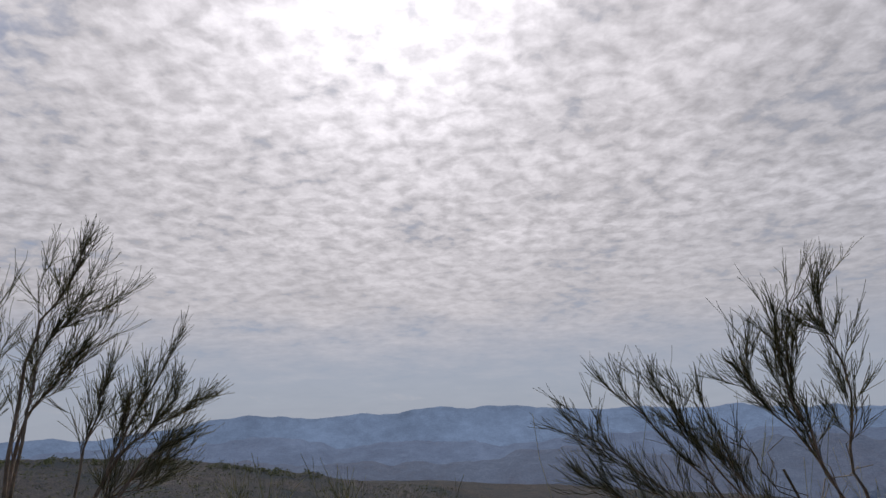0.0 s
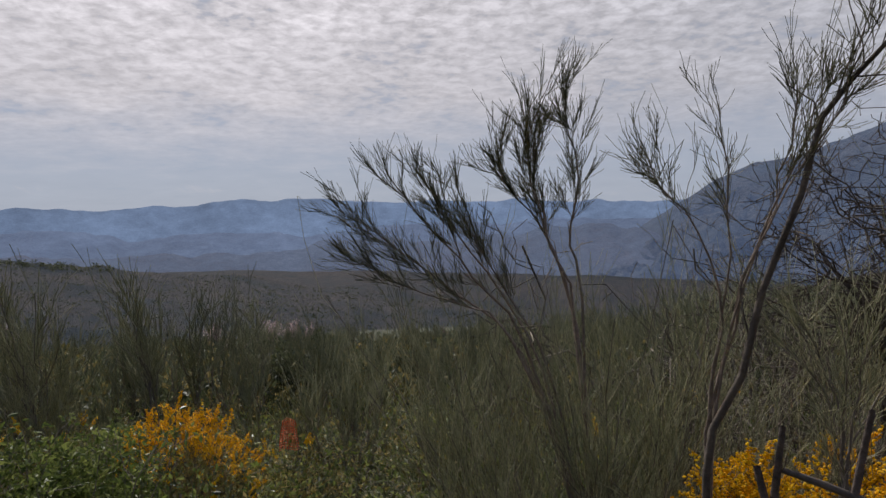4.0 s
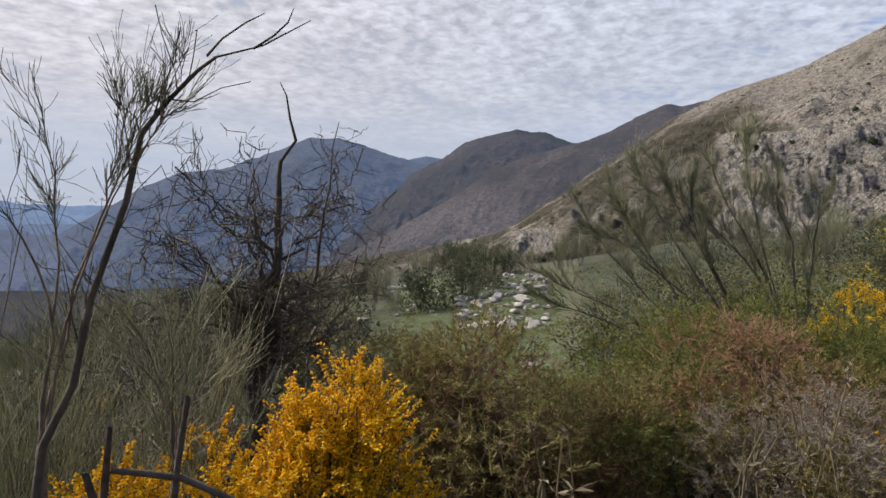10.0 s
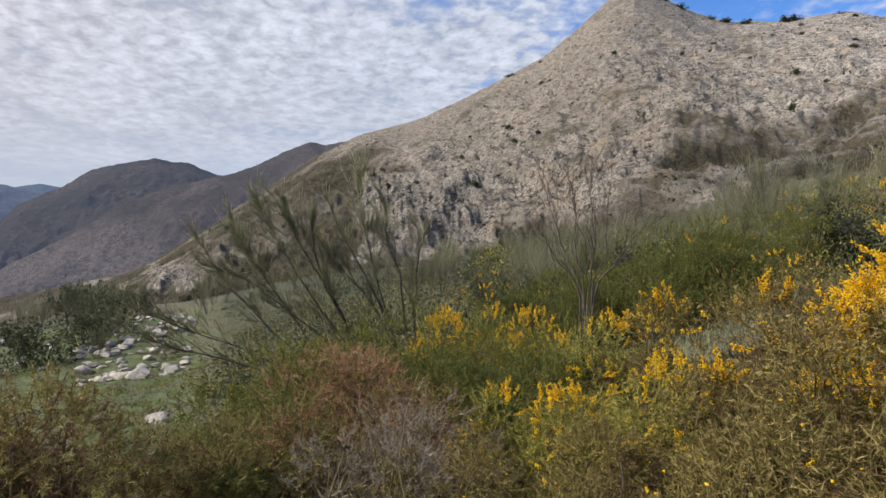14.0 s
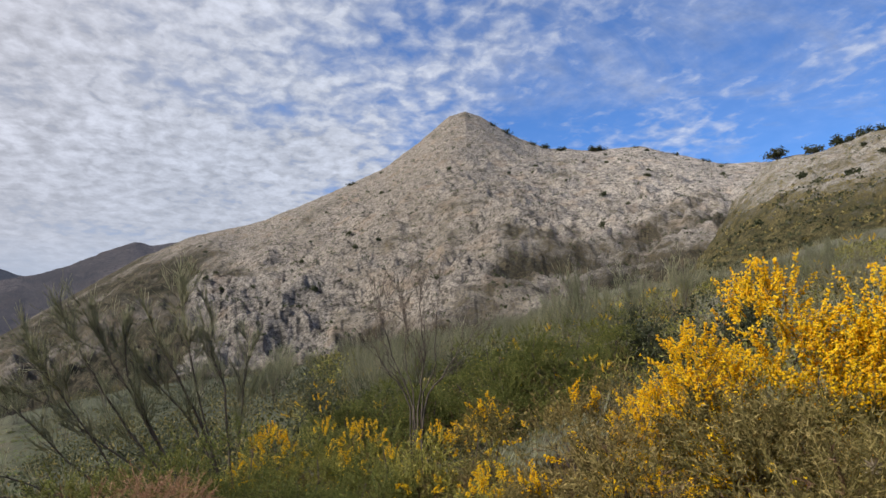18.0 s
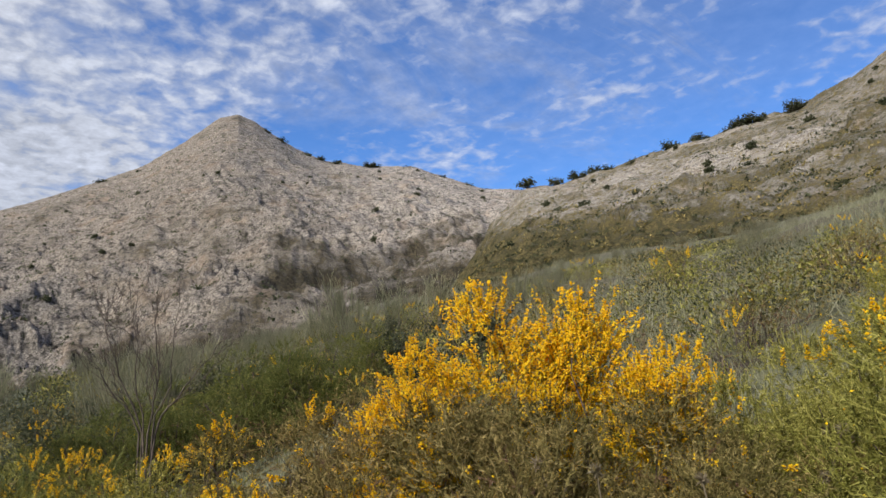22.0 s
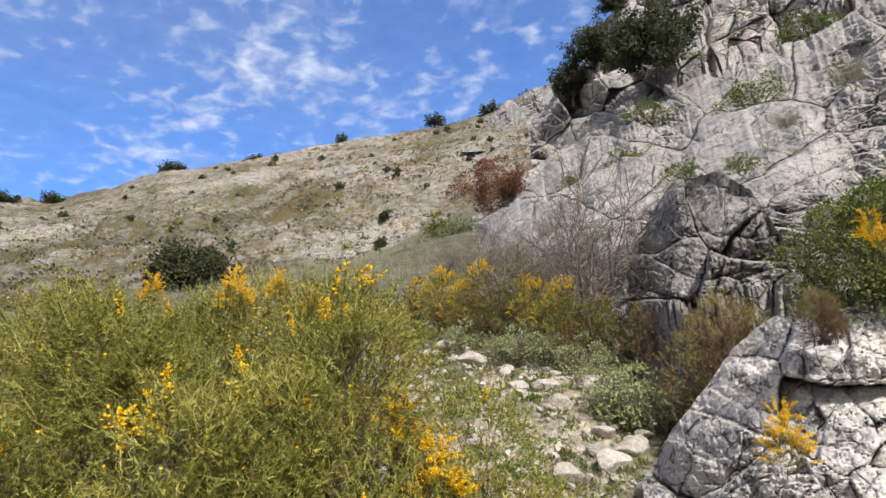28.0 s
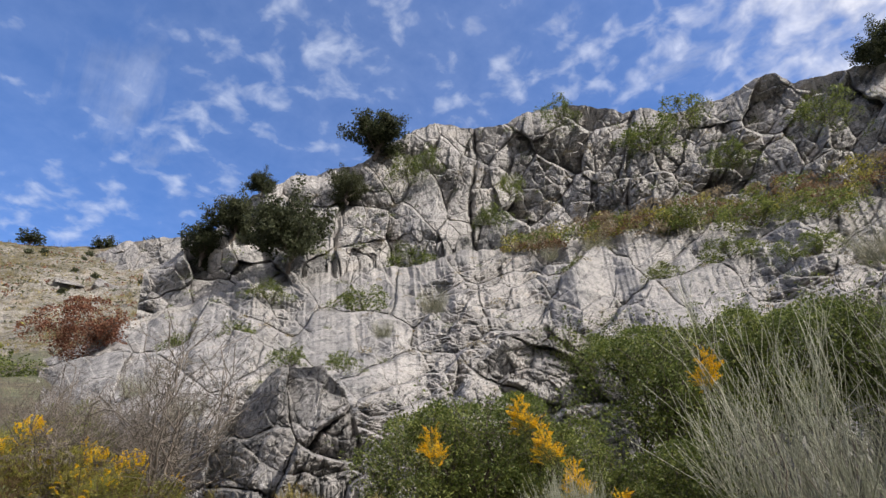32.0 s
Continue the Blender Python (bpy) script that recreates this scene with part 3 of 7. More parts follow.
def stems(n, length, lean, k, r0, rng, towards=None, base=0.08, bend=0.2, wobble=0.03, taper=0.4):
    """Stems that rise from one foot and lean apart; towards: a common lean."""
    a = rng.uniform(0, 2 * np.pi, n)
    d = np.stack([np.cos(a) * lean, np.sin(a) * lean, np.ones(n)], 1) * rng.uniform(0.6, 1.2, (n, 1))
    d[:, 2] = 1
    if towards is not None:
        d = d + np.array(towards)
    d = unit(d)
    ln = length * rng.uniform(0.7, 1.1, n)
    u = np.linspace(0, 1, k)[None, :, None]
    foot = np.stack([np.cos(a) * base, np.sin(a) * base, np.full(n, -0.08)], 1)
    p = foot[:, None] + d[:, None] * ln[:, None, None] * u + np.array([0, 0, bend]) * ln[:, None, None] * u ** 2
    p[:, 1:] += rng.normal(size=(n, k - 1, 3)) * wobble * ln[:, None, None]
    return p, (r0 * rng.uniform(0.6, 1.1, n))[:, None] * (1 - (1 - taper) * u[:, :, 0])


def thing(name, label, category, group=""):
    return tagged(new(name), label, category, group)


# ---- the lie of the land ----
CENTRE = np.array((0.0, -0.42))
EYE = 1.55
RINGS = np.array((0.8, 3, 6, 12, 22, 45, 90, 200))
LAND = {  # bearing: height of the ground at each ring
    -60: (0, -0.1, -0.6, -2, -4, -8, -16, -40), -30: (0, -0.3, -1.2, -2.4, -3.8, -7.4, -15.8, -40), 0: (0, -0.4, -1.3, -2.5, -3.8, -7.7, -15.9, -40),
    30: (0, -0.4, -1.2, -2.5, -3.8, -7.7, -15.9, -40), 52: (0, -0.35, -0.9, -1.8, -3.2, -4.5, -12, -40), 72: (0, -0.3, -0.7, -1.3, -2.4, -2.2, -7, -40),
    90: (0, -0.2, -0.3, -0.3, -0.4, -0.2, -3, -30), 110: (0, 0, 0.1, 0.5, 1, 1.6, 3, -10), 130: (0, 0.1, 0.5, 1.5, 2.8, 5, 10, 10),
    150: (0, 0.2, 0.9, 2.2, 4.2, 7.6, 15.3, 20), 172: (0, 0.3, 1.4, 3.2, 5.8, 9.8, 18, 25), 186: (0, 0.35, 1.6, 3.7, 6.8, 12, 21, 30),
    200: (0, 0.3, 1.5, 3.8, 7.5, 16, 26, 40), 215: (0, 0.2, 1.3, 3.5, 7.5, 17, 22, 40), 240: (0, 0.2, 0.9, 3.2, 7.5, 16, 22, 40),
    270: (0, 0.1, 0.7, 2.6, 6, 13, 20, 40)}
BEARINGS = np.array(list(LAND) + [300.0])
HEIGHTS = np.array([*LAND.values(), LAND[-60]])


def land(x, y):
    """Height of the ground."""
    x, y = np.asarray(x, float), np.asarray(y, float)
    dx, dy = x - CENTRE[0], y - CENTRE[1]
    r = np.hypot(dx, dy)
    az = (np.degrees(np.arctan2(dx, dy)) + 60) % 360 - 60
    i = np.clip(np.searchsorted(BEARINGS, az, side="right") - 1, 0, len(BEARINGS) - 2)
    f = (az - BEARINGS[i]) / (BEARINGS[i + 1] - BEARINGS[i])
    f = f * f * (3 - 2 * f)
    lr = np.log(np.maximum(r, 0.8))
    lk = np.log(RINGS)
    j = np.clip(np.searchsorted(lk, lr, side="right") - 1, 0, len(lk) - 2)
    g = np.clip((np.exp(lr) - RINGS[j]) / (RINGS[j + 1] - RINGS[j]), 0, 1)
    h = (HEIGHTS[i, j] * (1 - g) + HEIGHTS[i, j + 1] * g) * (1 - f) + (HEIGHTS[i + 1, j] * (1 - g) + HEIGHTS[i + 1, j + 1] * g) * f
    p = np.stack([x, y, np.zeros_like(x)], -1)
    rough = fbm(p / 1.7, 4, 11) * 0.14 + fbm(p / 9, 3, 12) * 0.5 * np.clip((r - 4) / 20, 0, 1)
    far = np.clip((r - 200) / 4000, 0, 1)
    return h + rough * np.clip(r / 3, 0, 1) - 420 * far ** 0.5


def at(az, d, dz=0.0):
    x, y = CENTRE[0] + d * math.sin(radians(az)), CENTRE[1] + d * math.cos(radians(az))
    return x, y, float(land(x, y)) + dz


def level(az, d, el):
    """Height of a line of sight from the eye."""
    return EYE + (d - 0.42) * np.tan(np.radians(el))


def build_ground():
    az = np.radians(np.linspace(-60, 300, 561))
    r = np.concatenate([[0.02], np.geomspace(0.4, 60, 190), np.geomspace(62, 4600, 60)])
    x = CENTRE[0] + np.sin(az)[None] * r[:, None]
    y = CENTRE[1] + np.cos(az)[None] * r[:, None]
    z = land(x, y)
    me = mesh_of("ground", [sheet(np.stack([x, y, z], -1)[:, ::-1])], GROUND, True)
    deg = np.degrees(az)[None] + 0 * x
    rr = r[:, None] + 0 * x
    way_ = np.interp(rr, (0, 3, 6, 9, 14), (205, 199, 193, 189, 186))
    off = np.abs(np.radians(deg - way_)) * rr
    wide = np.interp(rr, (0, 3, 6, 12), (0.8, 0.6, 0.5, 0.3))
    track = np.clip(1.2 - off / wide, 0, 1) * np.clip((10 - rr) / 3, 0, 1)
    talus = np.clip(1.2 - np.abs(deg - 204) / 12, 0, 1) * np.clip(1.2 - np.abs(rr - 5) / 4, 0, 1) * 0.8
    turf = np.clip(1.1 - np.abs(deg - 69) / 12, 0, 1) * (rr > 3) * (rr < 40)
    turf = np.maximum(turf, np.clip(1.2 - np.abs(deg + 2) / 16, 0, 1) * (rr > 2.5) * (rr < 7))
    cover_ = np.clip((rr - 7) / 4, 0, 1) * np.maximum(np.clip((75 - deg) / 15, 0, 1), np.clip((deg - 76) / 4, 0, 1) * np.clip((125 - deg) / 15, 0, 1) * (deg < 130))
    for key, val in (("cover", cover_), ("track", np.maximum(track, talus)), ("turf", turf)):
        a = me.attributes.new(key, "FLOAT", "POINT")
        a.data.foreach_set("value", val[:, ::-1].ravel().astype(np.float32))
    tagged(new("ground", me), "scrubby stony hillside soil with turf and footpath", "ground", kind="structure")


build_ground()


def ridge(name, label, profile, foot, d0, d1, mat, columns, rows_, bumps, seed, shape=1.0, cat="mountain", kind="structure", rocky=0.0, soft=True, wooded=None, ledges=0.0, bare=None, jag=0.0, pale=None):
    """A slope that climbs from d0, at the elevation foot, to its crest at d1; profile: (bearing, elevation) of the crest from the eye."""
    pa, pe = np.array(profile).T
    fa, fe = np.array(foot).T
    az = np.linspace(pa[0], pa[-1], columns)
    pe = np.interp(az, pa, pe)
    if jag:
        along = np.stack([az / 2.2, 0 * az, 0 * az], -1)
        pe = pe + jag * fbm(along, 5, seed + 60)
    step = az[1] - az[0]
    bell = np.exp(-0.5 * (np.arange(-90, 91) * step / 3.0) ** 2)
    wide_pe = np.convolve(np.pad(pe, 90, mode="edge"), bell / bell.sum(), mode="valid")
    fe = np.interp(az, fa, fe)
    s = np.linspace(0, 1, rows_)[:, None]
    d = d0 + (d1 - d0) * s + 0 * az[None]
    z0, z1 = level(az, d0, fe)[None], level(az, d1, pe)[None]
    zs = level(az, d1, wide_pe)[None]
    z = z0 + (zs - z0) * s ** shape + (z1 - zs) * s ** 3
    ra = np.radians(az)[None]
    p = np.stack([CENTRE[0] + np.sin(ra) * d, CENTRE[1] + np.cos(ra) * d, z], -1)
    size, amp = bumps
    calm = np.clip(1.05 - s, 0.08, 1) * np.clip(s * 6, 0, 1)
    lift = amp * calm * (fbm(p / size, 5, seed) * 0.9 + 0.6 * fbm(p / (size * 0.6), 4, seed + 20, True))
    lift = lift + 0.22 * amp * calm * fbm(p / (size * 0.2), 4, seed + 33, True)
    if rocky:
        lift = lift + rocky * np.clip(1.3 - s, 0.35, 1) * (blocks(p / (rocky * 5), seed, 0.8, 0.3, 0.2) + 0.4 * blocks(p / (rocky * 2), seed + 3, 0.8, 0.3, 0.2))
    p[..., 2] += lift
    if ledges:
        run = p[..., 2] + 3 * fbm(p / 30, 3, seed + 40)
        p[..., 2] += ledges * (((run / (ledges * 3.2)) % 1.0) ** 3 - 0.3) * np.clip(0.6 + fbm(p / 18, 3, seed + 50), 0, 1)
    naked = 0 * p[..., 2]
    if bare:
        seen = np.degrees(np.arctan2(p[..., 2] - EYE, np.hypot(p[..., 0] - CENTRE[0], p[..., 1] - CENTRE[1])))
        ragged = 1.2 * fbm(p / 25, 4, seed + 70)
        for a0, a1, e0, e1 in bare:
            inside = np.minimum(np.minimum(az[None] - a0, a1 - az[None]) * 1.0, np.minimum(seen - e0, e1 - seen) * 1.4)
            naked = np.maximum(naked, np.clip(0.3 + inside + ragged, 0, 1))
        flute = blocks(p / np.array([7, 7, 26.0]), seed + 80, 0.9, 0.8, 0.5, 0.15) + 0.5 * blocks(p / np.array([3, 3, 8.0]), seed + 81, 0.9, 0.6, 0.4, 0.2)
        toward = np.stack([-np.sin(ra), -np.cos(ra), 0 * ra], -1)
        p = p + toward * (naked * (flute * 1.7 + 1.0))[..., None] + np.array([0, 0, 1.0]) * (naked * flute * 0.8)[..., None]
    back = np.stack([p[-1] + np.stack([np.sin(ra[0]) * d1 * q, np.cos(ra[0]) * d1 * q, -(z1[0] - z0[0]) * q * 2.0], -1) for q in (0.08, 0.3)])
    p = np.concatenate([p, back])
    me = mesh_of(name, [sheet(p[:, ::-1])], mat, soft)
    # pale: bearings between which the stone turns from plain to paler
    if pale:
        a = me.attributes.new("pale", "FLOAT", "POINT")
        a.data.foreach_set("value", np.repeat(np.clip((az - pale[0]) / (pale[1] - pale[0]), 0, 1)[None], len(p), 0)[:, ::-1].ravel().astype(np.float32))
    a = me.attributes.new("bare", "FLOAT", "POINT")
    a.data.foreach_set("value", np.concatenate([naked, naked[-2:]])[:, ::-1].ravel().astype(np.float32))
    if wooded:
        seen = np.degrees(np.arctan2(p[..., 2] - EYE, np.hypot(p[..., 0] - CENTRE[0], p[..., 1] - CENTRE[1])))
        line = np.interp(az, *np.array(wooded).T)[None]
        a = me.attributes.new("wooded", "FLOAT", "POINT")
        a.data.foreach_set("value", np.clip(0.5 + (line - seen) * 0.22, 0, 1)[:, ::-1].ravel().astype(np.float32))
    tagged(new(name, me), label, cat, kind=kind)
    return p[:-2]


# far slopes, their bluish haze mixed into each one as emission
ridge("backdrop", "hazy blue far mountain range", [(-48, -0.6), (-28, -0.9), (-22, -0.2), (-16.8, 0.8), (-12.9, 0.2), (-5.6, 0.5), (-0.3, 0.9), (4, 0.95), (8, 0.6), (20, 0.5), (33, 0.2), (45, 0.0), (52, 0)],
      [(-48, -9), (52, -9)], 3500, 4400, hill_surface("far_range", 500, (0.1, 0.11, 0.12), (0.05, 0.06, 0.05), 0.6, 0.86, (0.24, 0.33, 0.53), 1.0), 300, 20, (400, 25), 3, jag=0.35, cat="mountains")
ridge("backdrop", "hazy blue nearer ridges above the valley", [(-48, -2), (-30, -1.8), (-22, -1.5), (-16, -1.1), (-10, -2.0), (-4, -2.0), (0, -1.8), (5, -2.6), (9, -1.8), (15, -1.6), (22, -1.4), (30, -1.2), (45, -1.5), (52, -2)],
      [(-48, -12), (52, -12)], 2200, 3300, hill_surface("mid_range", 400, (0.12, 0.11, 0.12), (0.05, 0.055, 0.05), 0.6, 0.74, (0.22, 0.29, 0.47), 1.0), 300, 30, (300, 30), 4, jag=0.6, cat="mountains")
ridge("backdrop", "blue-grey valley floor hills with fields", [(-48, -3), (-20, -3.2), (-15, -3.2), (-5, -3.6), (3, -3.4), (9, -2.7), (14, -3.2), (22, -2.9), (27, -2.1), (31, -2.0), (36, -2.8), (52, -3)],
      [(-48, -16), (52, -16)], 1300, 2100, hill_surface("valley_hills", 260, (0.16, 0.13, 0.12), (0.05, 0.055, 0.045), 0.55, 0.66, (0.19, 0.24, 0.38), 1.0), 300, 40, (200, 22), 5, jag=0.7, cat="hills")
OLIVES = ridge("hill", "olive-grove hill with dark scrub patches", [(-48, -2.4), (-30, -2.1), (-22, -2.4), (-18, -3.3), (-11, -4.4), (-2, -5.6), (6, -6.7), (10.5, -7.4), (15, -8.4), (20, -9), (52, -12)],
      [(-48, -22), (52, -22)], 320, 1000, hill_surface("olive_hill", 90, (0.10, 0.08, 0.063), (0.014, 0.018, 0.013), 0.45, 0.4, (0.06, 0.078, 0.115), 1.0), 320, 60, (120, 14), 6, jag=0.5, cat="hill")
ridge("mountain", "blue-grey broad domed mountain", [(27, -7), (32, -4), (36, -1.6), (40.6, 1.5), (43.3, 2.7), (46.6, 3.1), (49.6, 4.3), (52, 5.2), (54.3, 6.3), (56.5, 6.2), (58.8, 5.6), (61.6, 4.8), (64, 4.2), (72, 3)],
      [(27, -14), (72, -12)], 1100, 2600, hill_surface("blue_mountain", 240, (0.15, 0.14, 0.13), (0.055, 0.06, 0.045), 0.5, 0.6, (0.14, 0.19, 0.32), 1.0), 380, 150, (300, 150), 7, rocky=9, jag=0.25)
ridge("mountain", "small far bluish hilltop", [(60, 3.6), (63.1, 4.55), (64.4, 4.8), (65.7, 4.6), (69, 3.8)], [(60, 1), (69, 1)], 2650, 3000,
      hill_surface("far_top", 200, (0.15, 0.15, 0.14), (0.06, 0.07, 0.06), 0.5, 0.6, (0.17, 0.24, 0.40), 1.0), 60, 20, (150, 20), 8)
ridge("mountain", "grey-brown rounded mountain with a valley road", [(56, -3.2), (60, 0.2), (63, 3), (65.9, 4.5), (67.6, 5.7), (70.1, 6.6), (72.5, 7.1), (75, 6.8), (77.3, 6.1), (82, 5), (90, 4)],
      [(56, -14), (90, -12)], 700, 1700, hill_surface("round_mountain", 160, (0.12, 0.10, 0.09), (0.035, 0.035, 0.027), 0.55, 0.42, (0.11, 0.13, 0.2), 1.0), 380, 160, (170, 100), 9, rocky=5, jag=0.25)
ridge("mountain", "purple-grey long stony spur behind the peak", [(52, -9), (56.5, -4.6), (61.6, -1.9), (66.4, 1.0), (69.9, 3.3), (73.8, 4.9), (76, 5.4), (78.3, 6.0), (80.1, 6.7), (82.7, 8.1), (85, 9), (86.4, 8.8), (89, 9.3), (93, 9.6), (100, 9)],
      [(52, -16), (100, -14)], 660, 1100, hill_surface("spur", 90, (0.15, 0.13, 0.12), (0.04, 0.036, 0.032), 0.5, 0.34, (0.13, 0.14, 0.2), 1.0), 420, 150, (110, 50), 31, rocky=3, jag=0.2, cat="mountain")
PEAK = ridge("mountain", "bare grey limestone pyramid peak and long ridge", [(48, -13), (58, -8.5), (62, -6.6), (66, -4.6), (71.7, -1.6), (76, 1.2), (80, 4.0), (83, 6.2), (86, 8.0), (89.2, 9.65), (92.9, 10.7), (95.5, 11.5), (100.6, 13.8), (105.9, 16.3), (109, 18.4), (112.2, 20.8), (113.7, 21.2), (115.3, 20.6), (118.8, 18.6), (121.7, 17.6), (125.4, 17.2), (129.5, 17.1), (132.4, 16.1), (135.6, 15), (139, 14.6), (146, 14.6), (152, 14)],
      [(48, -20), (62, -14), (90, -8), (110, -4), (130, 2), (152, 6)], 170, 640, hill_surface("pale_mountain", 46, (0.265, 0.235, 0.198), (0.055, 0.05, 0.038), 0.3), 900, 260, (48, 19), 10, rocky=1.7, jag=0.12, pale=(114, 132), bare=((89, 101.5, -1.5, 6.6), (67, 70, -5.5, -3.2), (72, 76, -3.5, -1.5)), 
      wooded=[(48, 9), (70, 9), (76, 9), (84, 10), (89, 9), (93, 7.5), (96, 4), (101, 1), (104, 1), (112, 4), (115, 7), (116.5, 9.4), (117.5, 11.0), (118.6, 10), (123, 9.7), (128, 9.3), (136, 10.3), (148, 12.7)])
LEDGES = ridge("hillside", "rocky hillside with terraced ledges and dry scrub", [(122, -2), (130, 3), (134, 7.5), (137.3, 12.4), (139.8, 14.6), (144.2, 15), (148.3, 15.6), (152.5, 16.5), (157.5, 17.6), (163.1, 18.2), (166.4, 19.4), (171.4, 21.5), (176.5, 22.5), (181, 23.6), (187, 24.6), (193, 25.3), (200.5, 26.2), (207, 27.3), (216, 28)],
      [(122, 0), (132, 3), (150, 7), (172, 9), (186, 10), (216, 12)], 75, 260, hill_surface("ledge_hillside", 14, (0.38, 0.352, 0.31), (0.082, 0.073, 0.038), 0.5, weights=(0.16, 0.34, 0.5)), 760, 240, (24, 3.4), 13, rocky=2.2, ledges=3.4, jag=0.15, wooded=[(122, 9), (136, 11), (142, 11), (148, 11), (160, 11), (172, 11.5), (190, 14), (200, 17), (216, 20)], cat="hillside")


# ---- crags ----
def cells(p, seed):
    """Broken rock in two dimensions: the way from the middle of each cell, its tilt, its own height, and the nearness of its edge."""
    i = np.floor(p)
    best, second = np.full(p.shape[:-1], 9.0), np.full(p.shape[:-1], 9.0)
    off, slope, high = np.zeros_like(p), np.zeros_like(p), np.zeros(p.shape[:-1])
    for a in (-1, 0, 1):
        for b in (-1, 0, 1):
            cell = i + np.array((a, b))
            key = np.concatenate([cell, 0 * cell[..., :1]], -1)
            q = np.stack([rand3(key, seed + k) for k in (0, 1)], -1)
            d = p - (cell + q)
            r = np.sqrt((d * d).sum(-1))
            near = r < best
            second = np.where(near, best, np.minimum(second, r))
            off = np.where(near[..., None], d, off)
            slope = np.where(near[..., None], np.stack([rand3(key, seed + k) for k in (7, 8)], -1) * 2 - 1, slope)
            high = np.where(near, rand3(key, seed + 5) - 0.5, high)
            best = np.where(near, r, best)
    return off, slope, high, best, second - best


def crag(name, label, bearings, rows_, columns, low, high, r_low, r_high, size, push, mat, seed, cleft=(), slope=1.0, turn=20.0, stretch=0.75, step=0.3):
    """A crag of boulder faces stepping back from below: low, high: (bearing, elevation) of its foot and top; r_low, r_high: (bearing, distance)."""
    az = np.linspace(*bearings, columns)
    lo, hi = (np.interp(az, *np.array(q).T) for q in (low, high))
    hi = hi + 12 * size * fbm(np.stack([az / (size * 40), 0 * az, 0 * az], -1), 5, seed + 90)
    a, b = (np.interp(az, *np.array(q).T) for q in (r_low, r_high))
    s = np.linspace(0, 1, rows_)[:, None]
    el = lo + (hi - lo) * s ** slope
    g = np.stack([np.radians(az - az.mean())[None] * np.cos(np.radians(el)), np.radians(el)], -1) / size
    g3 = np.concatenate([g, 0 * g[..., :1]], -1)
    g = g + 0.3 * np.stack([fbm(g3 * 0.6, 4, seed + k) for k in (31, 32)], -1)
    c_, s_ = math.cos(radians(turn)), math.sin(radians(turn))
    spin = np.array([(c_ * stretch, s_), (-s_ * stretch, c_)])
    back_ = np.linalg.inv(spin)
    g = g @ spin
    span_ = np.radians(np.maximum(hi - lo, 1.0))[None]
    broken = np.clip(0.85 + 1.3 * fbm(g3 * 0.8, 3, seed + 12), 0.25, 1.2)
    depth, lift = s + 0 * el, 1.3 * fbm(g3 * 0.42, 3, seed + 9)
    for k, (fine_, weight) in enumerate(((1.0, 1.5), (0.46, 1.05), (0.21, 0.85), (0.095, 0.8))):
        q = g / fine_ + 0.14 * np.stack([fbm(g3 / fine_ * 1.3, 3, seed + 41 + 3 * k + j) for j in (0, 1)], -1)
        off, tilt_, own, best, edge = cells(q, seed + 100 * k)
        rise = (off * fine_ @ back_)[..., 1] * size / span_
        near = np.clip(edge / (0.05 + 0.03 * k), 0, 1)
        near = near * (2 - near)
        depth = depth - (step if k < 2 else 0.2) * rise * (1 if k == 0 else broken)
        face = 0.8 * (tilt_ * off).sum(-1) + 0.5 * own - 0.25 * best * best
        lift = lift + weight * fine_ * (1 if k == 0 else broken) * (face - (0.3 + 0.1 * k) * (1 - near))
    lift = lift + 0.03 * fbm(g3 * 22, 3, seed + 19, True)
    keep = np.clip(0.25 + s * 8, 0, 1) * np.clip(0.12 + (1 - s) * 6, 0, 1)
    r = a * (b / a) ** np.clip(depth, 0, 1) * (1 - lift * size * push * keep)
    ra = np.radians(az)[None]
    out_ = np.stack([np.sin(ra), np.cos(ra), 0 * ra], -1)
    for c_az, c_w, c_d, lean in cleft:
        r = r + c_d * np.exp(-((az[None] - c_az - lean * (s - 0.5) + 0.7 * fbm(g3 * 3, 3, seed + 77)) / c_w) ** 2)
    p = out_ * r[..., None]
    p[..., 0] += CENTRE[0]
    p[..., 1] += CENTRE[1]
    z = level(az, r, el)
    foot = np.where(a < 100, land(p[0, :, 0], p[0, :, 1]) - 0.35, z[0])
    p[..., 2] = z - (z[0] - np.minimum(foot, z[0]))[None] * np.clip(1 - s / 0.16, 0, 1) ** 1.5
    back = np.stack([p[-1] + out_[0] * b[:, None] * q_ - np.array([0, 0, 1]) * (b * q_ * 1.5)[:, None] for q_ in (0.03, 0.12)])
    p = np.concatenate([p, back])
    me = mesh_of(name, [sheet(p[:, ::-1])], mat, True)
    me.set_sharp_from_angle(angle=radians(38))
    tagged(new(name, me), label, "rock", kind="structure")
    return p[:-2]


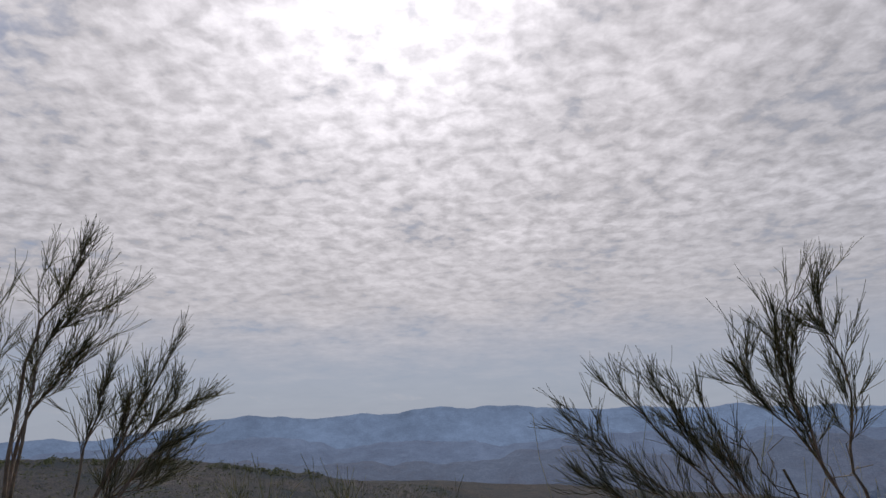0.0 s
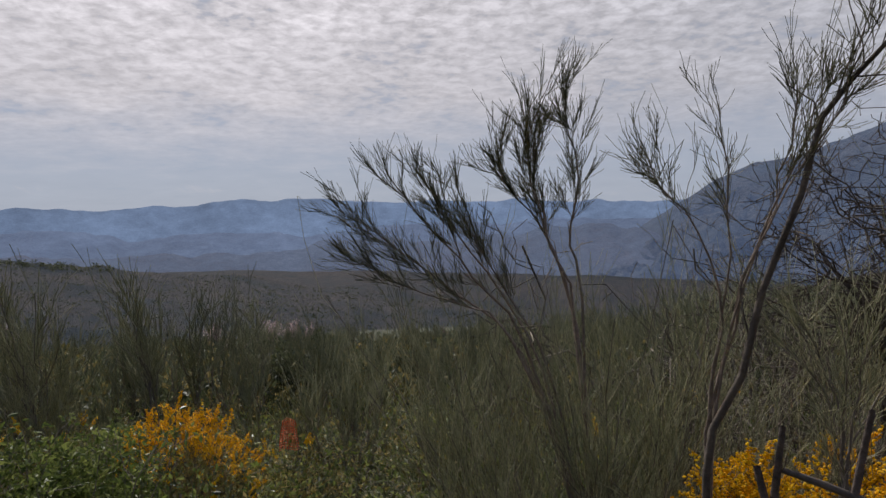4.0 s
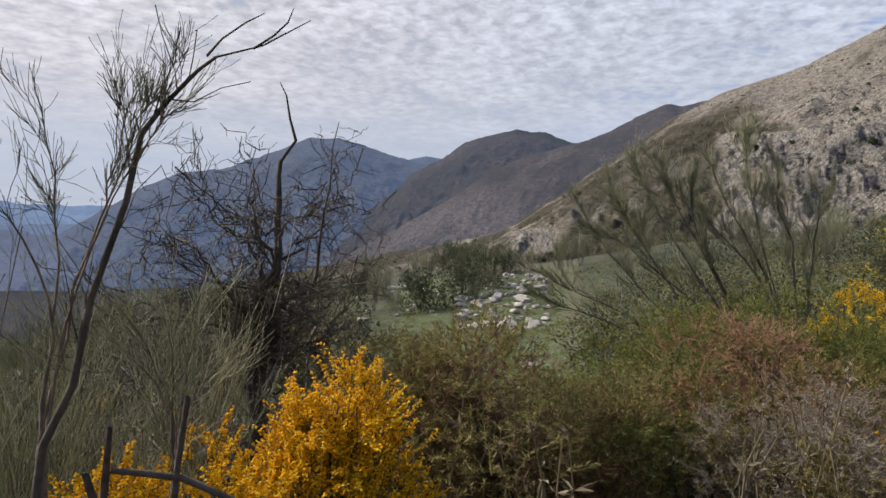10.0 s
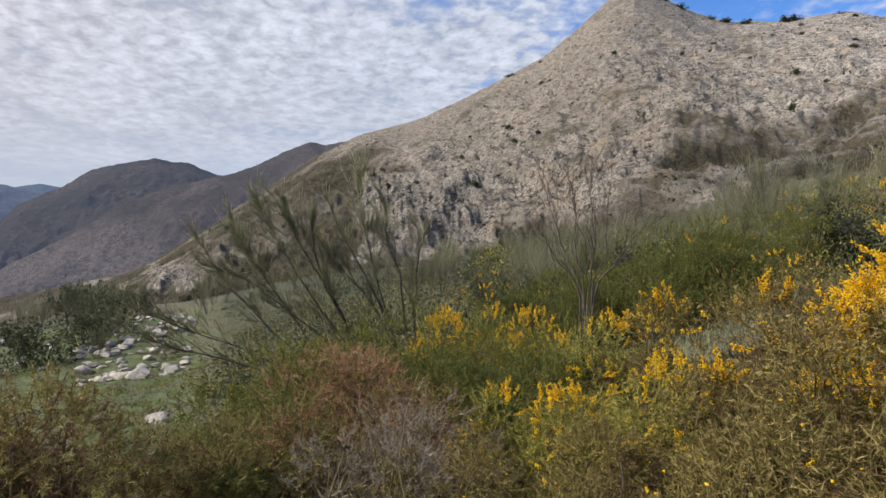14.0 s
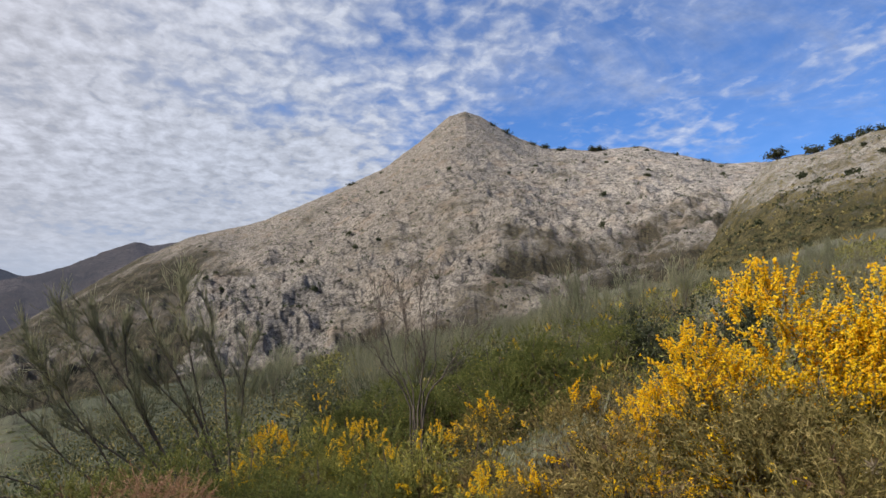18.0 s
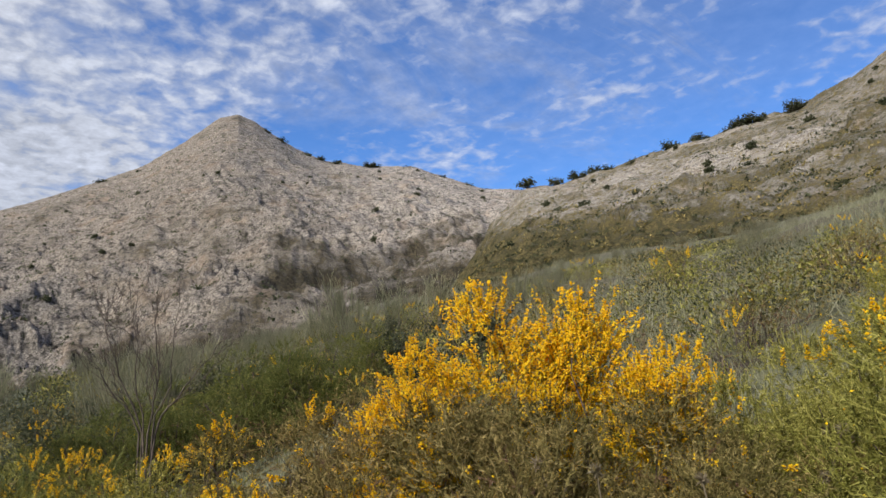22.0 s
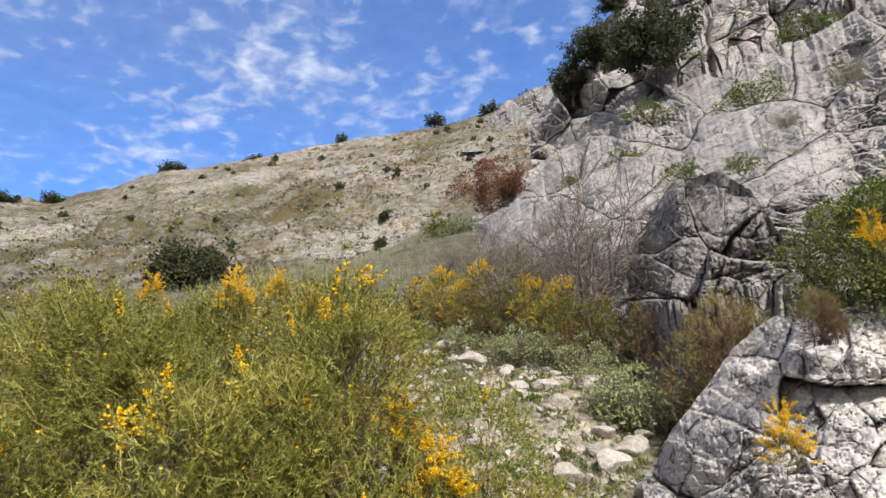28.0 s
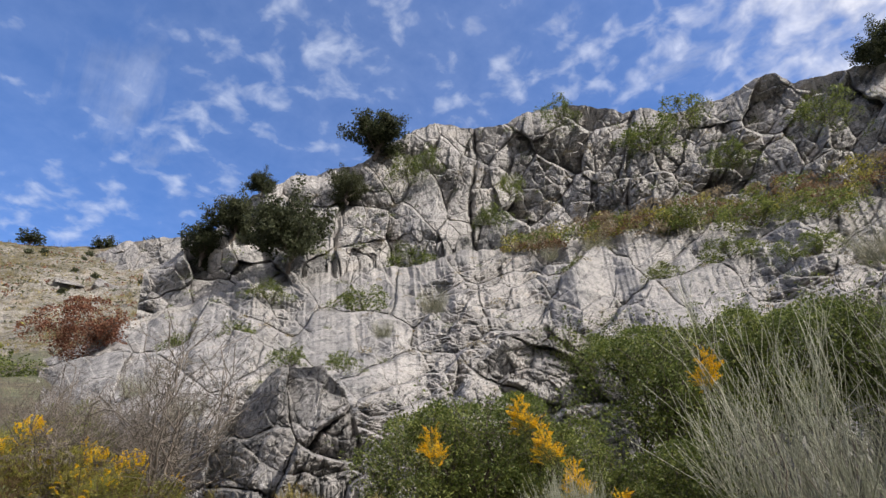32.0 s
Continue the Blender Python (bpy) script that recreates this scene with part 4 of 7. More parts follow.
CRAG = crag("cliff", "grey limestone cliff with clefts and ledges", (205, 284), 260, 900,
     [(205, 19), (210, 22), (215, 23.5), (222, 25.5), (231, 26.5), (245, 26), (256, 25.5), (266, 24), (284, 22)],
     [(205, 25), (208, 27.6), (210, 28.3), (212.2, 30.7), (214.9, 33), (217.7, 34.4), (220, 34.4), (223.7, 35.6), (227.5, 37.3), (231.4, 38.8), (239, 38.7), (245, 38.9), (250, 38.2), (253.2, 36.9), (259.4, 36), (264.8, 35.8), (268, 35.6), (269, 34.3), (273, 33.6), (277, 33.2), (284, 32)],
     [(205, 37), (284, 37)], [(205, 44), (230, 46), (284, 46)], 0.075, 0.55, CLIFF, 41, [(236.6, 0.2, 1.3, 1.4), (222.5, 0.25, 0.7, 2.0), (252.5, 0.25, 0.8, 4)], turn=25, stretch=1.25)
SLABS = crag("rock_slope", "pale limestone slabs stepping up the slope", (199, 284), 330, 960,
     [(192, 13), (200, 12), (210, 10.5), (216, 7), (224, 4), (232, 3), (240, 3), (284, 4)],
     [(192, 14.5), (199.8, 18), (207.6, 22), (214.6, 25.4), (228, 26.6), (238, 27.4), (256, 27), (266, 25), (284, 23)],
     [(192, 17), (200, 12), (207, 9.5), (215, 7), (225, 5.6), (235, 5.4), (284, 6)], [(192, 26), (200, 34), (210, 38), (284, 38)], 0.085, 0.5, ROCK, 52, slope=0.75, turn=-14, stretch=0.7)
WHITE_ROCK = rock_surface("white_limestone", 1.6, 0.54)
# darker limestone: weathering, and the face's shade put into its colour
DARK_ROCK = rock_surface("weathered_shaded_limestone", 2.6, 0.23, 0.2)
crag("rock_face", "dark grey weathered limestone face above the shrubs, its shade in the colour", (212, 224), 110, 150,
     [(212, 7), (218, 6), (224, 7)], [(212, 11), (214.5, 15.5), (217, 18.2), (220.5, 18.6), (222.5, 16), (224, 11)], [(212, 6.4), (218, 5.9), (224, 5.6)], [(212, 7.6), (218, 7.2), (224, 6.6)], 0.10, 0.5, DARK_ROCK, 91, stretch=1.0)
crag("rock_outcrop", "pale fissured limestone boulder beside the footpath", (211, 244), 150, 300,
     [(211, -14), (244, -18)], [(211, -6), (214, -2), (218, 2.5), (222, 6.0), (226, 6), (234, 5), (241, 4.4), (244, 0)], [(211, 3.9), (220, 3.5), (236, 3.3), (244, 3.6)], [(211, 4.6), (244, 4.5)], 0.11, 0.42, WHITE_ROCK, 63, stretch=1.0)
crag("rock_ledge", "white-edged limestone ledge among shrubs", (229, 246), 90, 160,
     [(229, 8), (246, 10)], [(229, 13), (233, 17.5), (237, 20.5), (240, 21.2), (243, 20), (246, 17)], [(229, 4.8), (246, 5.0)], [(229, 5.6), (246, 5.8)], 0.09, 0.6, ROCK, 74, stretch=0.6)


RIB = rock_surface("brown_limestone", 14.0, 0.27, 0.9)
crag("rock_rib", "brown-grey limestone rib beside the cliff", (198.4, 209.0), 90, 150,
     [(198.5, 23.2), (201.1, 23.1), (204.0, 23.0), (206.5, 23.5), (209.1, 23.3)], [(198.4, 24.1), (200.0, 25.2), (201.9, 26.5), (204.3, 27.5), (206.9, 28.2), (209.0, 28.5)], [(198.4, 160), (209.0, 160)], [(198.4, 232), (209.0, 236)], 0.035, 0.6, RIB, 83, stretch=1.2)


# ---- plants ----
class Kind:
    """A plant or stone built once and copied to its places."""

    def __init__(self, ob, span=None):
        self.ob, self.used = ob, False
        zs = []
        for o in (ob, *ob.children_recursive):
            if o.data:
                co = np.empty(len(o.data.vertices) * 3)
                o.data.vertices.foreach_get("co", co)
                zs.append(np.percentile(co[2::3], 98.5))
        self.h = max(zs)

    def put(self, az, d, scale=1.0, turn=0.0, dz=0.0, group="", label="", tall=1.0, lean=(0.0, 0.0), z=None):
        x, y, g = at(az, d, dz)
        m = pose(x, y, g if z is None else z, lean[0], lean[1], turn) @ Matrix.Diagonal((scale, scale, scale * tall, 1))
        if self.used:
            ob = copy_thing(self.ob, m)
            ob.scale = (scale, scale, scale * tall)
        else:
            ob, self.used = self.ob, True
            ob.matrix_basis = m
        return tagged(ob, label, "", group)

    def top(self, az, d, el, turn=0.0, wide=1.0, **more):
        """Placed so that its top reaches the elevation el from the eye."""
        h = float(level(az, d, el)) - at(az, d)[2]
        s = max(h, 0.15) / self.h
        return self.put(az, d, s * wide, turn, tall=1 / wide, **more)


def broom(label, h, seed, n_stems=7, n_branch=50, n_twig=260, n_whip=1500, lean=0.5, towards=None, mat=WHIP, bark=BARK, thick=0.018, whip=0.32, fine=0.0017, spread=0.3, name="broom_shrub", first=0.5, sides=5):
    rng = np.random.default_rng(seed)
    root = thing(name, label, "shrub")
    s, sr = stems(n_stems, h * first, lean, 6, thick, rng, towards)
    b, br = grow(s, sr, n_branch, 0.35, 1, h * 0.42, spread, 0.3, 5, rng, 0.65)
    c, cr = grow(b, br, n_twig, 0.15, 1, h * 0.24, spread * 0.85, 0.3, 4, rng, 0.6)
    f, fr = grow(c, cr, n_whip, 0.05, 1, whip, 0.2, 0.2, 3, rng, 0.6, 0.1)
    part("stem", mesh_of("stem", [tubes(s, sr, sides), tubes(b, np.maximum(br, fine * 1.6), 4 if sides > 3 else 3)], bark, True), root)
    tagged(part("foliage", mesh_of("foliage", [tubes(c, np.maximum(cr, fine * 1.2)), tubes(f, np.maximum(fr, fine))], mat, True), root), kind="stuff")
    return Kind(root)


def tussock(label, h, seed, n=420, lean=0.35, mat=WHIP_PALE, wide=0.004, base=0.22, name="grass_tussock", cat="grass"):
    rng = np.random.default_rng(seed)
    root = thing(name, label, cat)
    p, r = stems(n, h, lean, 4, wide, rng, None, base, 0.05, 0.02, 0.25)
    p[:, :, :2] += rng.normal(size=(n, 1, 2)) * base * 0.6
    tagged(part("foliage", mesh_of("foliage", [tubes(p, r)], mat, True), root), kind="stuff")
    return Kind(root)


def blades(p, q, wide, rng):
    """Flat three-cornered blades from p to q."""
    side = unit(np.cross(q - p, rng.normal(size=p.shape))) * wide[:, None]
    n = len(p)
    return np.stack([p - side, p + side, q], 1).reshape(-1, 3), np.arange(n * 3).reshape(n, 3)


def dome(n, h, wide, seed, rng, inner=0.45, lumps=0.3):
    """Points in the shell of an uneven dome, and the ways out of it."""
    d = unit(rng.normal(size=(n, 3)) * np.array([1, 1, 0.85]))
    d[:, 2] = np.abs(d[:, 2])
    size = 1 + lumps * (vnoise(d * 1.9 + seed, seed) + 0.5 * vnoise(d * 4.3, seed + 1))
    u = rng.uniform(inner ** 2, 1, n) ** 0.5
    p = d * (size * u)[:, None] * np.array([wide, wide, h * 0.9])
    p[:, 2] += 0.05 * h
    return p, d


def lobed(n, h, wide, seed, rng, lobes=24):
    """Points on the outsides of billowing lobes that make up a bush, and the ways out of them."""
    centre, _ = dome(lobes, h * 0.74, wide * 0.72, seed, rng, 0.3, 0.15)
    size = rng.uniform(0.17, 0.31, lobes) * (wide + h) * 0.5
    i = rng.integers(0, lobes, n)
    d = unit(rng.normal(size=(n, 3)) + unit(centre[i] + np.array([0, 0, 0.15])) * 0.7 + np.array([0, 0, 0.2]))
    p = centre[i] + d * (size[i] * rng.uniform(0.55, 1.0, n) ** 0.5)[:, None]
    p[:, 2] = np.maximum(p[:, 2], 0.03)
    p[:, 2] *= h * 0.92 / np.percentile(p[:, 2], 98)
    p[:, :2] *= wide * 0.95 / np.percentile(np.hypot(p[:, 0], p[:, 1]), 94)
    return p, d


def limbs_to(ends, foot_z, n, rng, thick, k=6, base=0.1):
    """Crooked stems from one foot to some of the ends."""
    e = ends[rng.integers(0, len(ends), n)] * 0.93
    f = rng.normal(size=(n, 3)) * base
    f[:, 2] = foot_z
    u = np.linspace(0, 1, k)[None, :, None]
    q = f[:, None] + (e - f)[:, None] * u + np.array([0, 0, 0.12]) * (u * (1 - u) * 4) * np.linalg.norm(e, axis=1)[:, None, None]
    q[:, 1:-1] += rng.normal(size=(n, k - 2, 3)) * 0.025
    return q, thick * rng.uniform(0.5, 1.1, n)[:, None] * np.linspace(1, 0.25, k)[None]


def gorse(label, h, wide, seed, n_shoot=800, per=26, bloom=0.0, mat=GORSE, dead=0.12, name="gorse_bush", size=0.0115, dead_mat=GORSE_BROWN, shoot=0.085, stray=60, inner=0.45, fat=1.0, bushy=1.5, lift=0.25, lobes=24):
    """A spiny bush of bottle-brush shoots; bloom: the share of shoots in flower; stray: single flowers."""
    rng = np.random.default_rng(seed)
    root = thing(name, label, "shrub")
    n_shoot, per = int(n_shoot * bushy), min(per, 26)
    p, d = lobed(n_shoot, h, wide, seed, rng, lobes)
    way_ = unit(d + 0.6 * rng.normal(size=(n_shoot, 3)) + np.array([0, 0, lift]))
    ln = shoot * rng.uniform(0.6, 1.3, n_shoot)
    u = np.linspace(-0.35, 1, 3)[None, :, None]
    c = p[:, None] + way_[:, None] * ln[:, None, None] * u + np.array([0, 0, 0.12]) * ln[:, None, None] * u * u
    cr = np.full((n_shoot, 3), 0.0016) * np.array([1, 0.8, 0.3])
    s, sr = limbs_to(p, -0.1, 46 if wide > 0.3 else 7, rng, 0.011 if wide > 0.3 else 0.004)
    part("stem", mesh_of("stem", [tubes(s, sr, 4)], DEAD_WOOD, True), root)

    def spines(shoots):
        n = len(shoots) * per
        i, t = np.repeat(np.arange(len(shoots)), per), rng.uniform(0.1, 0.99, n) * 2
        a = t.astype(int)
        f = (t - a)[:, None]
        q = shoots[i, a] * (1 - f) + shoots[i, a + 1] * f
        g = unit(unit(shoots[i, a + 1] - shoots[i, a]) * 0.75 + 0.7 * rng.normal(size=(n, 3)))
        return blades(q, q + g * rng.uniform(0.011, 0.027, (n, 1)) * fat * (1.25 - 0.35 * t[:, None] / 2), rng.uniform(0.0011, 0.0021, n) * fat, rng)

    brown_ = vnoise(p / (wide * 0.55) + 3.1, seed + 5) + 0.5 * rng.normal(size=n_shoot) - 0.9 * (np.linalg.norm(p / np.array([wide, wide, h]), axis=1) - 0.8) - 1.3 * p[:, 2] / h
    order = np.argsort(-brown_)
    n_dead = int(n_shoot * dead)
    gone, live = c[order[:n_dead]], c[order[n_dead:]]
    tagged(part("foliage", mesh_of("foliage", [tubes(live, cr[n_dead:]), spines(live)], mat), root), kind="stuff")
    if n_dead:
        tagged(part("dead_foliage", mesh_of("dead_foliage", [tubes(gone, cr[:n_dead]), spines(gone)], dead_mat), root, "dry brown shoots"), kind="stuff")
    if bloom or stray:
        out_ = np.linalg.norm(live[:, -1] / np.array([wide, wide, h]), axis=1)
        score = out_ + 0.6 * live[:, -1, 2] / h + 0.3 * vnoise(live[:, -1] / (0.4 * wide), seed + 9) + 0.1 * rng.normal(size=len(live))
        k = int(len(live) * bloom)
        best = live[np.argsort(-score)[:k]] if k else live[:0]
        each = 34
        i = np.concatenate([np.repeat(np.arange(k), each), k + np.arange(stray)]).astype(int)
        best = np.concatenate([best, live[rng.integers(0, len(live), stray)]])
        t = np.concatenate([rng.uniform(0.5, 2.05, k * each), rng.uniform(1.3, 2, stray)])
        a = np.minimum(t.astype(int), 1)
        f = (t - a)[:, None]
        q = best[i, a] * (1 - f) + best[i, a + 1] * f
        g = unit(rng.normal(size=(len(i), 3)) + np.array([0, 0, 0.3]))
        tagged(part("blossom", mesh_of("blossom", [blooms(q + g * size * 0.9, g, rng.uniform(size * 0.7, size * 1.2, len(i)))], PETAL), root, "bright yellow pea flowers"), kind="stuff")
    return Kind(root)


def spot(az, d, z):
    return np.array((CENTRE[0] + d * math.sin(radians(az)), CENTRE[1] + d * math.cos(radians(az)), z))


def leafy(label, h, wide, seed, n=5000, size=0.03, mat=LEAF, name="evergreen_shrub", n_stems=9, wood=DARK_BARK, broad=0.3, twigs=420):
    rng = np.random.default_rng(seed)
    root = thing(name, label, "shrub")
    s, sr = stems(n_stems, h * 0.6, wide / h * 0.9, 6, 0.016, rng, None, 0.12, 0.1, 0.04, 0.5)
    b, br = grow(s, sr, max(twigs // 6, 8), 0.25, 1, h * 0.45, 0.6, 0.25, 5, rng, 0.7)
    c, cr = grow(b, br, twigs, 0.1, 1, h * 0.2, 0.6, 0.2, 4, rng, 0.6)
    part("stem", mesh_of("stem", [tubes(s, sr, 5), tubes(b, np.maximum(br, 0.003)), tubes(c, np.maximum(cr, 0.0015))], wood, True), root)
    shell, _ = lobed(n - n // 3, h, wide, seed, rng, 18)
    i, a = rng.integers(0, len(c), n // 3), rng.integers(0, 4, n // 3)
    p = np.concatenate([c[i, a] + rng.normal(size=(n // 3, 3)) * h * 0.018, shell])
    tagged(part("foliage", mesh_of("foliage", [leaves(p, unit(rng.normal(size=(n, 3)) + np.array([0, 0, 0.4])), rng.uniform(0.7, 1.3, n) * size, broad, rng)], mat), root), kind="stuff")
    return Kind(root)


def oak(label, h, wide, seed, n=5200, size=0.13, name="holm_oak", mat=OAK_LEAF):
    rng = np.random.default_rng(seed)
    root = thing(name, label, "tree")
    s, sr = stems(2, h * 0.45, 0.22, 6, h * 0.035, rng, None, 0.08, 0.1, 0.05, 0.7)
    b, br = grow(s, sr, 22, 0.4, 1, wide * 0.42, 0.9, 0.25, 5, rng, 0.6)
    c, cr = grow(b, br, 130, 0.3, 1, wide * 0.24, 0.8, 0.15, 4, rng, 0.6)
    part("trunk", mesh_of("trunk", [tubes(s, sr, 7), tubes(b, br, 5), tubes(c, np.maximum(cr, 0.008))], DARK_BARK, True), root)
    clump = c[rng.integers(0, len(c), n), rng.integers(1, 4, n)]
    p = clump + unit(rng.normal(size=(n, 3))) * (wide * 0.085 * rng.uniform(0.3, 1, n) ** 0.5)[:, None] * np.array([1, 1, 0.75])
    part("crown", mesh_of("crown", [leaves(p, unit(rng.normal(size=(n, 3))), rng.uniform(0.7, 1.4, n) * size, 0.38, rng)], mat), root)
    return Kind(root)


def bare(label, h, wide, seed, n_stems=5, n_twig=700, bark=DARK_BARK, thick=0.045, name="thorn_shrub", crook=0.09, fine=0.0022):
    """A leafless crooked shrub."""
    rng = np.random.default_rng(seed)
    root = thing(name, label, "shrub")
    s, sr = stems(n_stems, h * 0.55, wide / h * 0.7, 7, thick, rng, None, 0.07, 0.1, 0.06, 0.45)
    b, br = grow(s, sr, n_stems * 9, 0.2, 1, h * 0.36, 0.75, 0.15, 6, rng, 0.6, 0.05, crook)
    c, cr = grow(b, br, n_twig // 3, 0.1, 1, h * 0.2, 0.9, 0.1, 5, rng, 0.6, 0.0, crook)
    f, fr = grow(c, cr, n_twig, 0.1, 1, h * 0.085, 0.9, 0.1, 4, rng, 0.6, 0.0, crook)
    for q, r_ in zip(s, sr):
        part("stem", mesh_of("stem", [tubes(q[None], r_[None], 6)], bark, True), root)
    tagged(part("crown", mesh_of("crown", [tubes(b, np.maximum(br, 0.004), 4)], bark, True), root), kind="stuff")
    tagged(part("brushwood", mesh_of("brushwood", [tubes(c, np.maximum(cr, fine)), tubes(f, np.maximum(fr, fine * 0.7))], bark, True), root), kind="stuff")
    return Kind(root)


def stone_kind(seed, label="pale angular limestone block"):
    rng = np.random.default_rng(seed)
    bm = bmesh.new()
    bmesh.ops.create_icosphere(bm, subdivisions=3, radius=1.0)
    v = np.array([q.co for q in bm.verts])
    f = np.array([[q.index for q in t.verts] for t in bm.faces])
    bm.free()
    axes = rng.normal(size=(9, 3))
    axes = unit(axes)
    cut = rng.uniform(0.5, 0.8, 9)
    for n_, c_ in zip(axes, cut):
        over = np.maximum(v @ n_ - c_, 0)
        v = v - over[:, None] * n_ * 0.93
    v = v * (1 + 0.05 * fbm(v * 3, 3, seed)[:, None])
    v = v * np.array([1, rng.uniform(0.6, 0.9), rng.uniform(0.45, 0.7)])
    return Kind(tagged(new("stone", mesh_of("stone", [(v, f)], STONE)), label, "stone"))


def perch(kind, az, d, foot, top, turn=0.0, wide=1.0, **more):
    """A plant rooted on a crag or a far slope, by the elevations of its foot and its top."""
    z0, z1 = float(level(az, d, foot)), float(level(az, d, top))
    s = (z1 - z0) / kind.h
    return kind.put(az, d, s * wide, turn, tall=1 / wide, z=z0, **more)


TOPS_AZ = np.array((-60, -22, -15, -2, 8, 16, 30, 50, 60, 72, 80, 90, 96, 108, 124, 133, 142, 148, 157, 168, 175, 181, 202))
TOPS_EL = np.array((-7, -7.5, -8.3, -9.8, -10.3, -10.5, -9.5, -4.5, -2.2, -1.8, -0.8, 0.3, 0.8, 2.1, 5.2, 6.5, 8.0, 9.2, 9.9, 10.4, 11.0, 11.5, 13.5))

# brooms standing near the footpath
def eased(points, k):
    """A smooth line of k places through a few given ones."""
    q = np.array([points[0], *points, points[-1]], float)
    n = len(points) - 1
    out = []
    for u in np.linspace(0, n - 1e-6, k):
        i, f = int(u), u - int(u)
        a, b, c, d = q[i], q[i + 1], q[i + 2], q[i + 3]
        out.append(0.5 * (2 * b + (c - a) * f + (2 * a - 5 * b + 4 * c - d) * f * f + (3 * b - a - 3 * c + d) * f ** 3))
    return np.array(out)


def limb_broom(label, limbs, seed, whips=200, sides_=9, thick=0.012, whip=0.12, mat=DARK_WHIP, bark=BROWN_BARK, fine=0.0012, start=0.48, spread=0.2, reach=0.1, name="broom_shrub", bend=0.1):
    """A broom with bare limbs that end in brushes of fine whips; limbs: the bearing, distance and height of a few places along each."""
    g = np.random.default_rng(seed)
    root = thing(name, label, "shrub")
    foot = np.array(at(limbs[0][0][0], limbs[0][0][1]))
    lines = []
    for limb in limbs:
        first = spot(*limb[0])
        low = np.array([first[0], first[1], min(float(land(first[0], first[1])) - 0.05, first[2] - 0.05)])
        q = eased([low, *[spot(*c) for c in limb]], 16) - foot
        q[2:-1] += g.normal(size=(13, 3)) * 0.007
        lines.append(q)
    p = np.array(lines)
    r = thick * g.uniform(0.75, 1.1, len(p))[:, None] * np.linspace(1, 0.16, 16)[None]
    size = float(np.linalg.norm(p[:, -1] - p[:, 0], axis=1).mean())
    b, br = grow(p, r, len(p) * sides_, start, 0.9, size * reach, spread, 0.08, 6, g, 0.5, bend)
    c, cr = grow(b, br, len(b) * 3, 0.15, 0.95, size * reach * 0.55, spread, 0.08, 5, g, 0.6, bend)
    f, fr = grow(c, cr, int(len(p) * whips * 0.7), 0.1, 1, whip, spread * 0.9, 0.1, 4, g, 0.6, 0.14, 0.015)
    t, tr = grow(p[:, 8:], r[:, 8:], int(len(p) * whips * 0.3), 0.35, 1, whip, spread, 0.1, 4, g, 0.4, 0.14, 0.015)
    for q, q_r in zip(p, r):
        part("limb", mesh_of("limb", [tubes(q[None], q_r[None], 6)], bark, True), root)
    tagged(part("twigwood", mesh_of("twigwood", [tubes(b, np.maximum(br, fine * 1.5), 4)], bark, True), root), kind="stuff")
    tagged(part("foliage", mesh_of("foliage", [tubes(c, np.maximum(cr, fine * 1.15)), tubes(f, np.maximum(fr, fine)), tubes(t, np.maximum(tr, fine))], mat, True), root), kind="stuff")
    root.matrix_basis = pose(*foot)
    return root


limb_broom("tall dark broom shrub with bare whippy twigs", [
    [(-29.6, 3.75, 0.8), (-29.6, 3.75, 1.76), (-28.2, 3.75, 2.12), (-26.6, 3.75, 2.43)],
    [(-29.6, 3.75, 0.8), (-29.0, 3.7, 1.57), (-28.6, 3.7, 1.91), (-27.3, 3.7, 2.02)],
    [(-29.6, 3.75, 0.8), (-29.5, 3.8, 1.45), (-28.3, 3.8, 1.71), (-26.3, 3.8, 1.91)],
    [(-30.2, 3.75, 0.8), (-31.0, 3.8, 1.5), (-32, 3.8, 2.0), (-33.5, 3.8, 2.35)]], 1, 330, 9)
limb_broom("tall dark broom shrub with arching whippy twigs", [
    [(-26.0, 3.75, 0.76), (-23.9, 3.75, 1.36), (-22.0, 3.75, 1.66), (-19.8, 3.75, 2.0)],
    [(-26.0, 3.75, 0.76), (-23.6, 3.78, 1.38), (-21.0, 3.8, 1.55), (-17.8, 3.8, 1.68)],
    [(-26.0, 3.75, 0.76), (-25.5, 3.7, 1.32), (-25.0, 3.7, 1.62), (-24.6, 3.7, 1.75)],
    [(-26.0, 3.75, 0.76), (-22.5, 3.7, 1.31), (-21.2, 3.7, 1.42), (-18.9, 3.7, 1.5)],
    [(-26.0, 3.75, 0.76), (-24.5, 3.8, 1.15), (-22.5, 3.8, 1.3), (-20.5, 3.8, 1.38)]], 2, 300, 9)
limb_broom("wide grey-green broom shrub with feathery arching limbs", [
    [(29.2, 3.65, -0.3), (24.2, 3.65, 0.74), (19.1, 3.63, 1.04), (14.1, 3.62, 1.30), (9.4, 3.62, 1.54)],
    [(29.2, 3.65, -0.3), (24.6, 3.65, 0.77), (20.5, 3.65, 1.14), (16.6, 3.65, 1.43), (12.0, 3.65, 1.73)],
    [(29.2, 3.65, -0.3), (25.9, 3.68, 0.64), (21.4, 3.7, 1.16), (18.3, 3.7, 1.43), (16.0, 3.7, 1.74)],
    [(29.2, 3.65, -0.3), (26.4, 3.6, 0.64), (23.5, 3.6, 1.01), (20.7, 3.6, 1.34), (19.2, 3.6, 1.64)],
    [(29.2, 3.65, -0.3), (23.3, 3.6, 0.83), (18.3, 3.58, 1.01), (13.7, 3.56, 1.14), (10.2, 3.56, 1.28)]], 3, 360, 8, spread=0.17)
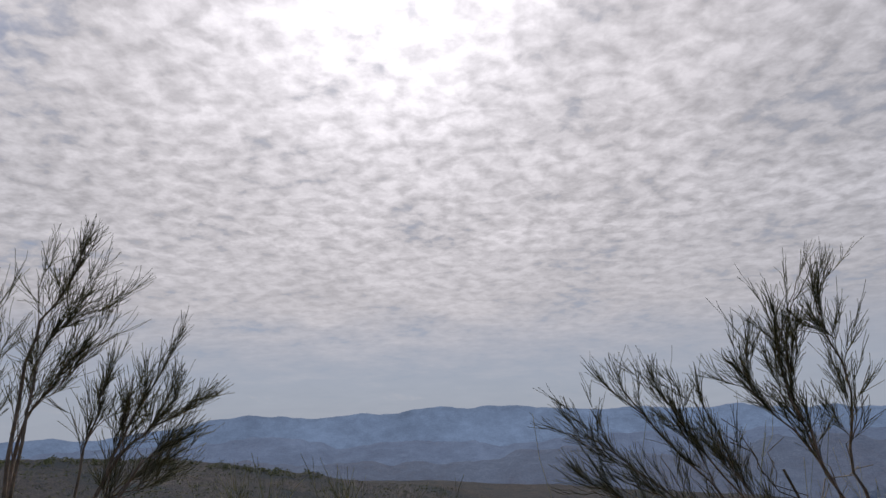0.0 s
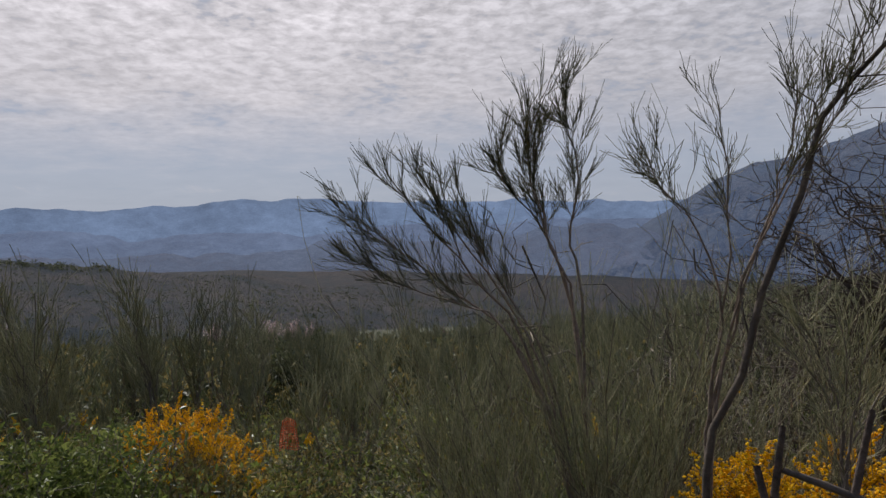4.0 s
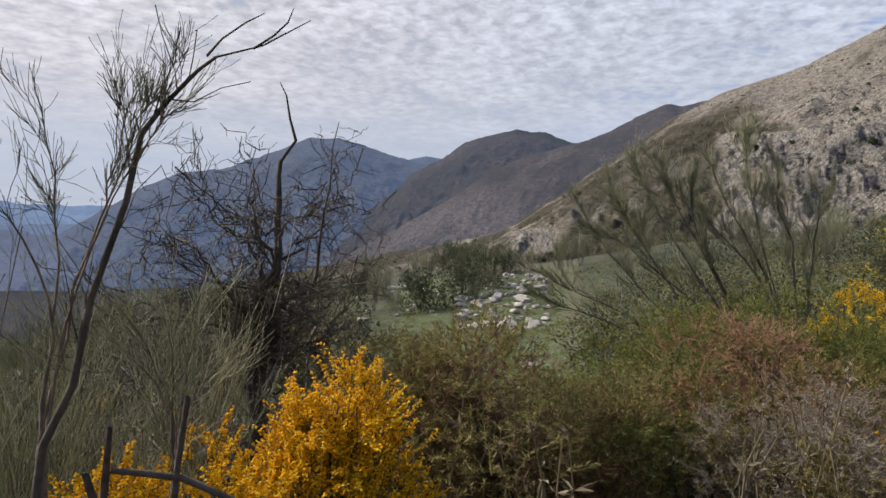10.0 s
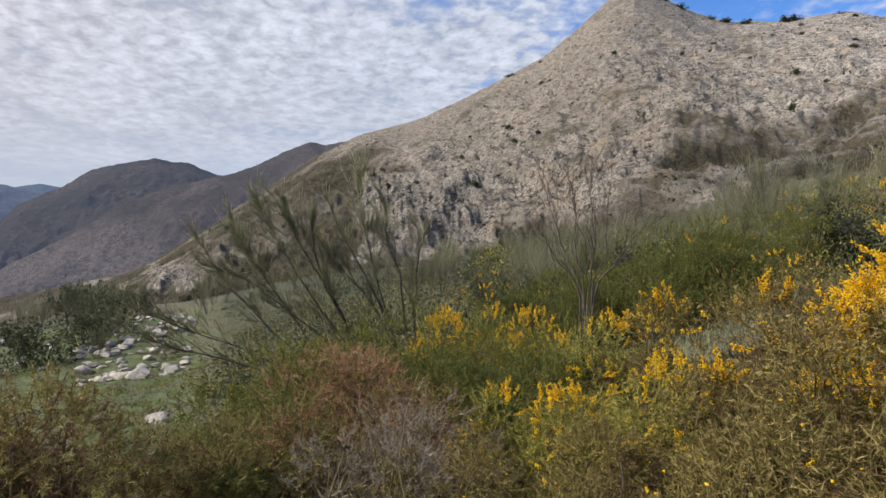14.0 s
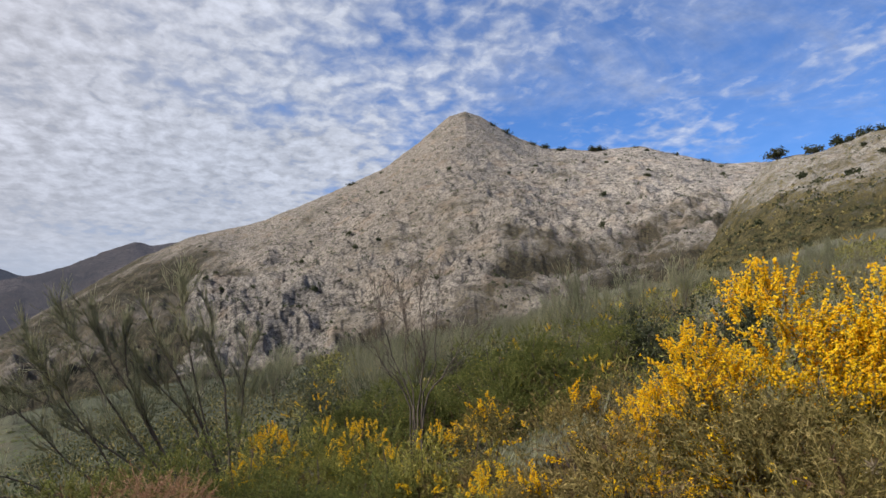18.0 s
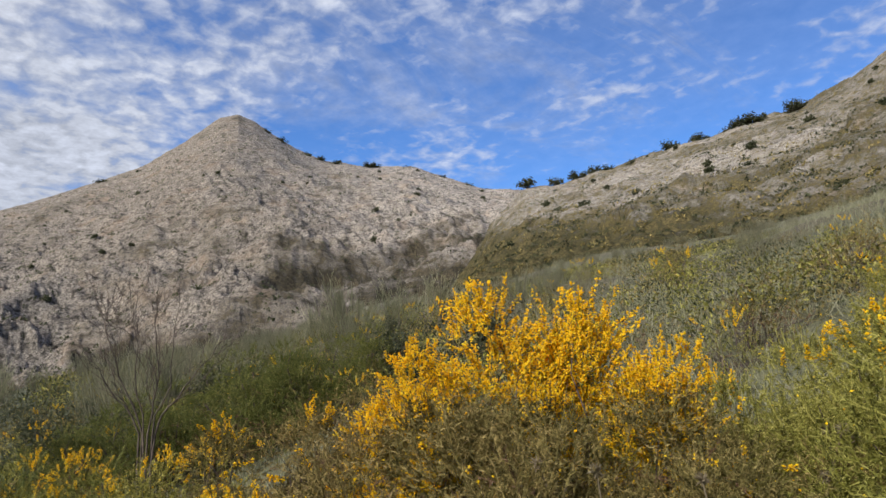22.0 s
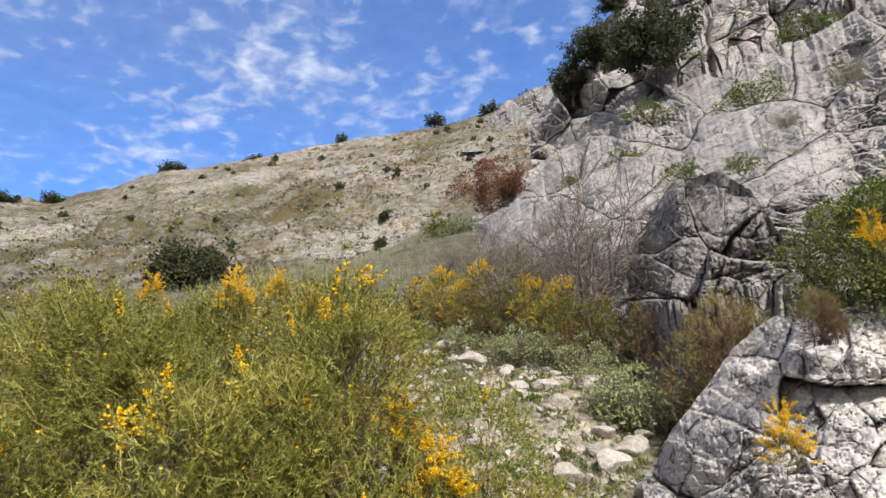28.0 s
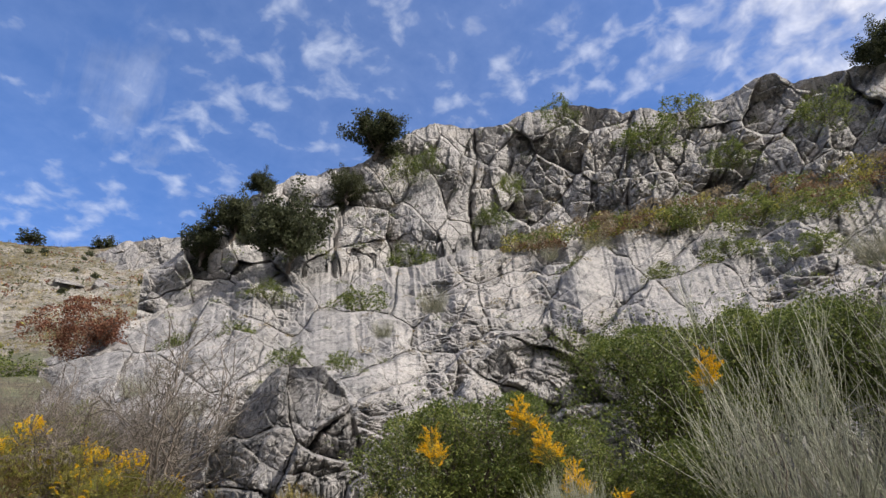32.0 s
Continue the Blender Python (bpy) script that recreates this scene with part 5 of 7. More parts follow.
limb_broom("tall upright dark broom with dense feathery tips", [
    [(29.7, 3.65, -0.3), (28.4, 3.65, 0.88), (26.4, 3.65, 1.33), (24.9, 3.65, 1.72), (24.9, 3.65, 2.03)],
    [(29.7, 3.65, -0.3), (28.4, 3.7, 0.88), (25.9, 3.7, 1.36), (23.6, 3.7, 1.58), (22.3, 3.7, 1.72)],
    [(29.7, 3.65, -0.3), (28.9, 3.6, 1.03), (28.1, 3.6, 1.33), (28.7, 3.6, 1.61), (27.9, 3.6, 1.92), (27.9, 3.6, 2.06)],
    [(29.7, 3.65, -0.3), (28.2, 3.68, 0.95), (26.2, 3.68, 1.36), (25.3, 3.68, 1.6), (25.6, 3.68, 1.9)]], 4, 380, 8, thick=0.011, spread=0.17)
limb_broom("thin broom tree with brown stems and wispy tips", [
    [(37.1, 2.3, 0.4), (37.0, 2.3, 0.85), (37.8, 2.3, 1.13), (38.4, 2.3, 1.35), (38.1, 2.3, 1.62), (37.2, 2.3, 1.8)],
    [(37.1, 2.3, 0.4), (37.1, 2.3, 0.85), (38.8, 2.3, 1.22), (40.8, 2.32, 1.47), (42.1, 2.33, 1.67), (42.0, 2.34, 1.79)],
    [(37.1, 2.3, 0.4), (37.1, 2.3, 0.85), (38.8, 2.3, 1.22), (41.0, 2.28, 1.48), (43.3, 2.27, 1.69), (44.0, 2.27, 1.82)],
    [(37.1, 2.3, 0.4), (37.1, 2.3, 0.85), (38.9, 2.3, 1.22), (41.6, 2.25, 1.52), (44.5, 2.25, 1.7), (46.0, 2.25, 1.76)],
    [(37.1, 2.3, 0.4), (37.0, 2.3, 0.85), (37.9, 2.3, 1.2), (36.2, 2.32, 1.4), (34.2, 2.34, 1.52), (32.6, 2.35, 1.58)]], 6, 150, 6, thick=0.0065, whip=0.08, fine=0.0008, start=0.68, spread=0.27, reach=0.08)
limb_broom("pale fan-shaped broom with straight fine twigs", [
    [(44.8, 2.3, 0.44), (45.1, 2.3, 0.78), (43.9, 2.35, 1.0), (41.0, 2.4, 1.13)],
    [(44.8, 2.3, 0.44), (45.1, 2.3, 0.78), (44.6, 2.3, 1.0), (42.4, 2.3, 1.18)],
    [(44.8, 2.3, 0.44), (45.1, 2.3, 0.78), (45.2, 2.28, 1.0), (44.5, 2.26, 1.2)],
    [(44.8, 2.3, 0.44), (45.1, 2.3, 0.78), (45.9, 2.32, 1.0), (46.6, 2.34, 1.15)],
    [(44.8, 2.3, 0.44), (45.1, 2.3, 0.78), (46.6, 2.35, 0.94), (48.0, 2.4, 1.06)]], 7, 85, 6, thick=0.007, whip=0.11, mat=THICKET, bark=BARK, fine=0.0008, start=0.4, spread=0.22, reach=0.15)
thicket = broom("dense low grey-green broom thicket", 1.7, 5, 14, 60, 220, 800, 0.8, None, THICKET, thick=0.006, whip=0.2, fine=0.0011, spread=0.36, bark=BARK)
for a_, d_, e_ in ((28.5, 3.7, -6.5), (32.5, 3.5, -7.5), (24.5, 3.6, -9.5), (35.5, 3.3, -10.5), (29, 3.1, -13.5), (40.5, 3.8, -8.5)):
    thicket.top(a_, d_, e_, a_ * 31)


def bent_stem():
    """The long dark stem that arches over and forks at its end."""
    root = thing("leafless_shrub", "long dark leafless stem arching over to a forked tip", "shrub")
    p0 = np.array(at(36.8, 2.23))
    ends = [spot(*q) for q in ((36.8, 2.23, 0.75), (37.2, 2.24, 0.88), (39.0, 2.24, 1.03), (40.2, 2.24, 1.26), (42.4, 2.24, 1.51), (43.4, 2.24, 1.69), (45.0, 2.25, 1.78), (47.0, 2.25, 1.87), (48.2, 2.25, 1.91), (51.3, 2.25, 1.95), (54.7, 2.25, 2.03))]
    line = np.array([[p0, *ends]])
    rad = np.array([[0.012, 0.0115, 0.011, 0.0105, 0.0095, 0.0085, 0.0075, 0.007, 0.006, 0.005, 0.0035, 0.0015]])
    fork = np.array([[spot(*q) for q in ((47.6, 2.25, 1.91), (48.6, 2.25, 1.96), (50.2, 2.25, 2.01), (51.5, 2.25, 2.04))], [spot(*q) for q in ((50.7, 2.25, 1.94), (52.1, 2.25, 1.98), (53.1, 2.25, 2.02), (53.5, 2.25, 2.06))]])
    rng = np.random.default_rng(9)
    tw, tr = grow(line, rad, 12, 0.3, 0.7, 0.22, 0.6, 0.2, 4, rng, 0.4)
    part("stem", mesh_of("stem", [tubes(line, rad, 6), tubes(fork, np.array([[0.004, 0.003, 0.0025, 0.0012]] * 2), 5)], DARK_BARK, True), root)
    for q, r_ in zip(tw, tr):
        part("twig", mesh_of("twig", [tubes(q[None], np.maximum(r_, 0.0016)[None])], DARK_BARK, True), root)


bent_stem()


def broken_stems():
    """Two snapped dark stems and a fallen one lying across them."""
    for pts, rad in (([spot(40.8, 2.14, 0.61), spot(40.5, 2.14, 0.72), spot(39.8, 2.14, 0.83)], (0.012, 0.011, 0.009)), ([spot(40.6, 2.14, 0.67), spot(40.9, 2.14, 0.78), spot(41.3, 2.14, 0.94)], (0.011, 0.01, 0.007)), ([spot(44.8, 2.15, 0.62), spot(45.6, 2.15, 0.85), spot(46.2, 2.15, 1.0)], (0.01, 0.009, 0.007))):
        root = thing("broken_stem", "dark snapped-off dead broom stem", "branch", "broken stems")
        p = np.array([[np.array([pts[0][0], pts[0][1], float(land(pts[0][0], pts[0][1])) - 0.05]), *pts]])
        rad = (rad[0], *rad)
        part("stem", mesh_of("stem", [tubes(p, np.array([rad]), 7)], DEAD_WOOD, True), root)
    root = thing("fallen_branch", "dark dead branch hanging across the stems", "branch")
    p = np.array([[spot(41.3, 2.14, 0.83), spot(43.4, 2.14, 0.81), spot(45.8, 2.15, 0.78), spot(48.4, 2.15, 0.72), spot(51.8, 2.15, 0.64), spot(54.5, 2.15, 0.59)]])
    part("limb", mesh_of("limb", [tubes(p, np.array([[0.008, 0.0095, 0.0095, 0.009, 0.008, 0.006]]), 7)], DARK_BARK, True), root)


broken_stems()
def thorn_tree():
    """A dark leafless tree whose crooked boughs fork into a tangle."""
    g = np.random.default_rng(12)
    root = thing("thorn_tree", "dark leafless thorn tree with crooked tangled twigs", "tree")
    d = 4.5
    foot = np.array(at(50.3, d))
    trunk_ = [(50.1, d, 0.1), (50.1, d, 0.39), (51.2, d, 0.81)]
    boughs = [[*trunk_, (51.9, d, 1.33), (51.9, d, 1.72), (53.1, d, 2.0), (51.8, d, 2.3)],
              [*trunk_, (54.5, d - 0.2, 1.04), (55.7, d - 0.3, 1.48), (56.7, d - 0.3, 2.0)],
              [*trunk_[:2], (50.5, d, 0.66), (47.1, d + 0.1, 1.03), (44.2, d + 0.2, 1.31), (42.4, d + 0.2, 1.35)],
              [*trunk_, (54.6, d + 0.3, 0.97), (58.0, d + 0.4, 1.2)],
              [*trunk_, (50.2, d + 0.1, 1.1), (48.4, d + 0.2, 1.36), (45.5, d + 0.2, 1.55)],
              [*trunk_[:2], (50.4, d, 0.58), (53.4, d + 0.1, 0.6), (57.0, d + 0.1, 0.7)],
              [*trunk_[:2], (50.5, d, 0.66), (46.2, d - 0.2, 0.8), (42.8, d - 0.3, 0.87)],
              [*trunk_, (51.9, d, 1.33), (54.3, d + 0.2, 1.48), (56.3, d + 0.2, 1.55)],
              [*trunk_, (51.2, d - 0.3, 1.2), (49.5, d - 0.4, 1.6)]]
    p = np.array([eased([foot - (0, 0, 0.1), *[spot(*c) for c in q]], 18) - foot for q in boughs])
    p[:, 4:] += g.normal(size=(len(p), 14, 3)) * 0.022
    r = np.linspace(1, 0.1, 18)[None] ** 1.3 * np.where(np.arange(len(p)) == 0, 0.06, 0.04)[:, None]
    b, br = grow(p[2:, 5:], r[2:, 5:], 120, 0.1, 0.98, 0.5, 0.85, 0.0, 7, g, 0.55, 0.0, 0.07)
    b0, br0 = grow(p[:2, 4:12], r[:2, 4:12], 26, 0.1, 0.98, 0.5, 0.85, 0.0, 7, g, 0.45, 0.0, 0.07)
    b, br = np.concatenate([b, b0]), np.concatenate([br, br0])
    c, cr = grow(b, br, 700, 0.1, 1, 0.26, 0.9, 0.05, 5, g, 0.6, 0.0, 0.1)
    f, fr = grow(c, cr, 1900, 0.1, 1, 0.11, 0.9, 0.05, 4, g, 0.6, 0.0, 0.1)
    for q, q_r in zip(p, r):
        part("bough", mesh_of("bough", [tubes(q[None], q_r[None], 7)], DARK_BARK, True), root)
    tagged(part("crown", mesh_of("crown", [tubes(b, np.maximum(br, 0.004), 4)], DARK_BARK, True), root), kind="stuff")
    tagged(part("brushwood", mesh_of("brushwood", [tubes(c, np.maximum(cr, 0.0028)), tubes(f, np.maximum(fr, 0.0018))], DARK_BARK, True), root), kind="stuff")
    root.matrix_basis = pose(*foot)


thorn_tree()
bare("low grey leafless bramble tangle", 1.6, 2.2, 13, 8, 1100, BARK, 0.015, "bramble").top(45, 4.4, -6.5, 60)

gold = gorse("gorse bush in full yellow flower", 1.25, 0.36, 21, 1629, 36, 0.42, GORSE_DULL, 0.14, shoot=0.11, lift=0.8, lobes=40)
gold.top(56.5, 2.75, -15.6, 20, wide=1.05)
gold_b = gorse("straggling gorse with scattered yellow flowers", 0.8, 0.5, 22, 745, 36, 0.35, GORSE_DULL, 0.15)
gold_b.top(47.0, 2.8, -21.5, 0)
gold_c = gorse("tall gorse bush covered in golden flowers", 1.6, 0.5, 23, 1900, 36, 0.34, GORSE, 0.16, shoot=0.12, lift=0.9, lobes=40, size=0.012)
gold_c.top(136.5, 3.6, 5.8, 30, wide=1.1)
gold_c.top(129.5, 3.5, 0.9, 150)
gold_d = gorse("gorse bush with dense golden flower spikes", 1.4, 0.34, 24, 1200, 36, 0.34, GORSE, 0.16, shoot=0.12, lift=0.9, lobes=30, size=0.012)
gold_d.top(143.0, 3.6, 5.0, 0, wide=1.1)
gold_d.top(149.0, 3.45, 0.6, 120, wide=1.1)
green_a = gorse("large yellow-green gorse bush with few flowers", 1.7, 0.66, 25, 3415, 36, 0.001, GORSE, 0.2, stray=420, size=0.009, bushy=2.6, shoot=0.07, fat=1.0)
green_a.top(184.5, 3.1, 12.6, 0, wide=1.1)
green_a.top(175.0, 3.2, 10.8, 100, wide=1.1)
green_a.top(169.0, 3.35, 7.6, 220, wide=0.9)
green_a.top(189.5, 3.0, 9.5, 300)
green_b = gorse("spreading green gorse bush with scattered flowers", 1.0, 0.62, 26, 1397, 36, 0.002, GORSE, 0.14, stray=120, size=0.009, bushy=2.6, shoot=0.07, fat=1.0)
for a_, d_, e_, t_ in ((190.5, 2.9, 5.5, 0), (161.0, 3.6, 3.6, 90), (155.0, 3.7, 1.8, 200), (171, 2.9, 3.5, 10), (179, 2.8, 4.0, 50), (192, 2.5, -5.5, 40), (180, 2.3, -8, 140)):
    green_b.top(a_, d_, e_, t_)
spray = gorse("small gorse sprig with golden flower spikes", 0.5, 0.14, 27, 110, 36, 0.5, GORSE, 0.05, shoot=0.12, stray=10, inner=0.1)
SPRAYS = ((181.5, 3.05, 13.8, 50, 4), (184.5, 3.0, 13.6, 110, 3), (187.0, 3.0, 12.0, 200, 3), (194.2, 2.95, 2.5, 0, 7), (196.5, 2.85, -2.0, 70, 7), (175.0, 3.2, 13.3, 140, 3), (171.5, 3.3, 11.0, 20, 3), (221.0, 3.55, -1.0, 30, 5), (198.5, 2.9, -5.0, 10, 6))
for a_, d_, e_, t_, f_ in SPRAYS:
    perch(spray, a_, d_, e_ - f_, e_, t_)
dull = gorse("dull green-brown gorse bush with spiny shoots", 1.0, 0.6, 36, 993, 36, 0.0, GORSE_DULL, 0.34, stray=120, fat=1.15, bushy=2.2)
brown = gorse("dark brown half-dead gorse bush", 1.2, 0.55, 29, 1178, 36, 0.0, GORSE_OLIVE, 0.66, stray=0, fat=1.3, bushy=2.2)
brown.top(67.3, 3.7, -10.4, 0, wide=1.2)
brown.top(63.5, 3.9, -13.0, 220)
brown.top(78.2, 3.7, -15.0, 60, wide=1.1)
straw_bush = gorse("dry straw-coloured dead gorse tangle", 0.9, 0.6, 30, 869, 36, 0.0, GORSE_DULL, 0.8, dead_mat=GREY_STRAW, stray=0, fat=1.2, bushy=2.0)
straw_bush.top(92.5, 3.6, -13.0, 40)
straw_bush.top(96.0, 3.7, -13.6, 140, wide=1.2)
rust_bush = gorse("dry rust-coloured dead gorse", 0.9, 0.55, 33, 800, 36, 0.0, GORSE_DULL, 0.88, dead_mat=RUST_STRAW, stray=0, fat=1.2, bushy=2.0)
rust_bush.top(88.6, 4.4, -9.6, 0)
rust_bush.top(91.5, 4.6, -9.8, 70, wide=1.2)
dark_green = gorse("dark green spiny gorse bush", 1.0, 0.6, 38, 993, 36, 0.0, GORSE_DARK, 0.12, stray=30, fat=1.15, bushy=2.2)
dark_green.top(84.5, 4.6, -10.0, 20, wide=1.2)
dark_green.top(84.0, 3.9, -14.5, 120, wide=1.2)
roots = bare("grey-brown tangle of dead roots and branches", 0.45, 0.55, 34, 12, 260, BROWN_BARK, 0.022, "dead_branches", 0.16, 0.003)
roots.put(88.0, 2.75, 0.9, 0, 0.02)
roots.put(93.5, 2.8, 1.0, 130, 0.02)
roots.put(82.5, 2.8, 0.7, 230, 0.02)
mix = gorse("green and gold gorse with scattered flowers", 1.0, 0.6, 31, 993, 36, 0.05, GORSE, 0.25, stray=260, fat=1.25, size=0.010, bushy=2.4)
mix_green = gorse("green and brown gorse with few flowers", 1.0, 0.6, 37, 993, 36, 0.008, GORSE_DULL, 0.3, stray=60, fat=1.2, size=0.010, bushy=2.4)
for a_, d_, e_ in ((86, 5.6, -10.0), (90.5, 5.6, -7.6), (94.5, 5.8, -6.8), (100, 5.2, -8), (106, 5.0, -7.5)):
    dark_green.top(a_, d_, e_, a_ * 5)
for a_, d_, e_ in ((98.5, 6.2, -5.8), (103, 6.6, -5.4), (110, 5.0, -5.8), (112, 3.6, -10), (104, 3.9, -12)):
    mix.top(a_, d_, e_, a_ * 11)
for a_, d_, e_ in ((116, 4.6, -3.6), (121.5, 4.2, -2.5), (127, 4.3, -1.5), (118.5, 3.3, -9), (125, 3.0, -9.5)):
    mix_green.top(a_, d_, e_, a_ * 11)
for a_, d_, e_ in ((131, 2.7, -6.5), (138, 2.8, -5.0), (144, 2.9, -6.0), (150, 2.8, -8.0), (121, 2.6, -14), (110, 2.9, -17), (135, 2.2, -14), (157, 2.8, -9.0), (98, 3.2, -18)):
    dull.top(a_, d_, e_, a_ * 13)
for a_, d_, e_ in ((163, 2.6, -7.5), (170, 2.5, -6.0)):
    green_b.top(a_, d_, e_, a_ * 3)

for a_, d_, e_ in ((129, 3.15, -2.5), (134.5, 3.2, -1.0), (140, 3.2, -1.2), (146, 3.2, -1.0), (151, 3.1, -4.0), (124, 3.4, -3.5)):
    mix_green.top(a_, d_, e_, a_ * 17, wide=1.1)
LEANING = "leaning grey broom shrub with fanned bare branches"
limb_broom(LEANING, [
    [(87.0, 7.8, -0.15), (81.1, 7.8, 0.33), (76.4, 7.8, 0.61), (72.3, 7.8, 0.88)],
    [(87.0, 7.8, -0.15), (79.2, 7.8, 0.27), (75.5, 7.8, 0.41), (73.6, 7.8, 0.52)],
    [(87.5, 7.8, -0.15), (82.1, 7.8, 0.66), (78.8, 7.8, 1.19), (76.7, 7.8, 1.65)],
    [(88.0, 7.8, -0.15), (84.0, 7.8, 0.79), (80.7, 7.8, 1.45), (79.3, 7.8, 1.91)]], 41, 300, 9, thick=0.019, whip=0.2, mat=WHIP, bark=DARK_BARK, fine=0.0022, start=0.36, spread=0.22, reach=0.14)
limb_broom(LEANING, [
    [(90.4, 8.0, 0.02), (86.0, 8.0, 0.91), (83.1, 8.0, 1.59), (81.2, 8.0, 2.12)],
    [(90.4, 8.0, 0.02), (87.0, 8.0, 1.04), (84.5, 8.0, 1.66), (83.6, 8.0, 2.06)],
    [(90.9, 8.0, 0.02), (87.4, 8.0, 0.98), (86.0, 8.0, 1.52), (86.0, 8.0, 1.93)],
    [(90.4, 8.0, 0.02), (84.0, 8.0, 0.77), (80.2, 8.0, 1.18), (77.3, 8.0, 1.32)]], 42, 300, 9, thick=0.019, whip=0.2, mat=WHIP, bark=DARK_BARK, fine=0.0022, start=0.36, spread=0.22, reach=0.14)
limb_broom(LEANING, [
    [(93.3, 8.2, 0.13), (91.3, 8.2, 1.1), (90.1, 8.2, 1.87), (89.6, 8.2, 2.49)],
    [(93.3, 8.2, 0.13), (90.8, 8.2, 1.03), (88.4, 8.2, 1.66), (87.2, 8.2, 2.08)],
    [(93.8, 8.2, 0.13), (93.3, 8.2, 1.11), (92.3, 8.2, 1.59), (92.0, 8.2, 2.01)],
    [(94.3, 8.2, 0.13), (94.7, 8.2, 1.04), (94.9, 8.2, 1.45), (95.6, 8.2, 1.73)],
    [(93.3, 8.2, 0.13), (90.4, 8.2, 0.89), (87.9, 8.2, 1.31), (86.9, 8.2, 1.52)]], 43, 300, 9, thick=0.019, whip=0.2, mat=WHIP, bark=DARK_BARK, fine=0.0022, start=0.36, spread=0.22, reach=0.14)
limb_broom("thin dark leafless shrub with upright stems", [
    [(108.5, 5.4, 1.09), (107.0, 5.4, 1.49), (105.9, 5.4, 1.85), (104.9, 5.4, 2.13)],
    [(108.7, 5.4, 1.09), (108.0, 5.4, 1.44), (108.0, 5.4, 1.76), (107.6, 5.4, 2.03)],
    [(108.9, 5.4, 1.09), (109.5, 5.4, 1.48), (109.2, 5.4, 1.84), (109.3, 5.4, 2.19)],
    [(109.1, 5.4, 1.09), (110.3, 5.4, 1.43), (110.6, 5.4, 1.84), (110.8, 5.4, 2.24)],
    [(109.3, 5.4, 1.08), (111.1, 5.4, 1.39), (112.9, 5.4, 1.62), (114.4, 5.4, 1.83)],
    [(108.3, 5.4, 1.09), (106.5, 5.4, 1.41), (105.3, 5.4, 1.61), (104.1, 5.4, 1.77)]], 44, 22, 5, thick=0.010, whip=0.14, mat=DEAD_WOOD, bark=DARK_BARK, fine=0.0015, start=0.3, spread=0.3, reach=0.16, name="bare_shrub")

# scrub that covers the slopes
field = [broom("dark grey-green broom shrub on the slope", 2.2, 50 + k, 7, 26, 90, 330, 0.5, None, thick=0.02, whip=0.5, fine=0.005, sides=3) for k in range(4)]
tall = [broom("thin tall dark broom with tufted tops", 3.2, 60 + k, 3, 14, 70, 330, 0.16, None, thick=0.03, whip=0.45, fine=0.005, sides=3) for k in range(2)]
feather = [tussock("pale feathery broom tuft", 1.5, 70 + k, 330, 0.4, WHIP_PALE, 0.006, 0.3, "broom_tuft", "shrub") for k in range(3)]
small_gorse = [gorse("small green gorse clump with a few flowers", 0.8, 0.6, 80 + k, 260, 12, 0.04 * k, GORSE if k else GORSE_DULL, 0.15, size=0.02, stray=16, shoot=0.16, fat=2.0, bushy=1.0) for k in range(2)]
bush = leafy("dark olive-green scrub bush", 1.3, 0.9, 90, 1900, 0.08, OAK_LEAF, twigs=150)
rng = np.random.default_rng(100)
for a_, d_, e_ in ((-13.9, 11, -4.5), (-6.2, 11, -4.8), (-1.0, 11.5, -7.0), (-3.2, 12, -6.5), (-15.5, 13, -6), (1.5, 13, -8)):
    tall[int(d_ * 2) % 2].top(a_, d_, e_, a_ * 40, group="slope brooms")


for a_, d_, e_ in ((113, 9.5, 0.0), (116, 9.2, 0.8), (119, 9.5, 1.4), (122, 9.8, 2.0), (103, 8.5, -4.5), (105.5, 8.8, -3.8), (125.5, 10.5, 2.8), (109, 9.0, -1.6)):
    dark_green.top(a_, d_, e_, a_ * 21, wide=1.3, label="low dark green scrub bush on the slope")
for k, (a_, d_, e_) in enumerate(((124, 15, 7.2), (127.5, 15.5, 7.0), (121, 16, 5.4), (117.5, 14, 3.0), (114, 14, 2.2), (110, 13, 1.2), (131, 17, 7.8), (106, 12, 0.4))):
    field[k % 4].top(a_, d_, e_, a_ * 33, group="slope brooms")


def scatter(kinds, n, az0, az1, r0, r1, low, high, clear=()):
    for _ in range(n):
        a_, d_ = rng.uniform(az0, az1), math.sqrt(rng.uniform(r0 * r0, r1 * r1)) if rng.random() < 0.6 else rng.uniform(r0, r1)
        if any(c[0] < a_ < c[1] and c[2] < d_ < c[3] for c in clear):
            continue
        k = kinds[rng.integers(0, len(kinds))]
        x, y, g = at(a_, d_)
        h = min(rng.uniform(low, high), float(level(a_, d_, np.interp(a_, TOPS_AZ, TOPS_EL) + rng.uniform(-1.2, 0.3))) - g)
        if h > 0.35:
            k.put(a_, d_, h / k.h, rng.uniform(0, 360), group="scrub on the slope")


CLEAR = ((58, 79, 0, 27), (-9, 5, 0, 5.2))
scatter(field, 210, -58, 56, 6, 36, 1.2, 2.6, CLEAR)
scatter([bush, *field[:2]], 60, -40, 60, 8, 40, 0.8, 1.8, CLEAR)
scatter(small_gorse, 16, -30, 50, 6, 14, 0.5, 1.0, CLEAR)
scatter(field, 46, 56, 112, 12, 60, 1.2, 2.3, CLEAR)
scatter(feather, 190, 104, 178, 12, 85, 0.9, 1.7)
scatter(field[:2], 36, 108, 150, 13, 60, 1.4, 2.2)
scatter(small_gorse, 60, 100, 178, 6.5, 20, 0.4, 0.9)
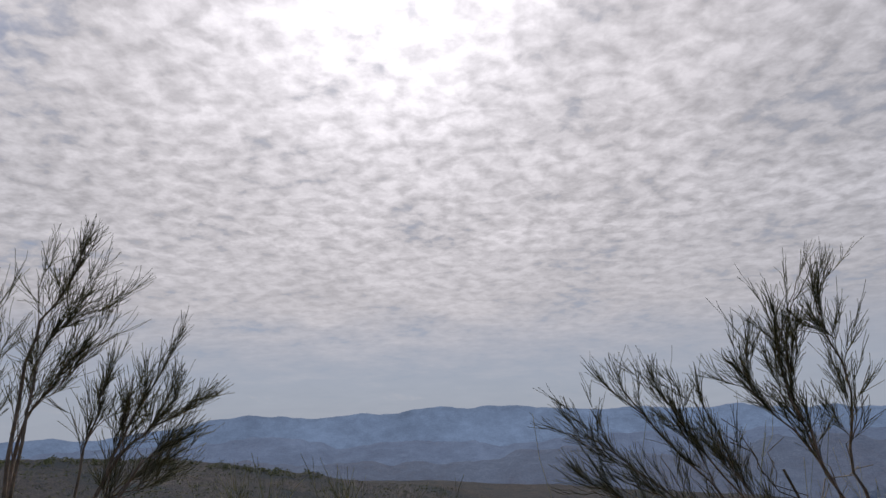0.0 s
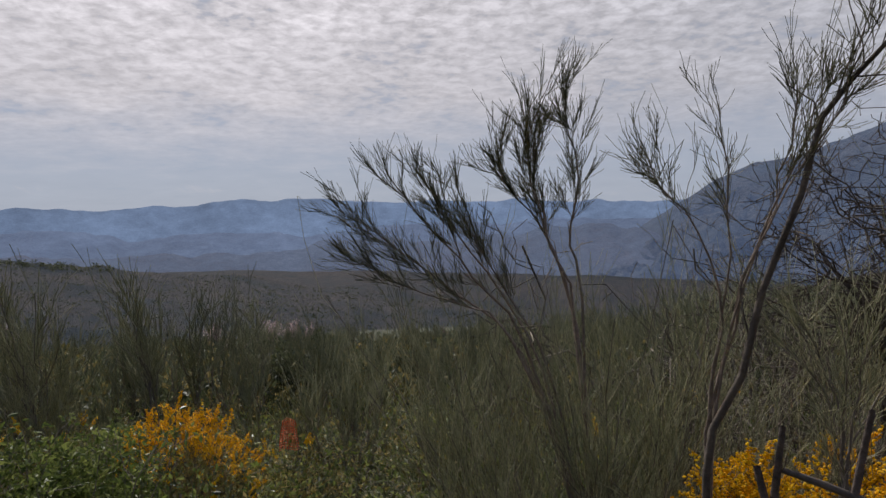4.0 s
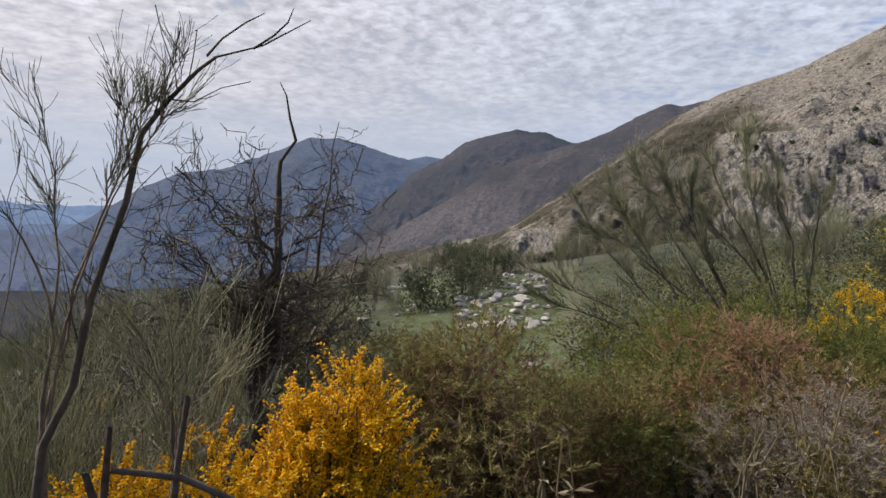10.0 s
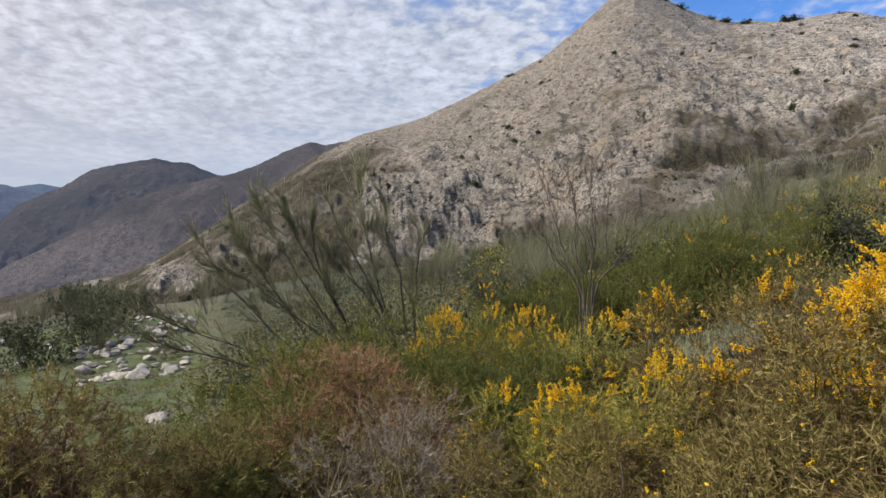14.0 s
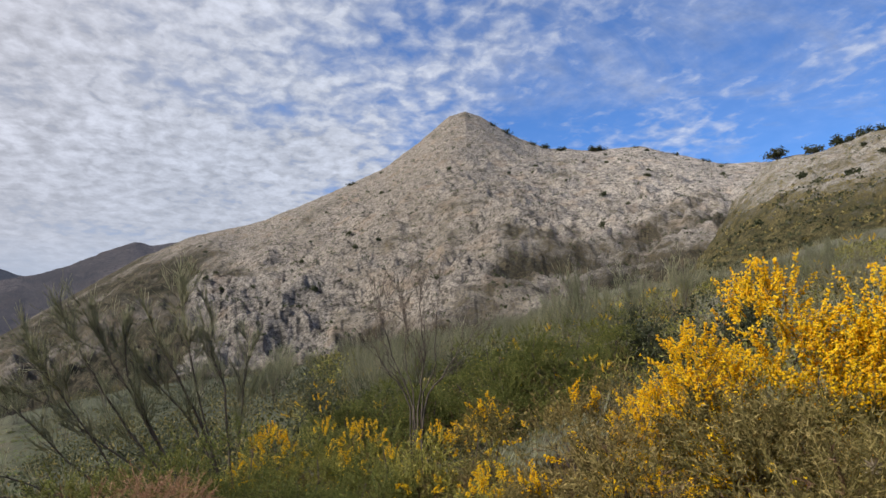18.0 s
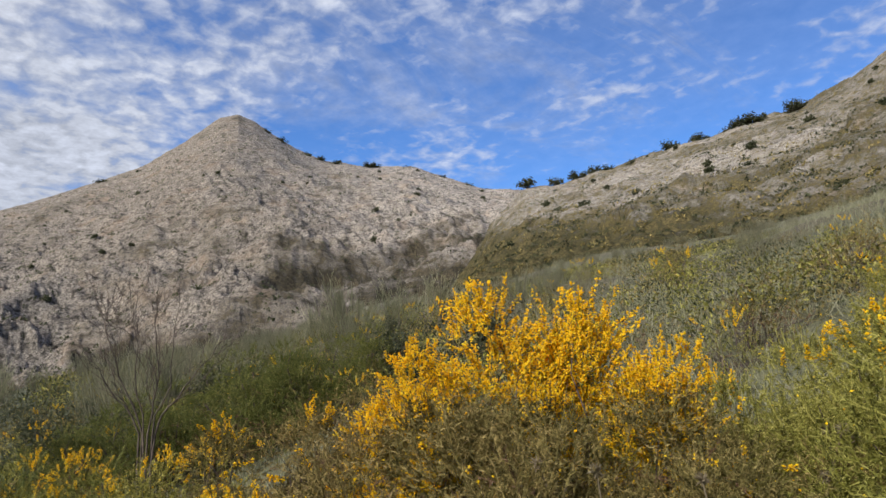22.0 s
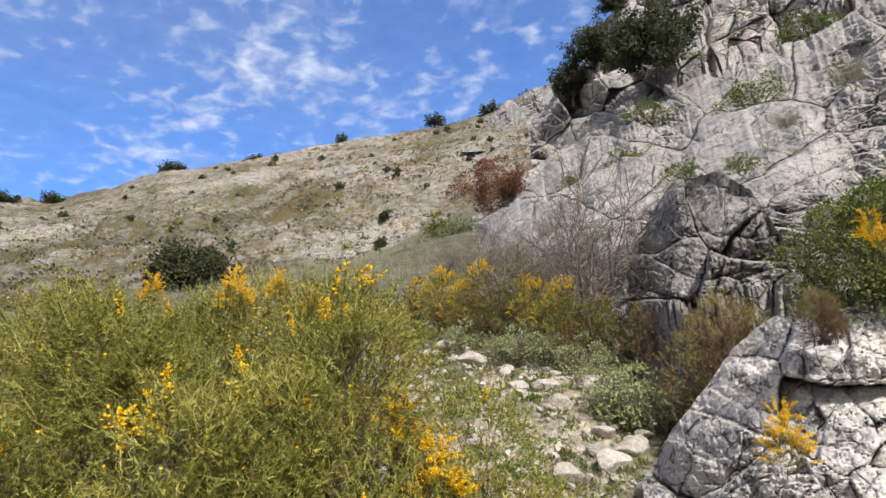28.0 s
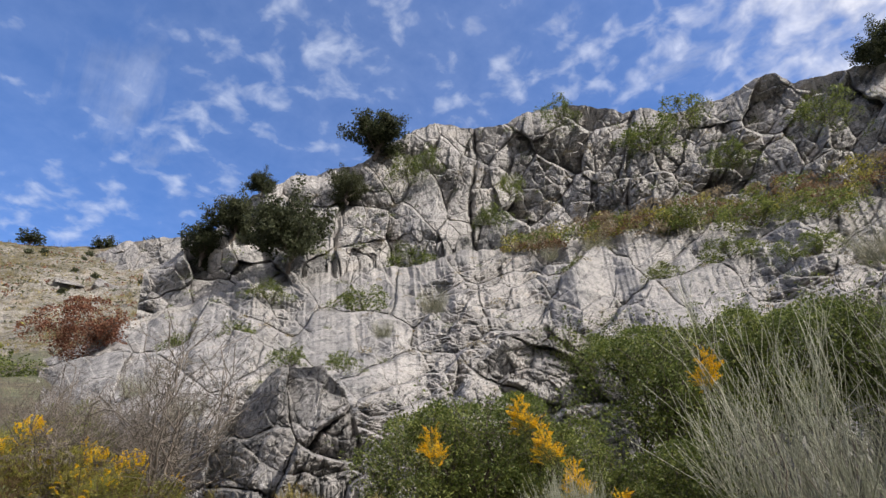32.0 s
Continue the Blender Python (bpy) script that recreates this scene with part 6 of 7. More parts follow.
scatter(small_gorse, 24, 178, 196, 11, 40, 0.4, 1.0)
scatter(feather, 24, 178, 196, 14, 60, 0.7, 1.3)
scatter([bush], 14, 100, 135, 9, 16, 0.6, 1.0)
scatter([field[0], bush], 14, 60, 76, 27, 50, 1.0, 2.0)

def clumps(name, label, centres, size, per, leaf, mats, cat="scrub", flat=0.75, broad=0.36):
    """Low leafy clumps that cover a slope, too many to count."""
    n = len(centres)
    d = unit(rng.normal(size=(n, per, 3)))
    d[..., 2] = np.abs(d[..., 2])
    p = centres[:, None] + d * (size[:, None, None] * rng.uniform(0.35, 1, (n, per, 1)) * np.array([1, 1, flat]))
    way_ = unit(d + rng.normal(size=d.shape) * 0.8)
    which = rng.integers(0, len(mats), n)
    for k, mat in enumerate(mats):
        s = which == k
        q = p[s].reshape(-1, 3)
        ls = np.repeat(leaf * (0.35 + 0.65 * size[s] / size.mean()), per) * rng.uniform(0.6, 1.3, len(q))
        tagged(new(name, mesh_of(name, [leaves(q, way_[s].reshape(-1, 3), ls, broad, rng)], mat)), label[k], cat, kind="stuff")


def zone(n, az0, az1, r0, r1, low, high):
    a_, d_ = rng.uniform(az0, az1, n), np.exp(rng.uniform(math.log(r0), math.log(r1), n))
    keep = ~((a_ > 58) & (a_ < 79) & (d_ < 30))
    a_, d_ = a_[keep], d_[keep]
    x, y = CENTRE[0] + d_ * np.sin(np.radians(a_)), CENTRE[1] + d_ * np.cos(np.radians(a_))
    g = land(x, y)
    h = np.minimum(rng.uniform(low, high, len(x)), level(a_, d_, np.interp(a_, TOPS_AZ, TOPS_EL) - 0.8) - g)
    ok = h > 0.2
    return np.stack([x, y, g], 1)[ok], h[ok]


COVER = ["dense dark green scrub covering the slope", "grey-green scrub covering the slope", "yellow-green scrub covering the slope"]
clumps("scrub", COVER, *zone(900, -58, 58, 5.0, 14, 0.45, 1.2), 150, 0.05, [LEAF, GORSE_DULL, OAK_LEAF], broad=0.25)
clumps("scrub", COVER, *zone(1500, -58, 60, 13, 60, 0.7, 1.5), 54, 0.2, [OAK_LEAF, GORSE_DULL, OAK_LEAF], broad=0.25)
clumps("scrub", COVER, *zone(1300, 100, 202, 22, 95, 0.45, 1.0), 60, 0.12, [OAK_LEAF, GORSE_DULL, GORSE], broad=0.2)
clumps("scrub", COVER, *zone(460, 100, 190, 8, 24, 0.35, 0.9), 170, 0.06, [OAK_LEAF, GORSE_DULL, GORSE], broad=0.2)
clumps("scrub", COVER, *zone(420, 184, 206, 9, 40, 0.35, 0.9), 150, 0.06, [OAK_LEAF, GORSE_DULL, GORSE], broad=0.2)
clumps("scrub", COVER, *zone(420, 79, 104, 8.5, 60, 0.5, 1.1), 110, 0.08, [OAK_LEAF, GORSE_DULL, OAK_LEAF], broad=0.2)


n_ = 1500
a_, d_ = rng.uniform(57, 81, n_), np.exp(rng.uniform(math.log(4.5), math.log(38), n_))
x_, y_ = CENTRE[0] + d_ * np.sin(np.radians(a_)), CENTRE[1] + d_ * np.cos(np.radians(a_))
clumps("turf", ["short green turf tufts", "dry straw turf tufts", "dull green turf tufts"], np.stack([x_, y_, land(x_, y_)], 1), rng.uniform(0.08, 0.24, n_), 30, 0.07, [GRASS, STRAW, GORSE_DULL], "grass", 0.3, broad=0.15)


def on_slope(grid, n, s0, s1, c0, c1, low, high):
    j, i = (rng.uniform(s0, s1, n) * (grid.shape[0] - 1)).astype(int), (rng.uniform(c0, c1, n) * (grid.shape[1] - 1)).astype(int)
    return grid[j, i], rng.uniform(low, high, n) ** 1.5


SLOPE = ["dark scrub dotted over the hillside", "ochre-green scrub dotted over the hillside", "olive scrub dotted over the hillside"]
clumps("hillside_scrub", SLOPE, *on_slope(LEDGES, 4200, 0.02, 0.99, 0.08, 0.95, 0.4, 1.0), 12, 0.32, [OAK_LEAF, OAK_LEAF, GORSE_OLIVE])
clumps("hillside_scrub", SLOPE, *on_slope(LEDGES, 2200, 0.0, 0.4, 0.0, 0.75, 0.5, 1.1), 12, 0.36, [OAK_LEAF, GORSE_DULL, OAK_LEAF])
clumps("hillside_scrub", ["dark scrub on the upper hillside", "ochre scrub on the upper hillside", "russet scrub on the upper hillside"], *on_slope(LEDGES, 1300, 0.3, 0.98, 0.62, 0.92, 0.6, 1.3), 12, 0.42, [OAK_LEAF, GORSE_DULL, RUSSET])
n_ = 620
a_, d_ = rng.normal(203, 6.5, n_), rng.uniform(2.5, 8, n_)
x_, y_ = CENTRE[0] + d_ * np.sin(np.radians(a_)), CENTRE[1] + d_ * np.cos(np.radians(a_))
clumps("path_herbs", ["small green herbs on the footpath", "short grass tufts on the footpath", "dry tufts on the footpath"], np.stack([x_, y_, land(x_, y_)], 1), rng.uniform(0.03, 0.10, n_), 40, 0.035, [LEAF, GRASS, STRAW], "grass", 0.6, broad=0.2)
clumps("mountain_scrub", ["dark scrub dotted over the bare mountain"], *on_slope(PEAK, 4200, 0.02, 0.97, 0.1, 0.98, 0.6, 1.7), 8, 0.8, [OAK_LEAF])
clumps("olive_grove", ["distant olive trees covering the hill"], *on_slope(OLIVES, 7000, 0.02, 1.0, 0.02, 0.8, 1.0, 2.2), 6, 1.6, [OAK_LEAF], "grove")

clumps("crest_trees", ["dark pines along the crest of the hill"], *on_slope(OLIVES, 170, 0.93, 1.0, 0.06, 0.38, 2.0, 3.4), 26, 2.2, [OAK_LEAF], "trees", 1.1)

# the evergreen on the slope, far oaks on the ridges
ever = leafy("round dense dark evergreen tree", 2.6, 1.5, 110, 17000, 0.13, OAK_LEAF, "evergreen_tree", broad=0.36)
perch(ever, 174.5, 25, 10.6, 15.9, 0, 1.25)
near_oak = oak("grey-green holm oak rooted in the crag", 4.6, 4.4, 111, 14000, 0.15)


perch(near_oak, 217.6, 36.0, 26.0, 32.0)
perch(near_oak, 223.3, 42.0, 32.2, 35.0, 200, label="holm oak on a ledge of the crag")
perch(near_oak, 212.0, 41.0, 28.0, 31.8, 60, label="dark holm oak at the edge of the crag")
perch(near_oak, 209.5, 42.0, 26.0, 29.5, 150, label="dark holm oak at the edge of the crag")
perch(near_oak, 214.5, 43.5, 32.3, 34.3, 20, label="holm oak on the skyline of the crag")
perch(near_oak, 226.0, 44.5, 36.2, 39.6, 80, 1.25, label="spreading holm oak on the skyline of the crag")
perch(near_oak, 276.5, 45.0, 32.8, 35.4, 250, 1.2, label="holm oak on the skyline of the crag")
far_oak = oak("small dark holm oak on the ridge", 5.0, 5.5, 112, 520, 0.55)
RIDGE_OAKS = ((153.0, 16.5), (155.1, 16.8), (157.8, 17.3), (148.7, 15.0), (149.6, 15.6), (150.6, 15.9), (162.6, 18.1), (171.4, 21.5), (172.3, 21.7), (178.4, 22.4), (205.2, 27.0), (208.5, 27.5), (209.6, 27.6), (213.9, 27.8), (140.1, 14.8), (146.3, 15.3), (147.4, 15.5), (152.9, 16.6), (155.3, 17.0), (158.4, 17.6), (159.2, 17.7), (160.1, 17.8), (163.1, 18.1), (171.0, 21.4), (171.7, 21.6), (178.8, 22.7), (186.8, 24.6), (196.0, 25.8), (201.1, 26.4), (201.9, 26.5), (142.7, 14.8), (144.6, 15.0), (145.4, 15.2))
for a_, e_ in RIDGE_OAKS:
    perch(far_oak, a_, 257, e_ - 0.35, e_ + rng.uniform(0.45, 0.8), a_ * 37, rng.uniform(1.0, 1.6), group="oaks on the ridge")
for a_, e_, d_ in ((176.4, 21.2, 240), (173.9, 19.3, 215), (192.5, 23.9, 235), (197.5, 23.0, 215), (164.4, 17.0, 240), (156.3, 15.0, 215), (159.4, 13.3, 170), (139.7, 11.0, 190), (153.7, 15.0, 225), (161.7, 14.1, 170), (164.3, 17.3, 235), (159.5, 16.6, 232), (156.3, 15.2, 220), (152.0, 13.4, 190), (176.5, 21.3, 243), (204.7, 25.8, 230), (213.1, 26.2, 235), (207.3, 23.3, 200), (148.0, 12.4, 185), (147.5, 10.8, 150), (150.5, 14.2, 205), (167, 17.3, 215)):
    perch(far_oak, a_, d_, e_ - 0.3, e_ + 0.75, a_ * 37, 1.1, group="oaks on the ridge")
for a_, e_ in ((119.8, 18.0), (122.5, 17.4), (125.4, 17.2), (126, 17.15), (132.2, 16.0), (134.7, 15.2), (129.0, 17.0), (117.5, 19.2), (116.2, 20.0), (121, 17.7), (103, 14.8)):
    perch(far_oak, a_, 625, e_ - 0.25, e_ + rng.uniform(0.1, 0.35), a_ * 37, 1.6, group="oaks on the ridge")


scrub_dot = leafy("low grey-green scrub clump on bare rock", 1.0, 0.9, 113, 220, 0.3, OAK_LEAF, "scrub_clump", 4, BARK, 0.45, 24)
gold_dot = leafy("low yellow-green scrub clump on the hillside", 1.0, 0.9, 114, 220, 0.3, GORSE, "scrub_clump", 4, BARK, 0.45, 24)


def dot(kind, grid, n, s0, s1, c0, c1, low, high, group):
    """Clumps rooted on points of a far slope; s, c: shares of its height and width."""
    for _ in range(n):
        j, i = int(rng.uniform(s0, s1) * (grid.shape[0] - 1)), int(rng.uniform(c0, c1) * (grid.shape[1] - 1))
        x, y, z = grid[j, i]
        h = rng.uniform(low, high)
        m = pose(x, y, z - 0.25 * h, 0, 0, rng.uniform(0, 360)) @ Matrix.Diagonal((h * rng.uniform(0.8, 1.1), h * rng.uniform(0.8, 1.1), h, 1))
        tagged(copy_thing(kind.ob, m), group=group)


scrub_dot.put(160, 95, 1.5)
gold_dot.put(166, 95, 1.2)
dot(scrub_dot, LEDGES, 34, 0.06, 0.95, 0.12, 0.9, 0.5, 1.3, "scrub on the ledges")
dot(gold_dot, LEDGES, 16, 0.04, 0.5, 0.35, 0.92, 0.4, 0.9, "scrub on the ledges")
dot(scrub_dot, LEDGES, 50, 0.3, 0.97, 0.2, 0.9, 0.6, 1.3, "scrub on the ledges")
dot(scrub_dot, PEAK, 60, 0.2, 0.9, 0.4, 0.98, 0.8, 1.7, "scrub on the peak")
dot(scrub_dot, PEAK, 26, 0.1, 0.96, 0.25, 0.98, 0.5, 1.7, "scrub on the peak")
olive = oak("grey-green olive tree on the hill", 3.6, 4.6, 115, 260, 0.6, "olive_tree")
olive.put(-20, 330, 1.0)
dot(olive, OLIVES, 24, 0.1, 0.98, 0.05, 0.75, 0.6, 1.2, "olive trees on the hill")

# ---- the crag's own plants ----
pale_a = broom("pale silvery broom with long upright whips", 2.0, 120, 12, 26, 100, 620, 0.1, None, SILVER, thick=0.008, whip=0.42, fine=0.0016, spread=0.16)
pale_a.top(254.5, 4.3, 20.0, 0)
pale_a.top(258.5, 4.2, 15.5, 90)
pale_a.top(269, 4.6, 17, 200)
pale_a.top(263.5, 4.5, 16.0, 180)
pale_b = broom("small drooping pale broom tuft", 0.9, 121, 9, 26, 120, 700, 0.4, (0.5, -0.3, 0), SILVER, thick=0.006, whip=0.34, fine=0.0016)
perch(pale_b, 240.0, 3.7, 1.0, 8.5, 0)
dark_a = leafy("dark green leathery shrub growing over the rock", 1.3, 0.8, 130, 22000, 0.03)
for a_, d_, e_, f_ in ((228.5, 4.6, 13.5, 5.5), (233.5, 4.6, 15.0, 6), (239.0, 4.7, 12.5, 5.5), (243.5, 4.7, 8.5, 2.0), (247.5, 5.6, 18.0, 9), (253, 6.0, 19.0, 11), (259, 6.2, 18.6, 11), (243.5, 6.0, 19.6, 14), (265, 6.4, 17.5, 10), (248, 4.8, 9, 0)):
    perch(dark_a, a_, d_, f_ - 1.5, e_, a_ * 17, 1.15)
for a_, d_, e_ in ((238.0, 3.95, 12.0), (239.8, 3.9, 8.8), (236.5, 4.1, 14.5), (229.0, 4.0, 12.5), (251.5, 4.3, 16.5), (243.0, 3.9, 6.0)):
    perch(spray, a_, d_, e_ - 3.0, e_ + 0.4, a_ * 9)
perch(brown, 224.6, 3.95, 3.4, 7.6, 20, label="dry brown dead gorse hanging over the rock")
thorn_b = bare("grey leafless thorn shrub with fine twigs", 1.8, 1.5, 140, 9, 1500, BARK, 0.014, "thorn_shrub", 0.07, 0.0022)
thorn_b.top(208.0, 7.6, 20.0, 0)
thorn_b.top(204.5, 8.2, 17.5, 100)
for a_, d_, e_ in ((207.2, 7.4, 10.8), (201.0, 8.2, 13.0), (197.5, 8.6, 12.8), (195.0, 9.2, 12.0), (205, 7.8, 11.0), (199, 8.2, 11.4)):
    mix.top(a_, d_, e_, a_ * 3, label="low gorse with yellow flowers among stones")
sage = leafy("pale green sage-like herb clump", 0.5, 0.4, 150, 1800, 0.042, SAGE, "sage_clump", 10, BARK, 0.2)
for a_, d_, e_ in ((204, 7.2, 8.0), (208, 7.0, 6.8), (212.5, 6.0, 3.6), (198, 7.8, 9.0), (202, 7.2, 8.0), (209, 6.6, 4.6), (210.8, 6.1, 3.4)):
    sage.top(a_, d_, e_ - 0.8, a_ * 7)
for a_, d_, e_ in ((214.0, 6.8, 9.0), (218.5, 5.6, 8.0)):
    brown.top(a_, d_, e_, a_ * 5, label="dry brown gorse clump below the slabs")
red = leafy("russet-leaved scrub bush on the slope", 1.6, 1.8, 160, 9000, 0.075, RUSSET, "russet_bush")
perch(red, 201.8, 27, 18.6, 21.6, 0, 1.25)
ledge_bush = leafy("dark scrub growing from a cleft of the crag", 1.5, 1.3, 161, 2600, 0.085, LEAF, "crag_shrub", twigs=120)
for a_, d_, f_, e_, w_ in ((196.5, 25, 15, 17.6, 1.6), (193.5, 24, 13.4, 15.2, 1.3), (209, 24, 18.6, 20.4, 1.3), (213.5, 22, 19.5, 21.6, 1.2), (232, 41, 35.2, 37, 0.9), (229.5, 42, 34.5, 36.4, 1.0), (238.2, 38, 29.6, 31.4, 1.1), (240.5, 40, 32.2, 34, 0.9), (243, 37, 27, 28.6, 1.3), (229.5, 36.8, 26, 28.2, 1.5), (216, 30, 23.5, 25, 1.8), (224.5, 26, 22.5, 24.8, 1.5), (218, 15, 18, 19.6, 1.6), (222.5, 14.5, 17.5, 19.2, 1.3),
                       (255, 41, 33.5, 35.5, 1.6), (259, 43, 35, 36.8, 1.4), (247, 43, 38, 39.6, 1.2), (262, 40, 30.5, 32, 1.6), (270, 40, 31, 33, 1.4), (250, 37, 27, 28.6, 1.8), (256, 36, 26.5, 28.2, 1.8), (262, 34, 25, 27, 2.0), (267, 32, 23.8, 26, 1.8), (246, 30, 24.3, 25.6, 1.6), (259, 26, 22.6, 24.4, 2.0), (265, 24, 21.4, 23.2, 2.0), (253, 24, 22.6, 23.8, 1.7)):
    perch(ledge_bush, a_, d_, f_, e_, a_ * 23, w_, group="shrubs on the crag")
for a_, d_, f_, e_ in ((218.5, 8.4, 13.5, 16.5), (216.5, 9.5, 14.5, 17), (231.5, 22, 22.5, 24.5), (206, 14, 15, 17), (202.5, 12, 12.8, 14.8), (226.5, 18, 20.5, 22.0), (248, 33, 25.8, 27.5), (243.5, 34, 26, 27.2), (269, 14, 20, 23), (210, 11, 13, 15.5)):
    perch(feather[0], a_, d_, f_, e_, a_ * 5, 1.2, label="tussock of pale dry grass on the rock", group="tussocks on the rock")
almond = oak("blossoming pale pink almond tree", 3.0, 3.4, 170, 900, 0.2, "almond_tree", BLOSSOM)
for a_, d_, e_ in ((1.7, 38, -9.7), (3.6, 40, -9.9), (-2.7, 42, -9.8), (5.4, 40, -10.3), (17, 40, -11.0), (-18, 44, -8.2)):
    almond.top(a_, d_, e_, a_ * 50, group="almond trees")

n_ = 300
a_ = rng.uniform(239, 284, n_)
d_ = rng.uniform(34, 39, n_)
e_ = np.interp(a_, (239, 246, 256, 266, 284), (27.4, 27.6, 27.2, 26.0, 24.5)) + rng.uniform(-0.7, 1.0, n_) * np.interp(a_, (239, 250, 284), (0.6, 1.4, 2.0))
spots = np.stack([CENTRE[0] + d_ * np.sin(np.radians(a_)), CENTRE[1] + d_ * np.cos(np.radians(a_)), level(a_, d_, e_)], 1)
clumps("ledge_scrub", ["green scrub on a ledge of the crag", "dull green scrub on a ledge of the crag", "rusty dead scrub on a ledge of the crag", "dry grass on a ledge of the crag"], spots, rng.uniform(0.35, 0.8, n_), 90, 0.13, [LEAF, GORSE, GORSE_BROWN, STRAW])

TUFTS = ["pale dry grass tufts in the rock", "green scrub tufts in the rock", "dull green tufts in the rock"]


def in_clefts(grid, n, s0, s1, c0, c1, share):
    """Places where the rock dips, and sizes that grow with its distance."""
    j, i = (rng.uniform(s0, s1, n * 4) * (grid.shape[0] - 1)).astype(int), (rng.uniform(c0, c1, n * 4) * (grid.shape[1] - 1)).astype(int)
    k = 6
    dip = 0.5 * (grid[np.clip(j - k, 0, None), i] + grid[np.clip(j + k, None, grid.shape[0] - 1), i])[:, 2] - grid[j, i, 2]
    far = np.hypot(grid[j, i, 0], grid[j, i, 1])
    best = np.argsort(-dip / far)[:n]
    return grid[j, i][best], share * far[best] * rng.uniform(0.4, 1.2, n)


clumps("rock_tufts", TUFTS, *in_clefts(SLABS, 150, 0.2, 0.97, 0.03, 0.97, 0.012), 90, 0.05, [STRAW, LEAF, GORSE_DULL], "grass", broad=0.15)
clumps("rock_tufts", TUFTS, *in_clefts(CRAG, 170, 0.1, 0.97, 0.03, 0.97, 0.012), 60, 0.12, [STRAW, LEAF, OAK_LEAF], "grass", broad=0.2)

# ---- stones, thistles, grass ----
rocks = [stone_kind(200 + k) for k in range(7)]


def stones(n, az0, az1, r0, r1, low, high, group, sink=0.25):
    for _ in range(n):
        a_, d_ = rng.uniform(az0, az1), rng.uniform(r0, r1)
        s = low * (high / low) ** (rng.random() ** 1.8)
        rocks[rng.integers(0, 7)].put(a_, d_, s, rng.uniform(0, 360), s * sink, group, lean=(rng.uniform(-20, 20), rng.uniform(-20, 20)))


stones(230, 189, 215, 2.6, 8.5, 0.03, 0.16, "stones beside the footpath")
stones(26, 190, 206, 7, 11, 0.08, 0.24, "stones beside the footpath")
rubble = []
for k in range(200):
    a_, d_ = (rng.uniform(67.5, 75.5), rng.uniform(20, 38)) if k < 165 else (rng.uniform(58, 68), rng.uniform(26, 40))
    s = 0.10 * 4.0 ** (rng.random() ** 1.6)
    src = rocks[rng.integers(0, 7)].ob.data
    co = np.array([q.co for q in src.vertices])
    spin = np.array((Matrix.Rotation(rng.uniform(0, 6.28), 3, "Z") @ Matrix.Rotation(rng.uniform(-0.4, 0.4), 3, "X")))
    rubble.append((co @ spin.T * s + np.array(at(a_, d_, s * 0.25)), np.array([list(q.vertices) for q in src.polygons])))
tagged(new("rubble", mesh_of("rubble", rubble, STONE)), "pale limestone rubble lying on the turf", "rubble", kind="stuff")
rocks[1].put(73.4, 11.8, 0.28, 30, 0.05)
rocks[3].put(74.8, 5.6, 0.16, 0, 0.03)
rocks[2].put(71.6, 20.0, 0.42, 200, 0.12)
rocks[4].put(70.4, 21.0, 0.36, 100, 0.12)
for a_, d_, s_ in ((212.5, 5.0, 0.15), (210.6, 4.6, 0.17), (213.4, 4.5, 0.22), (209.4, 4.2, 0.13), (211.8, 4.2, 0.14), (208.2, 5.4, 0.19), (214.2, 5.5, 0.2), (207, 4.6, 0.12), (201.5, 7.4, 0.28), (204.5, 6.4, 0.22), (208.5, 6.6, 0.3), (196.5, 8.0, 0.3), (209, 5.2, 0.26), (211.5, 4.9, 0.2), (192.5, 8.6, 0.35), (199, 5.4, 0.16), (205.5, 5.0, 0.2), (157, 3.2, 0.1), (158.5, 3.3, 0.08)):
    rocks[int(a_ * 2) % 7].put(a_, d_, s_ * 0.65, a_ * 13, s_ * 0.2, "stones beside the footpath")
pebbles = []
for k in range(2600):
    a_, d_ = rng.normal(203, 7), rng.uniform(2.2, 8)
    x, y, z = at(a_, d_)
    s = 0.010 * (5.5 ** (rng.random() ** 1.7))
    spin = np.array(Matrix.Rotation(rng.uniform(0, 6.28), 3, "Z") @ Matrix.Rotation(rng.uniform(-1, 1), 3, "X") @ Matrix.Rotation(rng.uniform(-1, 1), 3, "Y"))
    corners = np.array([(1, 0.3, 0.2), (-0.2, 1, -0.2), (-1, -0.1, 0.2), (0.2, -0.9, -0.1), (0.1, 0.2, 0.75), (-0.1, 0, -0.7)]) * rng.uniform(0.7, 1.3, (6, 1))
    pebbles.append((np.array((x, y, z)) + s * 0.3 + corners @ spin.T * s, np.array([(0, 1, 4), (1, 2, 4), (2, 3, 4), (3, 0, 4), (1, 0, 5), (2, 1, 5), (3, 2, 5), (0, 3, 5)])))
tagged(new("gravel", mesh_of("gravel", pebbles, STONE)), "loose pale limestone gravel on the footpath", "gravel", kind="stuff")


